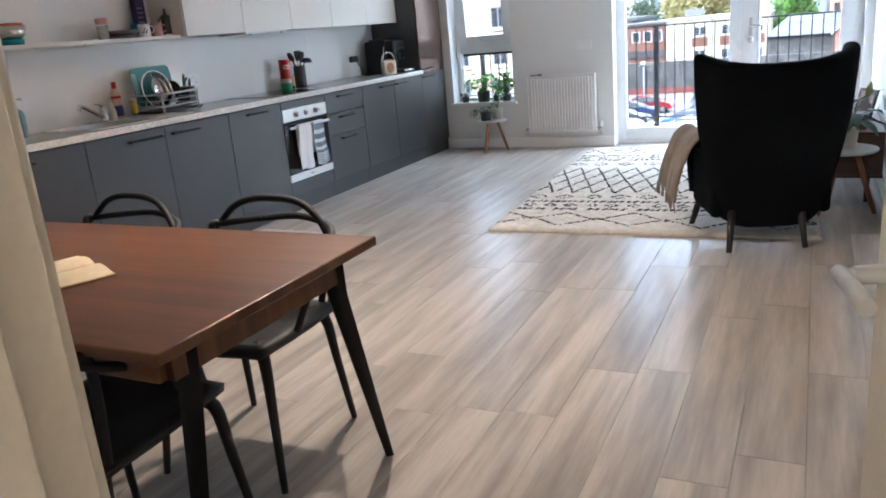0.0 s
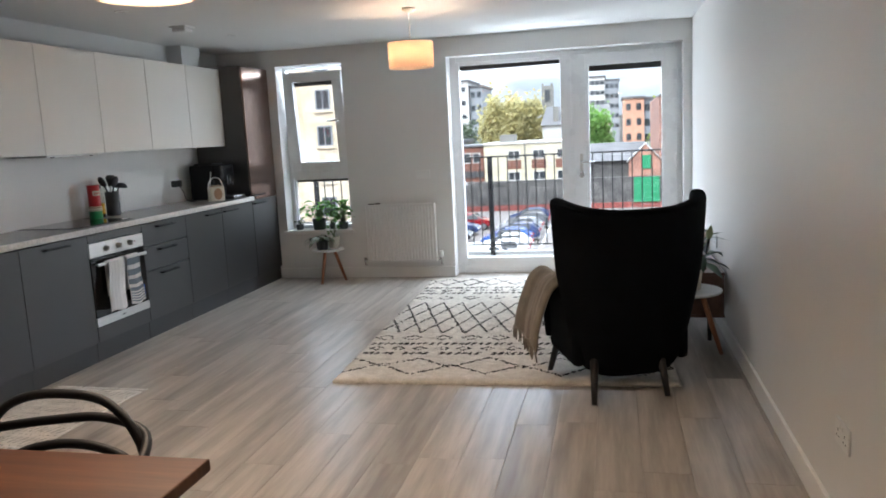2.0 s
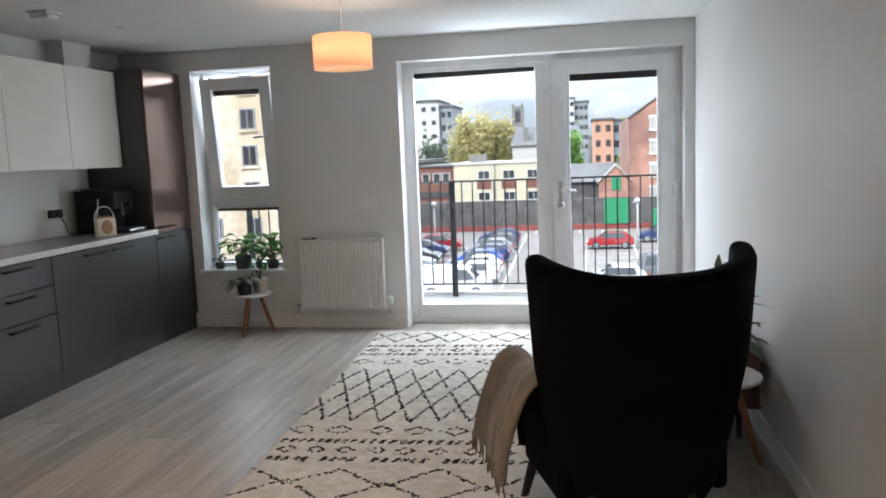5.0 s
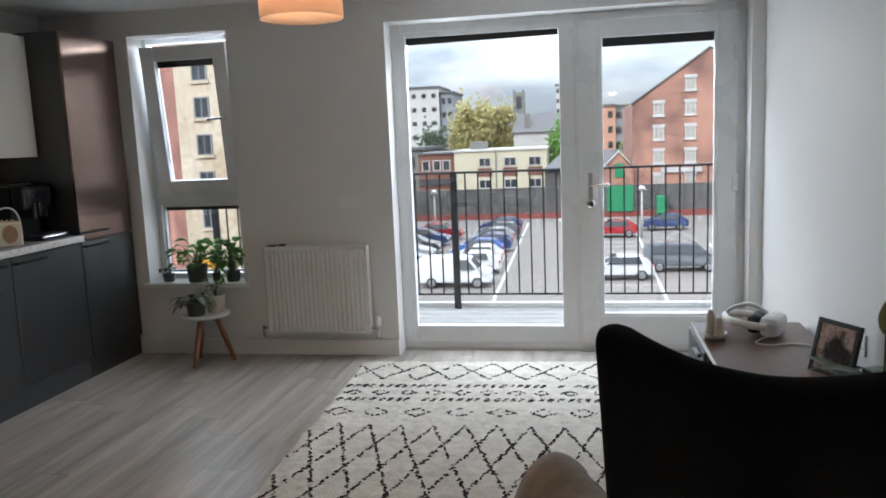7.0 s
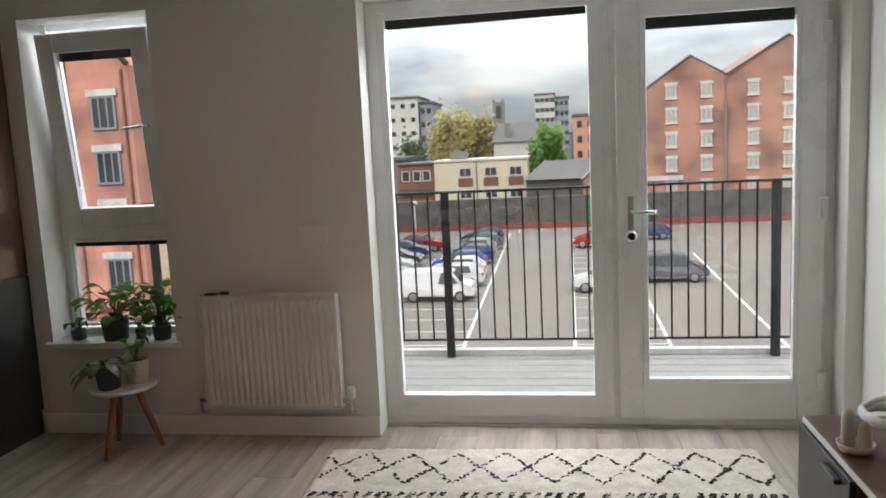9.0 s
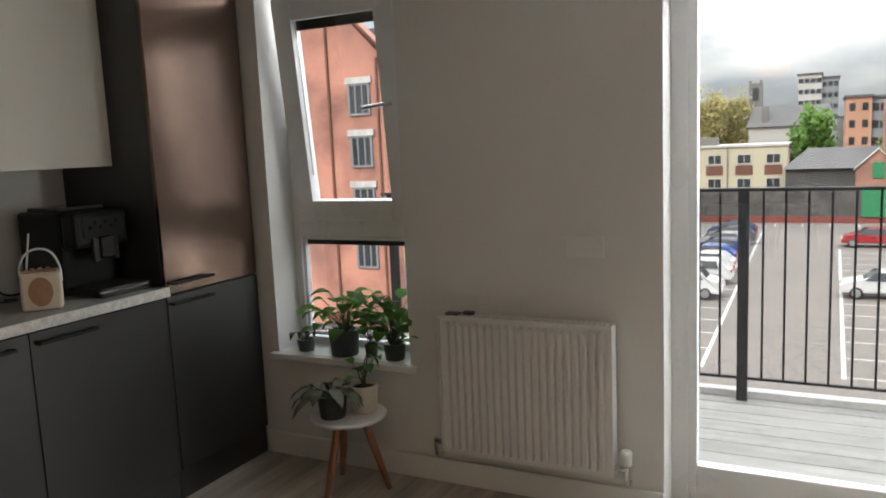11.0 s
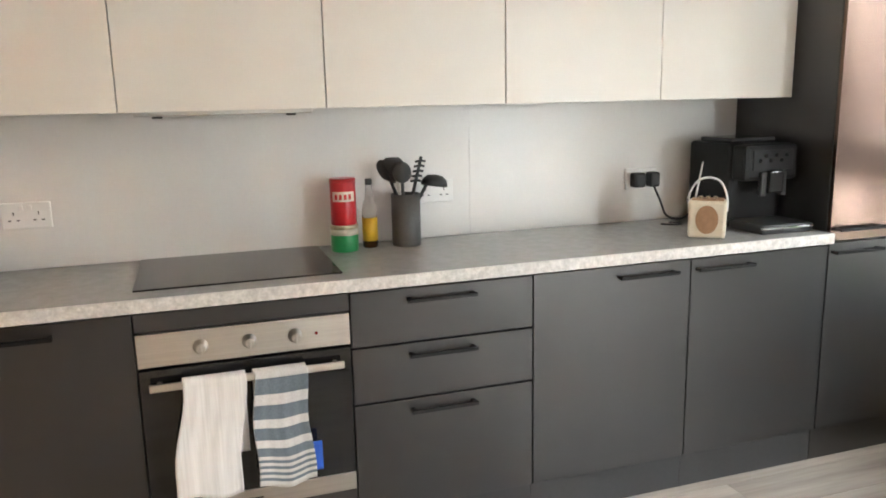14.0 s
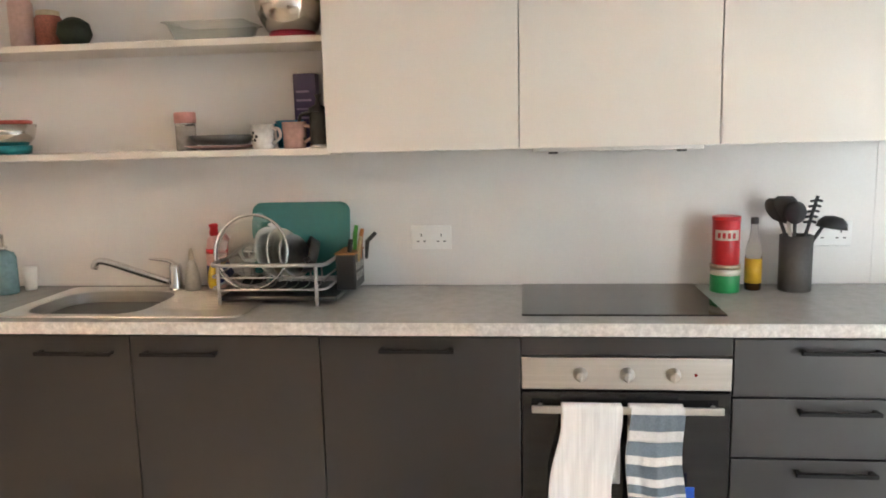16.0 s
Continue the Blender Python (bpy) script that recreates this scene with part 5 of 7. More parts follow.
def block(name, label, x0, x1, y, z1, material, cols, rows, w=1.4, h=1.4, depth=14, zlow=0.0):
    b = thing(name, label, "building", ((x0 + x1) / 2, y, G))
    part("wall", bx(x0, x1, y, y + depth, G, z1), material, b)
    part("roof", bx(x0 - 0.3, x1 + 0.3, y - 0.3, y + depth + 0.3, z1, z1 + 0.4), M_ROOF, b)
    for i in range(cols):
        for j in range(rows):
            x, z = x0 + (x1 - x0) * (i + 0.5) / cols, z1 - 1.6 - 2.9 * j
            if z > G:
                part("window", bx(x - w / 2, x + w / 2, y - 0.06, y + 0.1, z - h / 2, z + h / 2), M_PANE, b)
    return b


block("apartment_building", "orange clad flats far behind the car park", 6.3, 10.2, 150, 6.5, M_ORANGE, 2, 4, 0.9, 1.3)
block("apartment_building", "pale grey flats far behind the car park", 10.2, 12.6, 151, 6.3, M_GREYW, 2, 4, 1.0, 1.3)
block("tower_block", "distant pale high-rise flats", -3.5, 2.2, 230, 15.9, M_WHITEW, 4, 5, 1.2, 1.2)
block("tower_block", "distant grey high-rise flats", 2.2, 6.3, 231, 14.8, M_GREYW, 3, 5, 1.0, 1.2)
block("apartment_building", "pale blocky flats in the distance", -32.6, -26.1, 160, 12.4, M_WHITEW, 3, 4, 0.9, 0.9)
block("apartment_building", "slim dark grey flats in the distance", -25.9, -23.3, 161, 11.2, M_GREYW, 2, 4, 0.8, 1.2)
block("terrace_building", "grey stone house at the edge of the car park", -32, -16.6, 96, 0.2, M_OLDSTONE, 4, 2)
block("terrace_building", "distant grey slate terrace", -22, 30, 260, 4.6, M_OLDSTONE, 16, 2, 1.4, 1.6)
block("terrace_building", "distant brown terrace among trees", -60, -24, 240, 3.6, M_BROWNB, 10, 2, 1.4, 1.6)

# brick flats seen through the narrow window
rb = thing("apartment_building", "bright red brick gabled flats with white lintels", "building", (-21, 32, G))
part("wall", prism([(-29.5, G), (-29.5, 6.0), (-19.7, 9.7), (-15.9, 5.9), (-15.9, G)], 32, 33.2), M_NEWB, rb)
part("bargeboard", tube(B(), [(-29.6, 31.9, 6.1), (-19.7, 31.9, 9.85), (-15.8, 31.9, 5.9)], 0.13, 4), M_BROWNB, rb)
for x in (-19.0, -16.2):
    part("downpipe", bx(x - 0.05, x + 0.05, 31.9, 32.0, G, 7.6 if x < -18 else 5.7), M_BROWNB, rb)
for j in range(4):
    for x in (-26.6, -22.6, -17.25):
        window(rb, x, 3.8 - 2.51 * j, 1.2, 1.5, 32, M_GREYW, M_WINW, None, 2)
rr_ = thing("apartment_building", "tan sandstone flats with dark windows", "building", (-22, 46, G))
part("wall", bx(-31, -13.4, 50, 64, G, 9.8), M_TAN, rr_)
part("roof", bx(-31.3, -13.1, 49.7, 64.3, 9.8, 10.2), M_ROOF, rr_)
for j in range(5):
    for i in range(5):
        window(rr_, -29.6 + 3.15 * i, 7.1 - 2.67 * j, 1.15, 1.5, 50, M_GREYW, None, M_TAN, 1)
br_ = solid("shop_sign", bx(-15.6, -14.5, 33.0, 33.2, -4.7, -4.05, 0.03), mat("yellow_sign_board", (0.45, 0.22, 0.01), 0.5), "plain yellow sign board on a pole", "sign")
solid("sign_post", bx(-15.1, -15.0, 33.05, 33.15, G, -4.7), M_POLE, "thin grey sign post", "post")

# trees
M_BARK = mat("grey_bark", (0.07, 0.055, 0.045), 0.9, var=0.2, bump=0.3)


def leaf_mat(name, col):
    m = mat(name, col, 0.6, var=0.25, scale=0.5, fine=6)
    n, l = m.node_tree.nodes, m.node_tree.links
    tr, mx = n.new("ShaderNodeBsdfTranslucent"), n.new("ShaderNodeMixShader")
    tr.inputs["Color"].default_value = (*[min(1, c * 1.3) for c in col], 1)
    mx.inputs["Fac"].default_value = 0.5
    l.new(n["Principled BSDF"].outputs[0], mx.inputs[1])
    l.new(tr.outputs[0], mx.inputs[2])
    l.new(mx.outputs[0], n["Material Output"].inputs["Surface"])
    return m


def tree(x, y, h, r, col, label, n=900, seed=1, droop=0.0, size=0.30):
    rn = random.Random(seed)
    t = thing("tree", label, "tree", (x, y, G))
    bm = tube(B(), [(x, y, G), (x + 0.1, y, G + h * 0.3), (x, y + 0.1, G + h * 0.6)], [r * 0.09, r * 0.07, r * 0.04], 8)
    limbs = []
    for k in range(9):
        a, e = rn.uniform(0, 6.28), rn.uniform(0.3, 0.9)
        z0 = G + h * rn.uniform(0.28, 0.55)
        q = Vector((x + math.cos(a) * r * e * 0.8, y + math.sin(a) * r * e * 0.8, z0 + h * rn.uniform(0.15, 0.4)))
        tube(bm, [(x, y, z0), ((x + q.x) / 2, (y + q.y) / 2, (z0 + q.z) / 2 + 0.2), q], [r * 0.035, r * 0.025, r * 0.01], 5)
        limbs.append(q)
    part("trunk", bm, M_BARK, t)
    bm = B()
    blobs = [Vector((x + rn.gauss(0, 0.42) * r, y + rn.gauss(0, 0.42) * r, G + h * rn.uniform(0.42, 0.92))) for _ in range(26)] + limbs
    for k in range(n):
        b = rn.choice(blobs)
        p = b + Vector((rn.gauss(0, 0.17) * r, rn.gauss(0, 0.17) * r, rn.gauss(0, 0.08) * h - droop * rn.random() * h * 0.2))
        s = size * rn.uniform(0.6, 1.4)
        u = Vector((rn.uniform(-1, 1), rn.uniform(-1, 1), rn.uniform(-1, 1))).normalized() * s
        v = u.cross(Vector((rn.uniform(-1, 1), rn.uniform(-1, 1), rn.uniform(-1, 1)))).normalized() * s * 0.7
        bm.faces.new([bm.verts.new(q) for q in (p - u, p - v, p + u, p + v)])
    part("crown", bm, leaf_mat("leaves", col), t)
    return t


tree(-12.2, 115, 14.4, 3.4, (0.37, 0.33, 0.15), "large bare-twigged willow turning yellow", 9000, 2, 0.6)
tree(-8.8, 116, 13.4, 2.5, (0.37, 0.33, 0.15), "large bare-twigged willow turning yellow", 5000, 3, 0.6)
tree(2.0, 100, 10.6, 2.3, (0.13, 0.25, 0.05), "fresh green leafy tree by houses", 6000, 4)
tree(12.2, 120, 12.0, 2.4, (0.24, 0.29, 0.05), "yellow-green leafy tree behind roofs", 2000, 5)
tree(-22.0, 130, 11.0, 3.5, (0.06, 0.08, 0.045), "dark green tree among the houses", 1100, 6)
tree(24.0, 130, 13.0, 4.0, (0.06, 0.09, 0.04), "dark green tree among the houses", 900, 7)

# ---- sockets and ceiling fittings ----
M_SOCKHOLE = mat("socket_slot", (0.03, 0.03, 0.03), 0.6)


def socket(place, turn, label="white plastic double wall socket", plain=False):
    """A double socket plate; its face looks along the local -y."""
    s = thing("wall_socket", label, "socket", (0, 0, 0), "white wall sockets")
    part("plate", bx(-0.073, 0.073, -0.010, 0.0, -0.043, 0.043, 0.004), M_WHITE, s)
    if not plain:
        for c in (-0.036, 0.036):
            for x, z, w, h in ((0, 0.008, 0.004, 0.010), (-0.012, -0.014, 0.009, 0.004), (0.012, -0.014, 0.009, 0.004)):
                part("slot", bx(c + x - w / 2, c + x + w / 2, -0.0106, -0.0098, z - h / 2, z + h / 2), M_SOCKHOLE, s)
            part("switch", bx(c * 0.35 - 0.006, c * 0.35 + 0.006, -0.0135, -0.0095, 0.018, 0.034, 0.001), M_WHITE, s)
    s.matrix_basis = Matrix.Translation(place) @ Matrix.Rotation(radians(turn), 4, "Z")
    return s


SX = X0 + 0.012
socket((SX, -0.32, 1.087), 90)
socket((SX, 1.045, 1.087), 90)
socket((SX, 1.935, 1.087), 90)
socket((2.17, Y1, 1.03), 0, "white double blank plate on the wall", True)
socket((X1, -1.80, 0.385), -90)
socket((X1, 1.32, 0.56), -90, "white wall socket with a plug in it above the sideboard")
for y, w in ((1.905, 0.05), (1.975, 0.045)):
    solid("plug", bx(SX + 0.010, SX + 0.055, y - w / 2, y + w / 2, 1.055, 1.115, 0.008), M_BLACK, "black plug pushed into the socket", "plug")
solid("power_cable", tube(B(), arc([(SX + 0.04, 1.975, 1.06), (0.13, 1.99, 1.0), (0.12, 2.03, 0.935), (0.13, 2.09, 0.919), (0.14, 2.13, 0.95), (0.13, 2.12, 1.0), (0.14, 2.16, 0.96), (0.16, 2.19, 0.93)], 6), 0.0045, 8), M_BLACK, "black power cable to the coffee machine", "cable")
solid("charging_cable", tube(B(), arc([(0.20, 1.95, 0.9175), (0.24, 1.99, 0.9175), (0.22, 2.03, 0.9175), (0.18, 2.0, 0.9175)], 5), 0.004, 6), M_BLACK, "short black cable lying on the worktop", "cable")

for x, y in ((0.785, 1.12), (0.80, -0.50)):
    s = thing("smoke_alarm", "small white ceiling alarm box", "smoke alarm", (x, y, ZC), "ceiling alarms")
    part("base", bx(x - 0.07, x + 0.07, y - 0.07, y + 0.07, ZC - 0.012, ZC, 0.004), M_WHITE, s)
    part("cover", bx(x - 0.058, x + 0.058, y - 0.058, y + 0.058, ZC - 0.045, ZC - 0.012, 0.012), M_WHITE, s)
for x, y in ((0.88, 1.75), (0.81, 0.33), (0.82, -1.3)):
    s = thing("downlight", "small recessed white ceiling spotlight, unlit", "ceiling light", (x, y, ZC), "recessed ceiling spotlights")
    part("trim_ring", lathe(B(), [(0.028, ZC - 0.001), (0.028, ZC - 0.006), (0.042, ZC - 0.005), (0.044, ZC)], (x, y, 0), 24), M_WHITE, s)
    part("lens", lathe(B(), [(0.026, ZC - 0.0005), (0.026, ZC - 0.0035)], (x, y, 0), 20), M_STEEL, s)

# ---- oven towels ----
M_TOWEL1 = mat("white_linen_towel", (0.80, 0.80, 0.80), 0.95, var=0.04, scale=7, fine=40, bump=0.4, stretch=(1, 22, 0.5), second=(0.70, 0.70, 0.70))
M_TOWEL2 = mat("white_cotton_towel", (0.68, 0.68, 0.67), 0.95, var=0.08, fine=200, bump=0.4)
M_TOWELB = mat("slate_blue_stripe", (0.17, 0.215, 0.26), 0.95, var=0.12, fine=200, bump=0.4)
BARX, BARZ = FX + 0.038, 0.672


def towel_fn(y0, y1, drop, skew, ph, shift=0.0):
    def fn(u, v):
        y = y0 + (y1 - y0) * u
        if v < 0.25:
            t = v / 0.25
            x, z = BARX - 0.016, BARZ - 0.12 * (1 - t) ** 1.0 * 2
        elif v < 0.35:
            a = (v - 0.25) / 0.1 * math.pi
            x, z = BARX - 0.016 * math.cos(a), BARZ + 0.011 * math.sin(a)
        else:
            t = (v - 0.35) / 0.65
            x, z = BARX + 0.016 + 0.012 * t, BARZ - drop * t
            y += shift * t + skew * t * (u - 0.45) * 2 + 0.006 * math.sin(7 * t + ph)
            x += 0.003 * t * math.sin(u * 11 + ph) + 0.0006 * math.sin(u * 31 + 2 * ph)
            z += 0.008 * t * math.sin(u * 6 + ph)
        return Vector((x, y, z))
    return fn


f1, f2 = towel_fn(0.115, 0.285, 0.345, 0.006, 0.4, -0.04), towel_fn(0.305, 0.455, 0.345, 0.008, 1.7)
t1 = thing("tea_towel", "white ribbed tea towel hanging from the oven handle", "towel", (BARX, 0.2, 0.5), "tea towels on the oven")
part("cloth", sheet(B(), f1, 30, 40, 0.003), M_TOWEL1, t1)
t2 = thing("tea_towel", "blue and white striped tea towel hanging from the oven handle", "towel", (BARX, 0.38, 0.5), "tea towels on the oven")
part("cloth", sheet(B(), f2, 30, 40, 0.003), M_TOWEL2, t2)
for a, b in ((0.38, 0.47), (0.53, 0.61), (0.66, 0.73), (0.775, 0.825), (0.845, 0.862), (0.88, 0.897), (0.915, 0.932), (0.95, 0.967)):
    part("stripe", sheet(B(), lambda u, v: f2(0.002 + 0.996 * u, a + (b - a) * v) + Vector((0.0022, 0, 0)), 30, 4), M_TOWELB, t2, "slate blue stripe")
solid("care_tag", bx(BARX + 0.012, BARX + 0.016, 0.462, 0.490, 0.35, 0.44, 0.001), mat("blue_card", (0.01, 0.10, 0.55), 0.5), "bright blue cardboard tag on the towel", "tag")

# ---- worktop things ----
T0 = TOPZ
M_REDTIN = mat("red_tin", (0.48, 0.012, 0.018), 0.3, var=0.05)
M_GREENTIN = mat("green_tin", (0.015, 0.24, 0.075), 0.3, var=0.05)
M_PALE = mat("pale_label", (0.62, 0.58, 0.48), 0.5, var=0.05)
M_GOLD = mat("tin_rim", (0.60, 0.52, 0.36), 0.3, metal=0.8)
x, y = 0.175, 0.678
tg = thing("food_tin", "round green tin with a pale band", "tin", (x, y, T0))
part("can", lathe(B(), [(0.047, T0), (0.048, T0 + 0.003), (0.048, T0 + 0.082), (0.046, T0 + 0.085)], (x, y, 0), 28), M_GREENTIN, tg)
part("band", lathe(B(), [(0.0484, T0 + 0.058), (0.0484, T0 + 0.08)], (x, y, 0), 28), M_PALE, tg)
part("lid", lathe(B(), [(0.049, T0 + 0.078), (0.0495, T0 + 0.09), (0.047, T0 + 0.093)], (x, y, 0), 28), M_GOLD, tg)
z = T0 + 0.093
tr_ = thing("food_tin", "tall red tin with a white label standing on another tin", "tin", (x, y, z))
part("can", lathe(B(), [(0.043, z), (0.044, z + 0.003), (0.044, z + 0.150), (0.042, z + 0.153)], (x, y, 0), 28), M_REDTIN, tr_)
bm = B()
sheet(bm, lambda u, v: Vector((x + 0.0447 * math.cos(-1.1 + 1.9 * u), y + 0.0447 * math.sin(-1.1 + 1.9 * u), z + 0.082 + 0.034 * v)), 14, 2)
part("label", bm, M_PALE, tr_)
for k in range(4):
    bm = B()
    sheet(bm, lambda u, v: Vector((x + 0.0452 * math.cos(-0.85 + 0.36 * k + 0.22 * u), y + 0.0452 * math.sin(-0.85 + 0.36 * k + 0.22 * u), z + 0.089 + 0.018 * v)), 4, 1)
    part("print_bar", bm, M_REDTIN, tr_)
part("lid", lathe(B(), [(0.045, z + 0.147), (0.0455, z + 0.158), (0.041, z + 0.160)], (x, y, 0), 28), M_REDTIN, tr_)

M_CLEARGL = glass_mat("clear_bottle_glass", (0.96, 0.97, 0.97), 0.0, 1.18)
M_YELLOW = mat("yellow_label", (0.62, 0.36, 0.02), 0.5, var=0.06)
x, y = 0.155, 0.774
bt = thing("sauce_bottle", "dark glass bottle with a yellow label and black cap", "bottle", (x, y, T0))
part("glass", lathe(B(), [(0.024, T0), (0.027, T0 + 0.004), (0.027, T0 + 0.105)], (x, y, 0), 20), mat("dark_sauce", (0.05, 0.022, 0.008), 0.12), bt)
part("neck", lathe(B(), [(0.027, T0 + 0.1055), (0.026, T0 + 0.14), (0.013, T0 + 0.175), (0.011, T0 + 0.225), (0.010, T0 + 0.226)], (x, y, 0), 20), M_CLEARGL, bt, "clear empty glass neck")
part("label", lathe(B(), [(0.0276, T0 + 0.025), (0.0276, T0 + 0.108)], (x, y, 0), 20), M_YELLOW, bt)
part("cap", lathe(B(), [(0.0115, T0 + 0.222), (0.0125, T0 + 0.224), (0.0125, T0 + 0.242), (0.011, T0 + 0.244)], (x, y, 0), 14), M_BLACK, bt)

M_UTEN = mat("dark_grey_silicone", (0.045, 0.047, 0.05), 0.55, var=0.08)
M_CUP = mat("anthracite_stoneware", (0.075, 0.073, 0.07), 0.5, var=0.08, bump=0.05)
x, y = 0.165, 0.905
uc = thing("utensil_pot", "anthracite cylinder pot for cooking utensils", "pot", (x, y, T0))
part("pot", lathe(B(), [(0.050, T0), (0.052, T0 + 0.004), (0.052, T0 + 0.185), (0.048, T0 + 0.185), (0.047, T0 + 0.01)], (x, y, 0), 28), M_CUP, uc)


def utensil(name, label, lean, tilt, kind):
    u = thing(name, label, "utensil", (x, y, T0 + 0.03), "utensils in the pot")
    top = Vector((x + 0.02 * tilt, y + lean, T0 + (0.212 if kind == "ladle" else 0.235)))
    low_ = Vector((x - 0.02 * tilt, y - lean * 0.35, T0 + 0.03))
    part("handle", tube(B(), [low_, low_.lerp(top, 0.6), top], 0.006, 8), M_STEEL if kind == "spatula" else M_UTEN, u)
    ax = (top - low_).normalized()
    if kind == "spatula" or kind == "spoon":
        w, h = (0.036, 0.095) if kind == "spatula" else (0.033, 0.085)
        side = Vector((0.25, 0.97, 0)).normalized()

        def fn(a, b):
            s = (a - 0.5) * 2
            wid = w * (0.45 + 0.55 * min(1, b * 1.5)) * (1 - 0.35 * max(0, b - 0.8) ** 2 / 0.04) if kind == "spatula" else w * math.sqrt(max(0.02, 1 - (2 * b - 1.02) ** 2 * 0.95))
            return top + ax * (b * h - 0.01) + side * (s * wid) + Vector((0.012 * (1 - s * s) * (1 if kind == "spoon" else 0.3), 0, 0))
        part("blade", sheet(B(), fn, 10, 10, 0.004), M_UTEN, u)
    elif kind == "ladle":
        part("bowl", lathe(B(), [(0.004, 0.0), (0.028, 0.004), (0.044, 0.020), (0.048, 0.040), (0.045, 0.040), (0.040, 0.020)], (top.x, top.y + 0.035, top.z + 0.036), 24, Matrix.Rotation(radians(172), 4, "X")), M_UTEN, u)
    else:
        bm = B()
        for k in range(5):
            p = top + ax * (0.018 * k - 0.01)
            tube(bm, arc([p + Vector((0, -0.018, 0)), p + Vector((0.012, 0, 0.004)), p + Vector((0, 0.018, 0))], 3), 0.0045, 6)
        tube(bm, [top - ax * 0.02, top + ax * 0.08], 0.006, 6)
        part("prongs", bm, M_UTEN, u)
    return u


utensil("spatula", "dark grey silicone spatula in the pot", -0.035, 1, "spatula")
utensil("spoon", "dark grey cooking spoon in the pot", -0.022, 2.2, "spoon")
utensil("spoon", "dark grey cooking spoon at the back of the pot", -0.048, -1.2, "spoon")
utensil("pasta_server", "dark grey pasta server in the pot", 0.045, -0.5, "pasta")
utensil("ladle", "dark grey ladle leaning out of the pot", 0.075, 0.6, "ladle")

# cream radio
M_CREAMP = mat("cream_lacquer", (0.72, 0.65, 0.52), 0.4, var=0.03)
M_TANL = mat("tan_leather", (0.42, 0.24, 0.13), 0.55, var=0.1, bump=0.2)
RM = pose(0.475, 1.955, T0, 0, 0, 50)
ra = thing("radio", "cream portable radio with tan speaker disc and carry strap", "radio")
part("case", bx(-0.065, 0.065, -0.045, 0.045, 0, 0.135, 0.010), M_CREAMP, ra)
part("speaker", lathe(B(), [(0.001, 0), (0.038, 0.0), (0.039, 0.002)], (0, -0.0475, 0.068), 28, Matrix.Rotation(radians(90), 4, "X") @ Matrix.Diagonal((1, 1.32, 1, 1))), M_TANL, ra, "round tan speaker disc")
part("top_plate", bx(-0.055, 0.055, -0.036, 0.036, 0.1345, 0.139, 0.002), M_TANL, ra)
part("strap", tube(B(), arc([(-0.063, 0, 0.095), (-0.066, 0, 0.15), (-0.04, 0, 0.20), (0.0, 0, 0.215), (0.04, 0, 0.20), (0.063, 0, 0.15), (0.066, 0, 0.095)], 5), 0.010, 8, flat=0.4), M_WHITE, ra, "pale carry strap")
part("aerial", tube(B(), [(-0.045, 0.02, 0.135), (-0.025, 0.02, 0.27)], [0.004, 0.003], 8), M_WHITE, ra)
for k in (-0.025, 0.0, 0.025):
    part("knob", lathe(B(), [(0.007, 0.139), (0.007, 0.148)], (k, 0, 0), 12), M_GOLD, ra)
ra.matrix_basis = RM

# bean-to-cup coffee machine
CM = pose(0.315, 2.255, T0, 0, 0, 90)
cf = thing("coffee_machine", "black coffee machine with spout and drip tray", "coffee machine")
M_MACHINE = mat("satin_black_casing", (0.010, 0.010, 0.011), 0.45, var=0.08, scale=8, fine=200, spec=0.3)
part("body", bx(-0.125, 0.125, -0.05, 0.20, 0.0, 0.325, 0.015), M_MACHINE, cf)
hd = part("head", bx(-0.123, 0.123, -0.135, -0.05, 0.185, 0.322, 0.018), M_MACHINE, cf)
part("panel", bx(-0.09, 0.09, -0.1385, -0.134, 0.225, 0.30, 0.002), M_MACHINE, hd)
for k in range(6):
    part("button", lathe(B(), [(0.007, 0), (0.007, 0.003)], (-0.06 + 0.024 * k, -0.1385, 0.262 + 0.018 * (k % 2)), 12, Matrix.Rotation(radians(90), 4, "X")), M_BLKGLASS, hd)
part("spout", bx(-0.032, 0.032, -0.165, -0.125, 0.14, 0.225, 0.008), M_BLKGLASS, cf)
for k in (-0.045, 0.045):
    part("side_column", bx(k - 0.012, k + 0.012, -0.15, -0.13, 0.13, 0.22, 0.004), mat("gunmetal_plastic", (0.03, 0.03, 0.032), 0.4), cf)
part("drip_tray", bx(-0.115, 0.115, -0.235, -0.05, 0.0, 0.035, 0.008), M_BLACK, cf)
part("tray_trim", bx(-0.118, 0.118, -0.240, -0.225, 0.018, 0.027, 0.003), M_CHROME, cf, "chrome tray edge")
part("hopper_lid", bx(-0.105, 0.105, -0.03, 0.16, 0.325, 0.342, 0.008), mat("smoked_plastic", (0.08, 0.08, 0.085), 0.12), cf, "smoked hopper lid")
cf.matrix_basis = CM

# sink and tap
sk = thing("sink", "stainless steel inset sink with a drainer", "sink", (0.33, -1.26, T0))
bm = B()
bx0, bx1, by0, by1 = 0.165, 0.525, -1.625, -1.215
z = T0 + 0.004
outer = [(SK[0] - 0.012, SK[2] - 0.012), (SK[1] + 0.012, SK[2] - 0.012), (SK[1] + 0.012, SK[3] + 0.012), (SK[0] - 0.012, SK[3] + 0.012)]


def rounded(a, e):
    """A point of a unit square with rounded corners: small e is squarer."""
    c, q = math.cos(a), math.sin(a)
    return math.copysign(abs(c) ** e, c), math.copysign(abs(q) ** e, q)


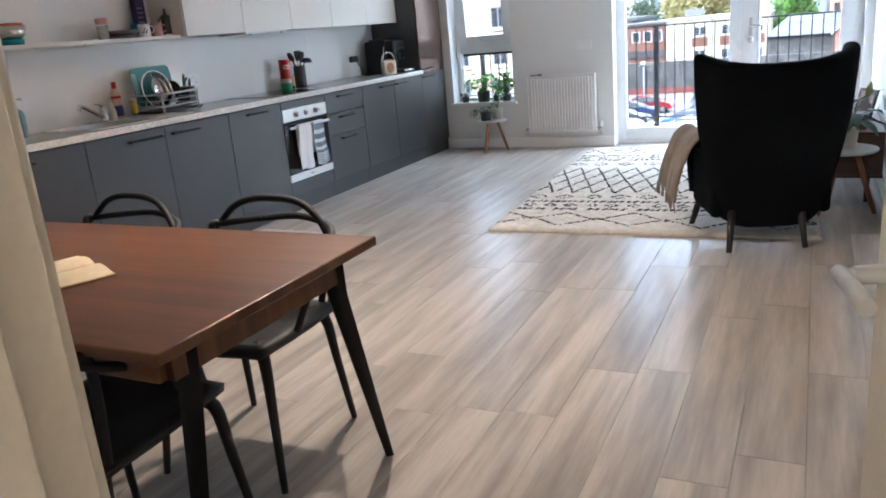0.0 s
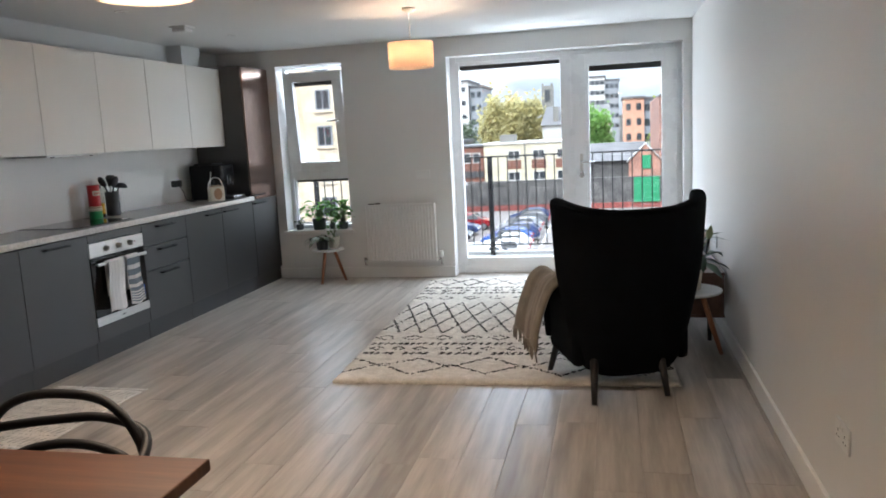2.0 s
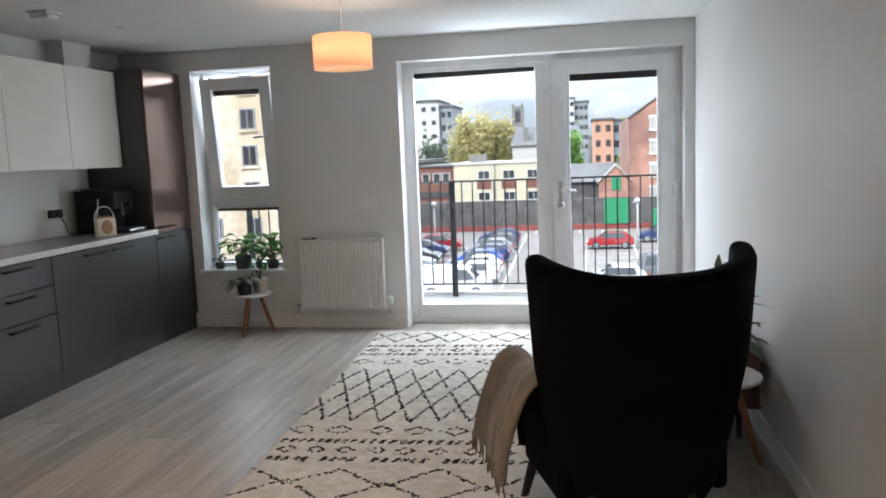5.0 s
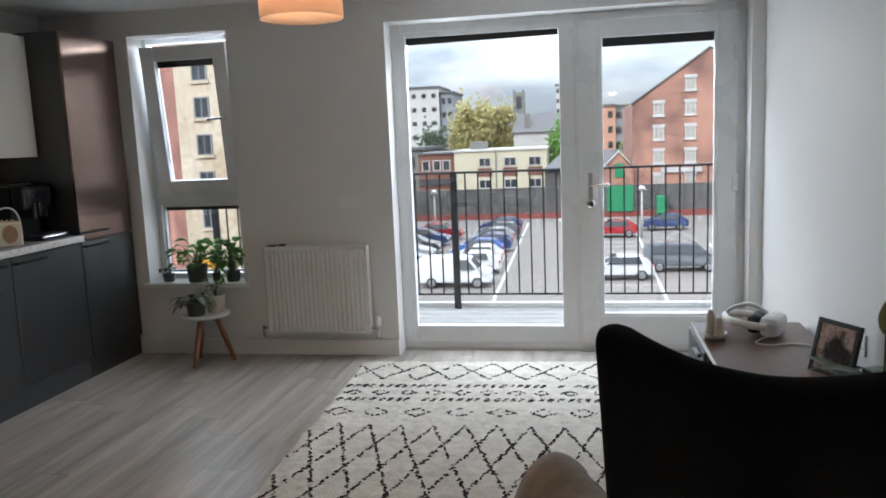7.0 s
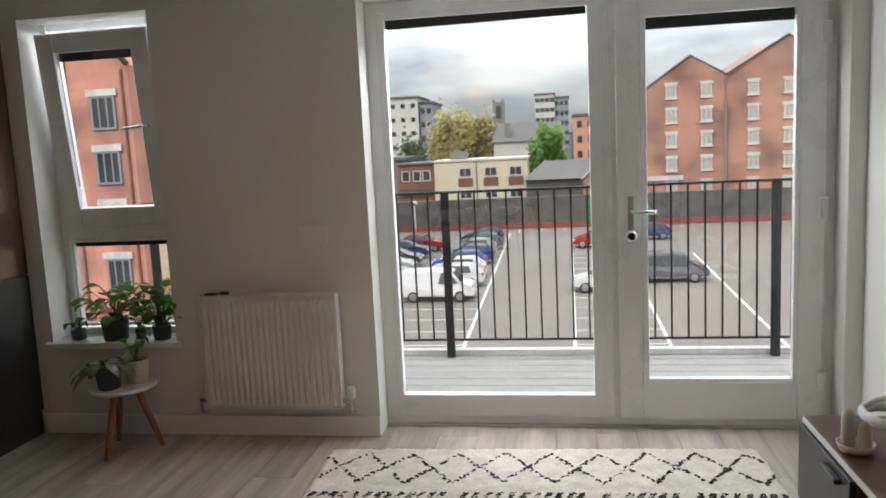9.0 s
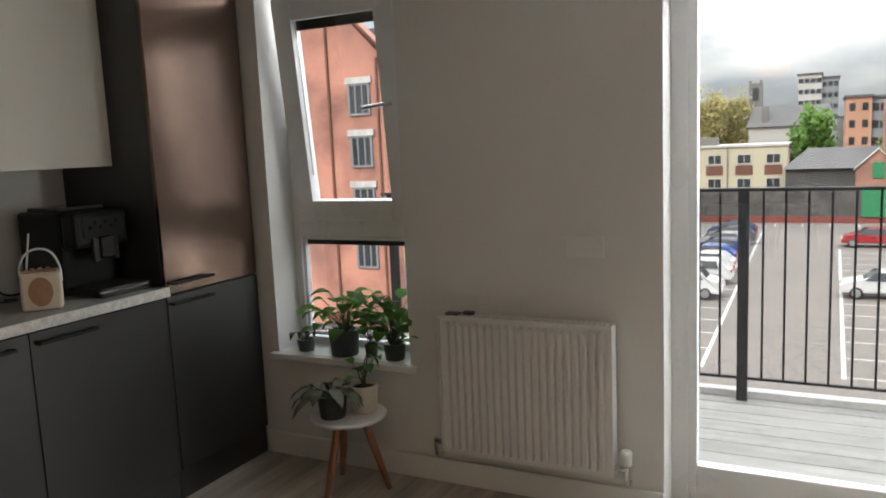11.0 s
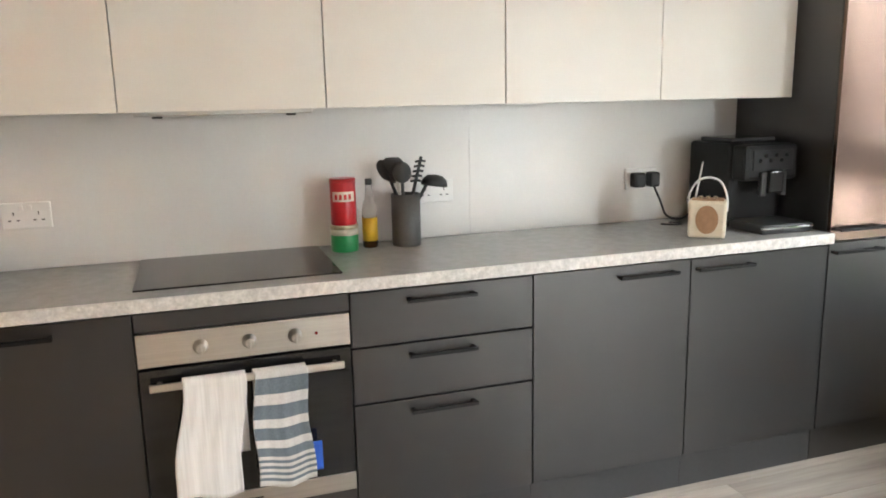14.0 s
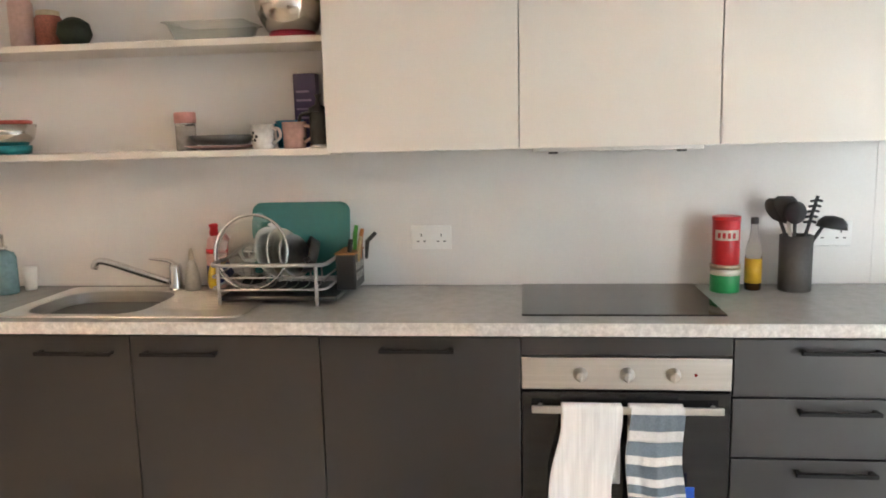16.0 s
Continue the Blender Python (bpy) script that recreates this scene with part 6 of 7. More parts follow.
def rim_fn(u, v):
    a = 2 * math.pi * u
    (ix, iy), (ox, oy) = rounded(a, 0.5), rounded(a, 0.12)
    hx, hy = (outer[1][0] - outer[0][0]) / 2, (outer[2][1] - outer[0][1]) / 2
    p = Vector(((bx0 + bx1) / 2 + ix * (bx1 - bx0) / 2, (by0 + by1) / 2 + iy * (by1 - by0) / 2, 0))
    q = Vector(((outer[0][0] + outer[1][0]) / 2 + ox * hx, (outer[0][1] + outer[2][1]) / 2 + oy * hy, 0))
    r = p.lerp(q, min(1.0, v * 1.05))
    r.z = z - 0.004 * max(0.0, 1 - v * 6) - (0.005 if v > 0.96 else 0.0)
    return r


sheet(bm, rim_fn, 96, 20)
part("rim", bm, M_STEEL, sk)


def bowl_fn(u, v):
    px, py = rounded(2 * math.pi * u, 0.5)
    r = 1 - 0.16 * v ** 2 if v < 0.8 else (1 - 0.1024) * (1 - (v - 0.8) / 0.2 * 0.98)
    depth = 0.004 + 0.15 * math.sin(min(1, v / 0.8) * math.pi / 2) ** 0.8
    return Vector(((bx0 + bx1) / 2 + px * r * (bx1 - bx0) / 2, (by0 + by1) / 2 + py * r * (by1 - by0) / 2, z - depth))


part("bowl", sheet(B(), bowl_fn, 64, 20), M_STEEL, sk, "deep steel bowl")
for k in range(7):
    part("drainer_rib", bx(0.20 + 0.042 * k, 0.212 + 0.042 * k, -1.16, -0.90, z - 0.001, z + 0.0015, 0.0008), M_STEEL, sk)
tp = thing("tap", "chrome mixer tap with a long swivel spout", "tap", (0.155, -1.25, T0))
part("body", lathe(B(), [(0.028, z), (0.026, z + 0.01), (0.023, z + 0.02), (0.023, z + 0.085), (0.019, z + 0.095)], (0.155, -1.25, 0), 20), M_CHROME, tp)
part("spout", tube(B(), arc([(0.165, -1.27, z + 0.03), (0.20, -1.36, z + 0.07), (0.235, -1.46, z + 0.115), (0.245, -1.495, z + 0.118), (0.248, -1.505, z + 0.095)], 5), [0.013] * 21, 10), M_CHROME, tp)
part("lever", tube(B(), arc([(0.155, -1.25, z + 0.09), (0.162, -1.275, z + 0.108), (0.18, -1.335, z + 0.118)], 4), [0.014, 0.014, 0.013, 0.012, 0.011, 0.010, 0.009, 0.008, 0.007], 10, flat=0.6), M_CHROME, tp)

# bottles round the sink
x, y = 0.16, -1.185
b = thing("soap_bottle", "clear plastic soap bottle with a thin nozzle", "bottle", (x, y, T0))
part("bottle", lathe(B(), [(0.026, T0 + 0.004), (0.029, T0 + 0.008), (0.027, T0 + 0.06), (0.016, T0 + 0.10), (0.010, T0 + 0.115)], (x, y, 0), 18), mat("cloudy_plastic", (0.55, 0.54, 0.50), 0.3), b)
part("nozzle", lathe(B(), [(0.010, T0 + 0.115), (0.008, T0 + 0.14), (0.004, T0 + 0.155)], (x, y, 0), 12), M_PALE, b)
x, y = 0.13, -1.105
b = thing("detergent_bottle", "red-topped dish soap bottle with a blue lower half", "bottle", (x, y, T0))
part("bottle", lathe(B(), [(0.030, T0 + 0.004), (0.033, T0 + 0.01), (0.033, T0 + 0.14), (0.026, T0 + 0.185), (0.013, T0 + 0.20)], (x, y, 0), 18), mat("pale_pink_plastic", (0.62, 0.40, 0.36), 0.3), b)
part("label", lathe(B(), [(0.0336, T0 + 0.02), (0.0336, T0 + 0.09)], (x, y, 0), 18), mat("navy_label", (0.02, 0.04, 0.16), 0.4), b)
part("label_band", lathe(B(), [(0.0337, T0 + 0.135), (0.0325, T0 + 0.152)], (x, y, 0), 18), M_REDTIN, b)
part("cap", lathe(B(), [(0.015, T0 + 0.198), (0.017, T0 + 0.205), (0.014, T0 + 0.225), (0.018, T0 + 0.236), (0.010, T0 + 0.242)], (x, y, 0), 14), M_REDTIN, b)
x, y = 0.20, -1.88
b = thing("soap_dispenser", "pale blue soap dispenser with a chrome pump", "dispenser", (x, y, T0))
part("bottle", lathe(B(), [(0.038, T0), (0.041, T0 + 0.005), (0.041, T0 + 0.13), (0.034, T0 + 0.15), (0.015, T0 + 0.158)], (x, y, 0), 22), mat("pale_blue_glass", (0.20, 0.34, 0.38), 0.2), b)
bm = lathe(B(), [(0.014, T0 + 0.156), (0.014, T0 + 0.175), (0.006, T0 + 0.178), (0.006, T0 + 0.215)], (x, y, 0), 12)
tube(bm, [(x, y, T0 + 0.215), (x + 0.05, y + 0.012, T0 + 0.212)], 0.006, 8)
part("pump", bm, M_CHROME, b)
x, y = 0.13, -1.835
solid("beaker", lathe(B(), [(0.02, T0), (0.026, T0 + 0.085), (0.024, T0 + 0.085), (0.018, T0 + 0.004)], (x, y, 0), 18), M_WHITE, "small white beaker beside the dispenser", "cup")
solid("dish_brush", tube(B(), arc([(0.24, -1.07, T0 + 0.03), (0.245, -1.07, T0 + 0.07), (0.235, -1.07, T0 + 0.10), (0.21, -1.07, T0 + 0.11)], 4), [0.016, 0.02, 0.02, 0.019, 0.018, 0.017, 0.016, 0.015, 0.014, 0.013, 0.012, 0.011, 0.010], 10), mat("yellow_plastic", (0.60, 0.42, 0.02), 0.4), "yellow dish brush handle by the rack", "brush")

# dish rack
rk = thing("dish_rack", "silver wire dish rack over a black tray", "dish rack", (0.27, -0.79, T0))
RKX0, RKX1, RKY0, RKY1 = 0.13, 0.41, -1.012, -0.625
part("tray", bx(RKX0 - 0.01, RKX1 - 0.02, RKY0 + 0.02, RKY1 + 0.03, T0 + 0.012, T0 + 0.028, 0.005), M_BLACK, rk, "black drip tray")
M_ALU = mat("satin_aluminium", (0.62, 0.62, 0.61), 0.3, metal=0.9)
for zz, rr in ((T0 + 0.055, 0.004), (T0 + 0.095, 0.003), (T0 + 0.135, 0.0065)):
    pts = []
    for (cx, cy), (dx, dy) in (((RKX0, RKY0), (1, 1)), ((RKX1, RKY0), (-1, 1)), ((RKX1, RKY1), (-1, -1)), ((RKX0, RKY1), (1, -1))):
        r0 = 0.03
        first, second = ((cx, cy + dy * r0), (cx + dx * r0, cy)) if (cx == RKX0) == (cy == RKY0) else ((cx + dx * r0, cy), (cx, cy + dy * r0))
        pts += [(*first, zz), ((first[0] + second[0]) / 2 - dx * r0 * 0.2 + 0, (first[1] + second[1]) / 2 - dy * r0 * 0.2, zz), (*second, zz)]
    part("rail", tube(B(), pts, rr, 8, closed=True), M_ALU, rk)
for cx, cy in ((RKX0 + 0.002, RKY0 + 0.035), (RKX1, RKY0 + 0.03), (RKX1, RKY1 - 0.03), (RKX0 + 0.002, RKY1 - 0.035)):
    part("foot", tube(B(), [(cx, cy, T0), (cx, cy, T0 + 0.135)], 0.0065, 8), M_ALU, rk)
for k in range(8):
    yy = RKY0 + 0.05 + k * 0.04
    part("wire", tube(B(), arc([(RKX0, yy, T0 + 0.055), (0.22, yy, T0 + 0.045), (0.24, yy, T0 + 0.10), (0.26, yy, T0 + 0.045), (RKX1, yy, T0 + 0.055)], 4), 0.002, 6), M_ALU, rk)
cd = thing("cutlery_caddy", "black slotted cutlery basket with a wooden edge", "cutlery basket", (0.22, -0.57, T0 + 0.03))
part("basket", bx(0.16, 0.30, RKY1 + 0.008, RKY1 + 0.075, T0 + 0.03, T0 + 0.15, 0.006), M_BLACK, cd)
part("edge", bx(0.158, 0.302, RKY1 + 0.006, RKY1 + 0.078, T0 + 0.15, T0 + 0.156, 0.002), mat("orange_wood_edge", (0.42, 0.20, 0.06), 0.5), cd)
for k in range(5):
    for j in range(2):
        part("slot", bx(0.18 + 0.023 * k, 0.19 + 0.023 * k, RKY1 + 0.0745, RKY1 + 0.0755, T0 + 0.06 + 0.035 * j, T0 + 0.085 + 0.035 * j), M_ALU, cd)
for nm, lb, col, yy, xx, h in (("knife", "green handled knife standing in the basket", (0.10, 0.42, 0.05), -0.57, 0.22, 0.24), ("spoon", "pale wooden spoon standing in the basket", (0.50, 0.36, 0.18), -0.55, 0.25, 0.205), ("peeler", "dark peeler standing in the basket", (0.03, 0.03, 0.03), -0.578, 0.275, 0.20), ("brush", "black bottle brush leaning in the basket", (0.02, 0.02, 0.02), -0.535, 0.19, 0.21), ("knife", "orange handled knife standing in the basket", (0.55, 0.17, 0.03), -0.555, 0.20, 0.225)):
    solid(nm, tube(B(), [(xx, yy, T0 + 0.12), (xx, yy + 0.006, T0 + h - 0.03), (xx, yy + 0.012 * (3 if nm == "brush" else 1), T0 + h)], [0.006, 0.008, 0.007], 8), mat("plastic_" + nm, col, 0.4), lb, nm, "cutlery in the basket")
M_TEAL = mat("teal_plastic_board", (0.012, 0.15, 0.15), 0.4, var=0.04)
M_TEALL = mat("pale_teal_edge", (0.16, 0.33, 0.33), 0.4, var=0.04)
BT = Matrix.Translation((0.165, 0, T0 + 0.055)) @ Matrix.Rotation(radians(-9), 4, "Y") @ Matrix.Translation((0, 0, 0))
bd = thing("chopping_board", "teal plastic chopping board standing in the rack", "chopping board", (0.16, -0.78, T0 + 0.06))


def rounded_slab(t, y0, y1, z0, z1, r, seg=8):
    """A thin upright slab with rounded corners."""
    bm = B()
    loop = []
    for cy, cz, a0 in ((y1 - r, z1 - r, 0), (y0 + r, z1 - r, 90), (y0 + r, z0 + r, 180), (y1 - r, z0 + r, 270)):
        for k in range(seg + 1):
            a = radians(a0 + 90 * k / seg)
            loop.append((cy + r * math.cos(a), cz + r * math.sin(a)))
    f = [bm.verts.new((t, y, z)) for y, z in loop]
    g = [bm.verts.new((-t, y, z)) for y, z in loop]
    bm.faces.new(f)
    bm.faces.new(g[::-1])
    for k in range(len(loop)):
        j = (k + 1) % len(loop)
        bm.faces.new((f[j], f[k], g[k], g[j]))
    return bm


part("board", placed(rounded_slab(0.004, -0.955, -0.600, 0.0, 0.262, 0.035), BT), M_TEAL, bd)
part("grip", placed(rounded_slab(0.0048, -0.9555, -0.915, 0.036, 0.226, 0.012, 4), BT), M_TEALL, bd, "pale teal edge grip")
LM = Matrix.Translation((0.305, -0.905, T0 + 0.163)) @ Matrix.Scale(1.1, 4) @ Matrix.Rotation(radians(78), 4, "Y")
ld = thing("pan_lid", "clear glass pan lid with steel rim in the rack", "lid", (0.25, -0.9, T0 + 0.1))
g_ = part("glass", lathe(B(), [(0.112, 0), (0.10, 0.006), (0.06, 0.016), (0.02, 0.021), (0.016, 0.024), (0.058, 0.019), (0.10, 0.009)], (0, 0, 0), 36, LM.to_3x3().to_4x4()), glass_mat("clear_lid_glass", (0.93, 0.94, 0.93), 0.0, 1.12), ld)
for ob in (g_,):
    ob.data.transform(Matrix.Translation(LM.translation))
ring_ = B()
tube(ring_, [LM @ Vector((0.115 * math.cos(2 * math.pi * k / 40), 0.115 * math.sin(2 * math.pi * k / 40), 0)) for k in range(40)], 0.005, 8, closed=True)
part("rim", ring_, M_CHROME, ld)
for k, (rr, yy, mt, nm, lb) in enumerate(((0.09, -0.86, M_WHITE, "plate", "white plate standing in the rack"), (0.085, -0.82, M_PALE, "plate", "cream plate standing in the rack"), (0.075, -0.78, M_ALU, "sieve", "steel sieve standing in the rack"))):
    P = Matrix.Translation((0.24 + 0.01 * k, yy, T0 + 0.065 + rr)) @ Matrix.Rotation(radians(-74), 4, "X") @ Matrix.Rotation(radians(25), 4, "Y")
    solid(nm, placed(lathe(B(), [(rr * 0.5, 0), (rr * 0.7, 0.003), (rr, 0.018), (rr * 0.97, 0.02), (rr * 0.68, 0.006), (rr * 0.5, 0.004)], (0, 0, 0), 30), P), mt, lb, nm)
b = thing("frying_pan", "small black pan drying in the rack", "pan", (0.26, -0.68, T0 + 0.1))
PM = Matrix.Translation((0.24, -0.70, T0 + 0.135)) @ Matrix.Rotation(radians(70), 4, "X") @ Matrix.Rotation(radians(20), 4, "Y")
part("pan", placed(lathe(B(), [(0.05, 0), (0.055, 0.003), (0.065, 0.035), (0.063, 0.036), (0.052, 0.006)], (0, 0, 0), 26), PM), M_BLACK, b)
part("handle", placed(tube(B(), [(0.06, 0, 0.03), (0.15, 0.02, 0.05)], [0.009, 0.008], 8), PM), M_BLACK, b)

# ---- shelf things ----
S1, S2 = 1.418, 1.778
M_SHINY = mat("polished_steel", (0.66, 0.64, 0.60), 0.16, metal=1.0, var=0.03)
x, y = 0.19, -0.755
mb = thing("mixing_bowl", "large steel mixing bowl with a red base", "bowl", (x, y, S2))
part("bowl", lathe(B(), [(0.06, S2 + 0.014), (0.085, S2 + 0.03), (0.115, S2 + 0.08), (0.128, S2 + 0.17), (0.125, S2 + 0.17), (0.11, S2 + 0.085)], (x, y, 0), 36), M_SHINY, mb)
part("base", lathe(B(), [(0.07, S2), (0.075, S2 + 0.004), (0.078, S2 + 0.02), (0.06, S2 + 0.022)], (x, y, 0), 30), mat("red_silicone", (0.5, 0.03, 0.06), 0.4), mb)
x, y = 0.19, -1.03
gd = thing("baking_dish", "clear glass rectangular baking dish", "dish", (x, y, S2))
bm = B()
vs = {}
for k, (w, l, zz) in enumerate(((0.075, 0.105, S2 + 0.001), (0.09, 0.125, S2 + 0.055), (0.10, 0.14, S2 + 0.058), (0.10, 0.14, S2 + 0.062), (0.086, 0.121, S2 + 0.06), (0.071, 0.101, S2 + 0.006))):
    vs[k] = [bm.verts.new((x + a * w, y + c * l, zz)) for a, c in ((-1, -1), (1, -1), (1, 1), (-1, 1))]
for k in range(5):
    for i in range(4):
        bm.faces.new((vs[k][i], vs[k][(i + 1) % 4], vs[k + 1][(i + 1) % 4], vs[k + 1][i]))
bm.faces.new(vs[0][::-1])
bm.faces.new(vs[5])
M_THINGL = bpy.data.materials.new("thin_clear_glass")
M_THINGL.use_nodes = True
_n, _l = M_THINGL.node_tree.nodes, M_THINGL.node_tree.links
_t, _m = _n.new("ShaderNodeBsdfTransparent"), _n.new("ShaderNodeMixShader")
_t.inputs["Color"].default_value = (0.93, 0.95, 0.94, 1)
_n["Principled BSDF"].inputs["Base Color"].default_value, _n["Principled BSDF"].inputs["Roughness"].default_value = (0.55, 0.57, 0.56, 1), 0.05
_m.inputs["Fac"].default_value = 0.22
_l.new(_t.outputs[0], _m.inputs[1])
_l.new(_n["Principled BSDF"].outputs[0], _m.inputs[2])
_l.new(_m.outputs[0], _n["Material Output"].inputs["Surface"])
part("dish", bm, M_THINGL, gd)
x, y = 0.20, -1.525
bm = B()
lathe(bm, [(0.012, S2), (0.042, S2 + 0.012), (0.058, S2 + 0.045), (0.05, S2 + 0.082), (0.022, S2 + 0.10), (0.004, S2 + 0.104)], (x, y, 0), 20)
solid("avocado", bm, mat("dark_avocado_skin", (0.02, 0.03, 0.012), 0.6, var=0.3, fine=120, bump=0.6), "dark green whole avocado on the shelf", "fruit")
M_SPICE = mat("red_brown_contents", (0.28, 0.10, 0.07), 0.7, var=0.25, fine=150, bump=0.3)
for x, y, h, r, lab in ((0.18, -1.63, 0.105, 0.044, "glass jar of red-brown spice with gold lid"), (0.18, -1.73, 0.16, 0.04, "tall glass jar of pale pink contents")):
    j = thing("storage_jar", lab, "jar", (x, y, S2))
    part("jar", lathe(B(), [(r - 0.002, S2), (r, S2 + 0.004), (r, S2 + h), (r * 0.8, S2 + h + 0.012)], (x, y, 0), 24), M_SPICE if h < 0.12 else mat("pale_pink_contents", (0.5, 0.36, 0.32), 0.4, var=0.1), j)
    part("lid", lathe(B(), [(r * 0.86, S2 + h + 0.006), (r * 0.88, S2 + h + 0.024), (r * 0.6, S2 + h + 0.028)], (x, y, 0), 24), M_GOLD, j)
x, y = 0.19, -1.155
j = thing("storage_jar", "glass jar with a pink lid and steel band", "jar", (x, y, S1))
part("jar", lathe(B(), [(0.033, S1), (0.035, S1 + 0.004), (0.035, S1 + 0.085)], (x, y, 0), 24), mat("greyish_glass", (0.42, 0.40, 0.37), 0.12), j)
part("band", lathe(B(), [(0.036, S1 + 0.084), (0.036, S1 + 0.096)], (x, y, 0), 24), M_CHROME, j)
part("lid", lathe(B(), [(0.037, S1 + 0.095), (0.037, S1 + 0.128), (0.034, S1 + 0.132)], (x, y, 0), 24), mat("pink_plastic", (0.62, 0.30, 0.27), 0.4), j)
x, y = 0.20, -1.02
solid("plate", lathe(B(), [(0.07, S1), (0.08, S1 + 0.003), (0.128, S1 + 0.014), (0.125, S1 + 0.016), (0.078, S1 + 0.006)], (x, y, 0), 36), mat("pink_stoneware", (0.45, 0.27, 0.24), 0.35), "pink stoneware plate on the shelf", "plate")
z = S1 + 0.0165
solid("bowl", lathe(B(), [(0.07, z), (0.09, z + 0.004), (0.112, z + 0.034), (0.108, z + 0.035), (0.087, z + 0.009)], (x, y, 0), 36), mat("grey_stoneware", (0.12, 0.115, 0.11), 0.3), "shallow grey bowl resting on a plate", "bowl")


def mug(x, y, h, r, col, turn, label, spots=False):
    m = thing("mug", label, "mug", (x, y, S1), "mugs on the shelf")
    part("cup", lathe(B(), [(r * 0.86, S1), (r * 0.9, S1 + 0.003), (r, S1 + h), (r * 0.92, S1 + h), (r * 0.84, S1 + 0.008)], (x, y, 0), 26), mat("mug_glaze", col, 0.22), m)
    c, s = math.cos(turn), math.sin(turn)
    part("handle", tube(B(), arc([(x + c * r * 0.95, y + s * r * 0.95, S1 + h * 0.85), (x + c * (r + 0.024), y + s * (r + 0.024), S1 + h * 0.78), (x + c * (r + 0.027), y + s * (r + 0.027), S1 + h * 0.45), (x + c * r * 0.92, y + s * r * 0.92, S1 + h * 0.22)], 5), 0.0055, 8), mat("mug_glaze", col, 0.22), m)
    if spots:
        for k in range(5):
            a = -0.9 + 0.16 * k
            part("print", lathe(B(), [(0.006, 0), (0.006, 0.001)], (x + r * 0.965 * math.cos(a), y + r * 0.965 * math.sin(a), S1 + 0.03 + 0.012 * (k % 3)), 8, Matrix.Rotation(a, 4, "Z") @ Matrix.Rotation(radians(90), 4, "Y")), M_BLACK, m)


mug(0.24, -0.862, 0.082, 0.040, (0.72, 0.71, 0.68), 1.3, "white mug with small black print", True)
mug(0.24, -0.752, 0.088, 0.041, (0.50, 0.30, 0.26), 1.3, "dusty pink mug on the shelf")
mug(0.13, -0.80, 0.095, 0.05, (0.02, 0.20, 0.33), -1.0, "blue mug standing behind others")
solid("tea_box", bx(0.07, 0.12, -0.785, -0.705, S1 + 0.0, S1 + 0.255, 0.002), mat("purple_card", (0.035, 0.02, 0.10), 0.4, var=0.08), "dark purple carton standing on the shelf", "box")
bm = B()
for k in range(4):
    box(bm, 0.1205, 0.1212, -0.775, -0.73 + 0.008 * (k % 2), S1 + 0.19 - 0.03 * k, S1 + 0.197 - 0.03 * k)
solid("tea_box_print", bm, mat("pale_violet_print", (0.35, 0.28, 0.5), 0.5), "pale violet bars printed on the carton", "print")
x, y = 0.25, -0.665
fp = thing("french_press", "glass and black french press coffee maker", "coffee press", (x, y, S1))
part("glass", lathe(B(), [(0.028, S1 + 0.006), (0.03, S1 + 0.01), (0.03, S1 + 0.12)], (x, y, 0), 22), mat("dark_coffee_glass", (0.05, 0.045, 0.04), 0.08), fp)
part("base", lathe(B(), [(0.032, S1), (0.032, S1 + 0.012)], (x, y, 0), 22), M_CHROME, fp)
part("lid", lathe(B(), [(0.033, S1 + 0.118), (0.033, S1 + 0.13), (0.01, S1 + 0.142), (0.006, S1 + 0.165), (0.012, S1 + 0.175)], (x, y, 0), 22), M_BLACK, fp)
part("handle", tube(B(), arc([(x, y - 0.03, S1 + 0.115), (x, y - 0.062, S1 + 0.105), (x, y - 0.062, S1 + 0.04), (x, y - 0.03, S1 + 0.025)], 4), 0.006, 8), M_BLACK, fp)
x, y = 0.20, -1.80
b = thing("mixing_bowl", "small stacked steel bowls with coloured bases", "bowl", (x, y, S1))
part("base", lathe(B(), [(0.05, S1), (0.06, S1 + 0.003), (0.065, S1 + 0.03), (0.05, S1 + 0.032)], (x, y, 0), 26), mat("teal_silicone", (0.01, 0.26, 0.30), 0.4), b)
part("bowl", lathe(B(), [(0.05, S1 + 0.03), (0.075, S1 + 0.055), (0.085, S1 + 0.105), (0.082, S1 + 0.105), (0.07, S1 + 0.06)], (x, y, 0), 30), M_SHINY, b)
part("rim", lathe(B(), [(0.07, S1 + 0.10), (0.074, S1 + 0.118), (0.06, S1 + 0.12)], (x, y, 0), 26), mat("red_silicone", (0.42, 0.05, 0.03), 0.4), b)

# ---- plants ----
M_SOIL = mat("potting_soil", (0.03, 0.022, 0.016), 0.95, var=0.3, fine=120, bump=0.6)
M_LEAFG = leaf_mat("glossy_green_leaf", (0.085, 0.22, 0.035))
M_LEAFD = mat("dark_green_leaf", (0.02, 0.06, 0.018), 0.35, var=0.25, scale=14, fine=60)
M_LEAFV = mat("variegated_grey_leaf", (0.10, 0.12, 0.07), 0.45, var=0.3, scale=20, second=(0.05, 0.045, 0.03))
M_STEM = mat("green_stem", (0.09, 0.14, 0.04), 0.5)
M_POTG = mat("grey_ceramic_pot", (0.07, 0.085, 0.085), 0.4, var=0.08)
M_POTW = mat("cream_ceramic_pot", (0.58, 0.54, 0.46), 0.45, var=0.05)
M_POTD = mat("dark_grey_pot", (0.04, 0.042, 0.042), 0.45, var=0.08)


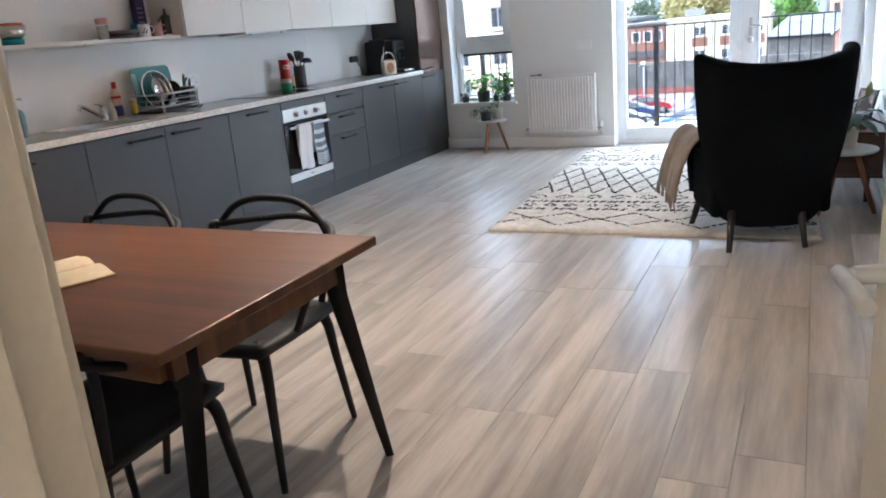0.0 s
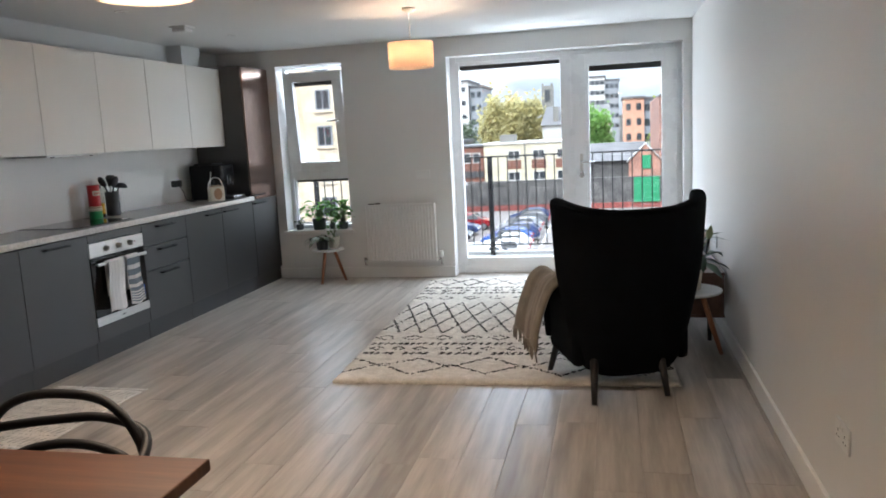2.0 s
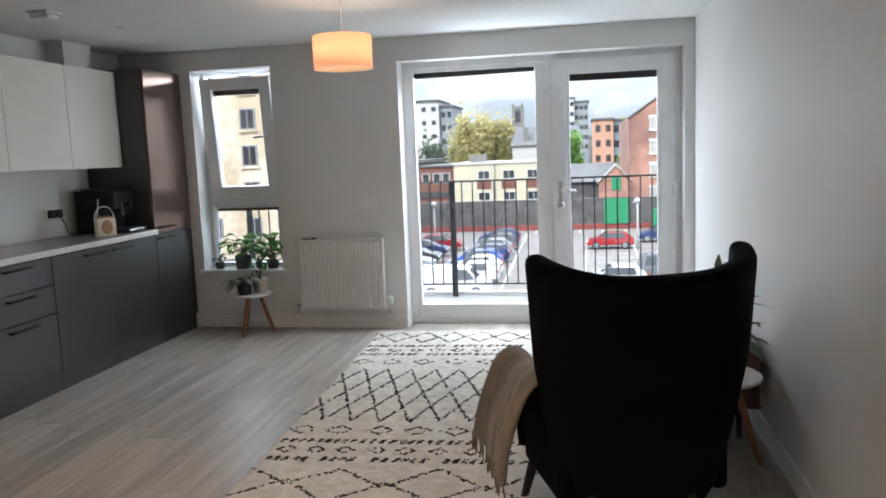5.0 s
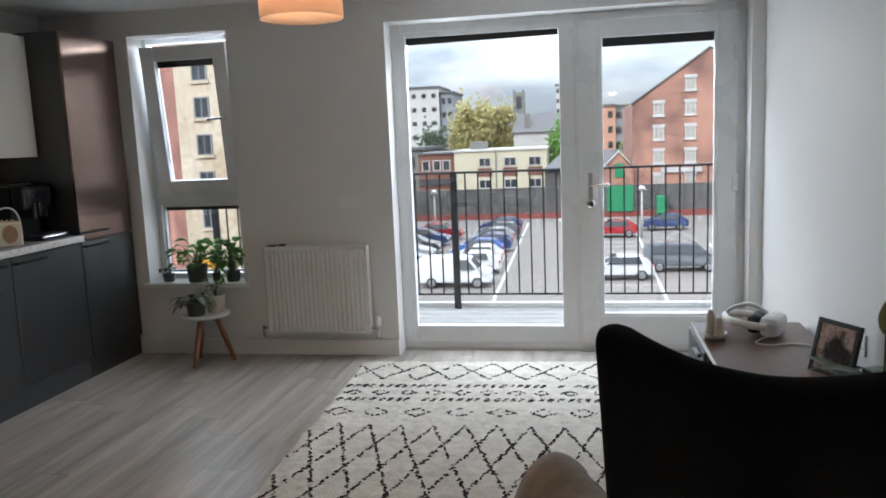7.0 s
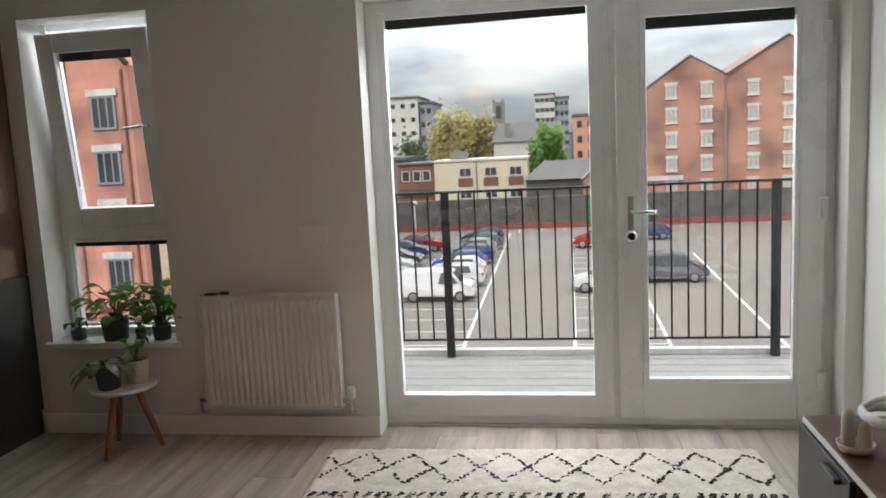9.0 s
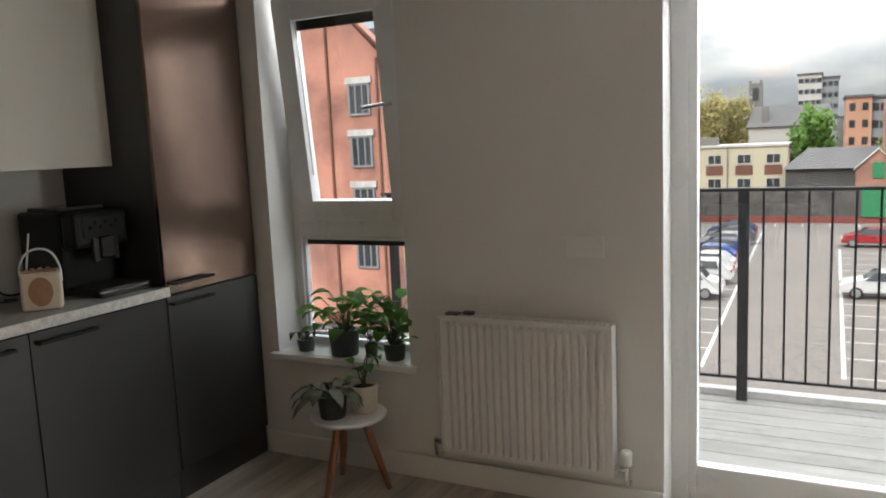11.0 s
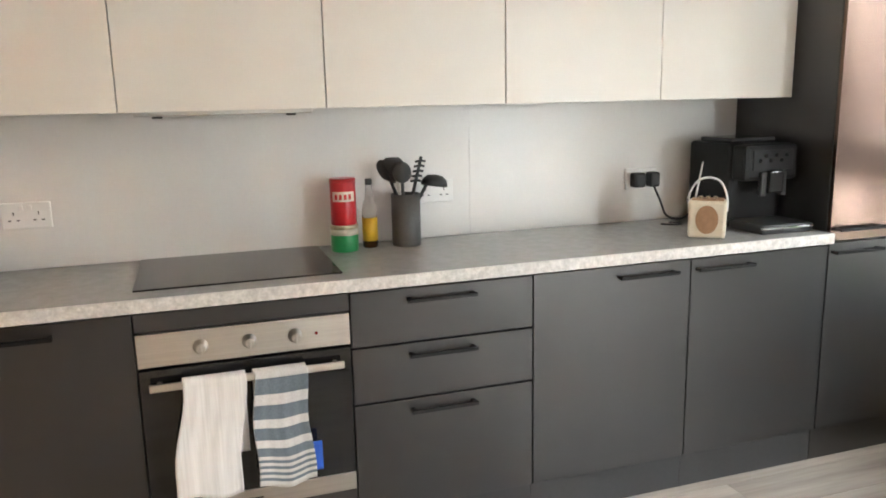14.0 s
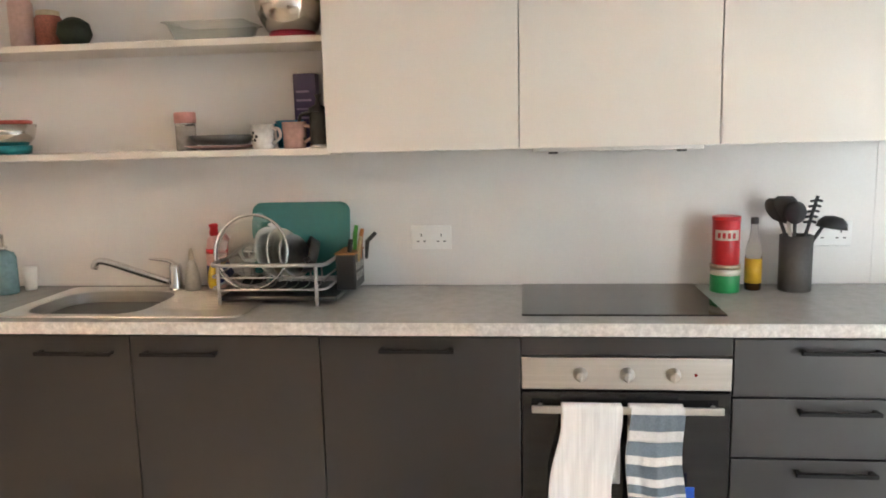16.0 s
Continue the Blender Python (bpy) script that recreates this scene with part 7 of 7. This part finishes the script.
def make_leaf(bm, base, tip, width, bend, up=Vector((0, 0, 1))):
    """A pointed, folded leaf blade from base to tip."""
    d = tip - base
    side = d.cross(up)
    side = side.normalized() if side.length > 1e-4 else Vector((1, 0, 0))
    nrm = side.cross(d).normalized()
    prev = None
    for k in range(7):
        t = k / 6
        w = width * math.sin(math.pi * min(1, t * 0.93 + 0.07) ** 0.75)
        c = base + d * t + nrm * bend * math.sin(math.pi * t)
        rowv = [bm.verts.new(c - side * w + nrm * w * 0.25), bm.verts.new(c), bm.verts.new(c + side * w + nrm * w * 0.25)]
        if prev:
            for i in range(2):
                bm.faces.new((prev[i], prev[i + 1], rowv[i + 1], rowv[i])).smooth = True
        prev = rowv


def plant(name, label, pot_c, pot_r, pot_h, pot_m, leaf_m, spread, height, n, leaf_l, leaf_w, seed, droop=0.3, taper=0.85, category="plant", bias=(0, 0)):
    x, y, z = pot_c
    rn = random.Random(seed)
    p = thing(name, label, category, pot_c)
    part("pot", lathe(B(), [(pot_r * taper - 0.003, z), (pot_r * taper, z + 0.004), (pot_r, z + pot_h - 0.004), (pot_r - 0.002, z + pot_h), (pot_r - 0.007, z + pot_h), (pot_r - 0.009, z + pot_h - 0.02)], (x, y, 0), 28), pot_m, p)
    part("soil", lathe(B(), [(0.003, z + pot_h - 0.018), (pot_r - 0.009, z + pot_h - 0.016)], (x, y, 0), 20), M_SOIL, p)
    stems = B()
    for k in range(n):
        a = 2.4 * k + rn.uniform(-0.5, 0.5)
        rad = spread * rn.uniform(0.25, 1.0)
        q = Vector((x + bias[0] + rad * math.cos(a), y + bias[1] + rad * math.sin(a), z + pot_h + height * rn.uniform(0.15, 1.0) * (1.15 - 0.5 * rad / spread)))
        s = Vector((x + rn.uniform(-0.3, 0.3) * pot_r, y + rn.uniform(-0.3, 0.3) * pot_r, z + pot_h - 0.015))
        mid = s.lerp(q, 0.55) + Vector((0, 0, 0.2 * (q.z - s.z)))
        tube(stems, [s, mid, q], [0.0028, 0.0024, 0.0018], 5)
        out = Vector((math.cos(a + rn.uniform(-0.6, 0.6)), math.sin(a + rn.uniform(-0.6, 0.6)), -droop + rn.uniform(-0.4, 0.5))).normalized()
        bm = B()
        make_leaf(bm, q, q + out * leaf_l * rn.uniform(0.7, 1.2), leaf_w * rn.uniform(0.8, 1.15), 0.012)
        part("leaf", bm, leaf_m, p)
    part("stem", stems, M_STEM, p)
    return p


plant("pot_plant", "green trailing plant in a grey pot on the sill", (1.02, 3.025, 0.50), 0.072, 0.115, M_POTG, M_LEAFG, 0.15, 0.19, 42, 0.095, 0.037, 21)
plant("pot_plant", "leafy green plant in a small glass pot on the sill", (1.285, 3.025, 0.50), 0.05, 0.075, M_POTG, M_LEAFG, 0.11, 0.26, 40, 0.09, 0.036, 22, bias=(-0.02, 0.0))
plant("pot_plant", "tiny succulent in a small grey pot on the sill", (0.80, 3.03, 0.50), 0.042, 0.055, M_POTG, M_LEAFD, 0.06, 0.08, 9, 0.06, 0.016, 23)
plant("pot_plant", "cut plant in a small glass on the sill", (1.16, 3.03, 0.50), 0.03, 0.06, M_POTG, M_LEAFG, 0.07, 0.18, 10, 0.07, 0.026, 27)
HT = 0.335
plant("pot_plant", "drooping variegated plant in a dark pot on the stool", (1.165, 2.70, HT), 0.062, 0.095, M_POTD, M_LEAFV, 0.10, 0.05, 20, 0.11, 0.024, 24, droop=0.75, bias=(-0.02, -0.015))
plant("pot_plant", "tall sparse plant in a cream pot on the stool", (1.25, 2.81, HT), 0.062, 0.115, M_POTW, M_LEAFG, 0.07, 0.20, 7, 0.075, 0.028, 25)
ly = plant("peace_lily", "peace lily with arching leaves in a white pot", (4.46, 0.43, 0.40), 0.065, 0.12, M_POTW, M_LEAFD, 0.12, 0.22, 26, 0.17, 0.030, 26, droop=0.04, category="plant")
st = Vector((4.46, 0.43, 0.50))
bm = tube(B(), arc([st, (4.50, 0.40, 0.62), (4.56, 0.38, 0.72)], 5), 0.003, 6)
part("stem", bm, M_STEM, ly)
bm = B()
make_leaf(bm, Vector((4.555, 0.38, 0.71)), Vector((4.57, 0.375, 0.80)), 0.020, 0.01, Vector((0, 1, 0)))
part("flower", bm, mat("pale_green_spathe", (0.42, 0.46, 0.22), 0.5), ly, "pale green flower")
bm = B()
make_leaf(bm, Vector((4.47, 0.41, 0.62)), Vector((4.675, 0.36, 0.70)), 0.014, 0.06)
part("leaf", bm, M_LEAFD, ly)
bm = tube(B(), arc([st, (4.45, 0.36, 0.72), (4.44, 0.33, 0.86)], 5), 0.003, 6)
part("stem", bm, M_STEM, ly)
bm = B()
make_leaf(bm, Vector((4.44, 0.33, 0.85)), Vector((4.44, 0.325, 0.95)), 0.017, 0.01, Vector((0, 1, 0)))
part("flower", bm, mat("pale_green_spathe", (0.42, 0.46, 0.22), 0.5), ly, "pale green flower")

# ---- things on the sideboard ----
D0 = CZ1
dsh = thing("ornament_dish", "white dish holding two pale cactus ornaments", "ornament", (4.24, 1.72, D0))
part("dish", lathe(B(), [(0.03, D0), (0.045, D0 + 0.004), (0.055, D0 + 0.03), (0.051, D0 + 0.03), (0.04, D0 + 0.008)], (4.24, 1.72, 0), 28), M_POTW, dsh)
for dx, dy, h in ((-0.015, 0.02, 0.13), (0.02, -0.012, 0.10)):
    part("cactus", lathe(B(), [(0.018, D0 + 0.008), (0.021, D0 + 0.03), (0.020, D0 + h * 0.7), (0.014, D0 + h * 0.93), (0.004, D0 + h)], (4.24 + dx, 1.72 + dy, 0), 16), M_POTW, dsh)
vr = thing("headset", "white virtual reality headset with black face pad and straps", "headset", (4.46, 1.80, D0))
bm = bx(-0.085, 0.085, -0.05, 0.04, 0.005, 0.10, 0.03)
VM = pose(4.50, 1.78, D0, 0, 0, 62)
part("visor", placed(bm, VM), M_WHITE, vr)
part("face_pad", placed(bx(-0.076, 0.076, 0.034, 0.095, 0.012, 0.10, 0.024), VM), M_BLACK, vr)
part("side_strap", placed(tube(B(), arc([(-0.085, 0.0, 0.055), (-0.095, 0.08, 0.06), (-0.075, 0.17, 0.07), (0.0, 0.21, 0.075), (0.075, 0.17, 0.07), (0.095, 0.08, 0.06), (0.085, 0.0, 0.055)], 5), 0.013, 8, flat=1.4), VM), M_WHITE, vr)
part("top_strap", placed(tube(B(), arc([(0, 0.02, 0.10), (0, 0.09, 0.135), (0, 0.17, 0.115), (0, 0.21, 0.08)], 5), 0.009, 8), VM), M_WHITE, vr)
part("cable", tube(B(), arc([(4.47, 1.70, D0 + 0.02), (4.40, 1.64, D0 + 0.005), (4.46, 1.60, D0 + 0.004), (4.56, 1.63, D0 + 0.004), (4.65, 1.55, D0 + 0.004), (4.672, 1.40, D0 + 0.02), (4.678, 1.34, D0 + 0.07)], 6), 0.0035, 6), M_WHITE, vr, "white cable")
FM = pose(4.56, 1.19, D0, 0, 0, -62) @ Matrix.Rotation(radians(-14), 4, "X")
pf = thing("photo_frame", "dark photo frame leaning back on the sideboard", "photo frame", (4.56, 1.19, D0))
bm = B()
for a in ((-0.10, 0.10, 0.0, 0.018), (-0.10, 0.10, 0.192, 0.21)):
    box(bm, a[0], a[1], 0, 0.018, a[2], a[3], 0.002)
for a in ((-0.10, -0.082), (0.082, 0.10)):
    box(bm, a[0], a[1], 0, 0.018, 0.018, 0.192, 0.002)
part("frame", placed(bm, FM), M_BLACK, pf)
part("picture", placed(bx(-0.082, 0.082, 0.004, 0.010, 0.018, 0.192), FM), mat("abstract_print", (0.42, 0.32, 0.27), 0.12, var=0.3, scale=9, second=(0.05, 0.04, 0.04), mixpos=(0.45, 0.55)), pf, "abstract brown print behind glass")
part("easel_back", placed(bx(-0.03, 0.03, 0.018, 0.024, 0.0, 0.18, 0.001), FM @ Matrix.Translation((0, 0.0, 0))), M_BLACK, pf)
solid("storage_box", bx(4.40, 4.58, 0.72, 0.86, D0, D0 + 0.10, 0.003), M_WALNUT, "dark wooden box standing on the sideboard", "box")
rnb = random.Random(8)
yb = 0.70
for k in range(14):
    w = rnb.uniform(0.016, 0.04)
    hgt = rnb.uniform(0.085, 0.118)
    col = rnb.choice(((0.45, 0.16, 0.08), (0.5, 0.45, 0.35), (0.05, 0.05, 0.06), (0.10, 0.14, 0.2), (0.4, 0.3, 0.2), (0.6, 0.58, 0.55)))
    solid("book", bx(4.24, 4.24 + rnb.uniform(0.13, 0.17), yb, yb + w - 0.001, 0.332, 0.332 + hgt, 0.0015), mat("book_cover", col, 0.5, var=0.05), "paperback book standing on the sideboard shelf", "book", "books on the sideboard shelf")
    yb += w + (0.12 if k == 8 else 0)

# ---- kitchen runner ----
M_RUNNER = mat("white_cotton_mat", (0.80, 0.78, 0.74), 0.95, var=0.1, scale=12, fine=120, bump=0.5)
rm = thing("kitchen_mat", "white woven cotton mat with dark ticks and fringed ends", "mat", (0.95, -0.9, 0))
MM = pose(0.66, -1.36, 0, 0, 0, -1.5)


def mat_fn(u, v):
    return MM @ Vector((0.60 * u, 0.82 * v, 0.008 + 0.0025 * math.sin(u * 13) * math.sin(v * 17)))


part("cloth", sheet(B(), mat_fn, 24, 36, 0.006), M_RUNNER, rm)
bm = B()
rnm = random.Random(4)
for k in range(6):
    for j in range(17):
        c = mat_fn((j + 0.5 + rnm.uniform(-0.1, 0.1)) / 17, (k + 0.5) / 6) + Vector((0, 0, 0.0045))
        h_, d_ = rnm.uniform(0.032, 0.044), rnm.uniform(0.008, 0.018)
        bm.faces.new([bm.verts.new(c + Vector(p)) for p in ((-0.0022 - d_, -h_, 0), (0.0022 - d_, -h_, 0), (0.0022 + d_, h_, 0), (-0.0022 + d_, h_, 0))])
    for j in range(46):
        if rnm.random() < 0.6:
            c = mat_fn((j + 0.5) / 46, (k + 0.02) / 6) + Vector((0, 0, 0.0045))
            bm.faces.new([bm.verts.new(c + Vector(p)) for p in ((-0.004, -0.003, 0), (0.004, -0.003, 0), (0.004, 0.003, 0), (-0.004, 0.003, 0))])
part("tick", bm, M_RUGBLK, rm, "dark woven ticks")
for e, dy in ((0.0, -0.05), (1.0, 0.05)):
    bm = B()
    for k in range(50):
        p = mat_fn((k + 0.5) / 50, e)
        p.z = 0.008
        tube(bm, [p, p + Vector((rnm.uniform(-0.01, 0.01), dy * 0.5, -0.001)), p + Vector((rnm.uniform(-0.015, 0.015), dy, -0.004))], [0.0035, 0.003, 0.002], 4)
    part("fringe", bm, M_RUNNER, rm, "short white cotton fringe")

# ---- on the dining table ----
M_PAPER = mat("cream_paper", (0.66, 0.55, 0.36), 0.8, var=0.06)
bk = thing("open_book", "open notebook with blank cream pages", "notebook", (2.45, -3.45, 0.75))
OM = pose(2.43, -3.46, 0.7505, 0, 0, -22)
for s in (-1, 1):
    part("page", placed(sheet(B(), lambda u, v: Vector((s * 0.15 * u, -0.11 + 0.22 * v, 0.005 + 0.012 * math.sin(math.pi * min(1, u * 1.15)) * (1 - 0.4 * u))), 12, 2, 0.003), OM), M_PAPER, bk)
part("cover", placed(bx(-0.155, 0.155, -0.114, 0.114, 0.0, 0.003, 0.001), OM), mat("tan_cover", (0.35, 0.2, 0.09), 0.6), bk)
lp = thing("laptop", "open silver laptop on the dining table", "laptop", (1.95, -3.2, 0.75))
LPM = pose(1.66, -3.25, 0.7505, 0, 0, 12)
part("base", placed(bx(-0.16, 0.16, -0.11, 0.11, 0, 0.012, 0.004), LPM), M_ALU, lp)
part("keyboard", placed(bx(-0.14, 0.14, -0.01, 0.095, 0.0118, 0.0132, 0.0005), LPM), M_BLACK, lp)
SCR = LPM @ Matrix.Translation((0, 0.108, 0.012)) @ Matrix.Rotation(radians(-18), 4, "X")
lid_ = part("screen_lid", placed(bx(-0.16, 0.16, 0, 0.007, 0, 0.215, 0.003), SCR), M_ALU, lp)
part("screen", placed(bx(-0.15, 0.15, -0.001, 0.0005, 0.012, 0.205), SCR), mat("laptop_display", (0.05, 0.055, 0.06), 0.12), lid_, "dark laptop display")

# ---- floor planks ----
fl = solid("floor", bx(X0, X1, -6.45, Y1 + 0.16, -0.2, -0.014), M_UNDER, "grey-brown oak laminate plank floor", "floor", kind="structure")
PW, PL = 0.193, 1.29
rnd = random.Random(11)
planks = {}
x = X0
while x < X1 - 0.001:
    w = min(PW, X1 - x)
    y = -6.45 - rnd.uniform(0, PL)
    while y < DY:
        a, b = max(y, -6.45), min(y + PL, DY - 0.002 if DOOR[0] <= x and x + w <= DOOR[1] else Y1 - 0.001)
        if b - a > 0.02:
            key = (round(w, 3), round(b - a, 2))
            if key not in planks:
                planks[key] = mesh_of("plank", bx(0.0006, key[0] - 0.0006, 0.0006, b - a - 0.0006, -0.0135, 0.0, 0.0012), M_PLANK)
            ob = under(new("plank", planks[key]), fl)
            ob.matrix_basis = Matrix.Translation((x, a, 0))
        y += PL
    if x < DOOR[0] < x + w or x < DOOR[1] < x + w:
        part("plank", bx(max(x, DOOR[0]) + 0.0006, min(x + w, DOOR[1]) - 0.0006, Y1, DY - 0.002, -0.0135, 0.0, 0.0012), M_PLANK, fl)
    x += PW
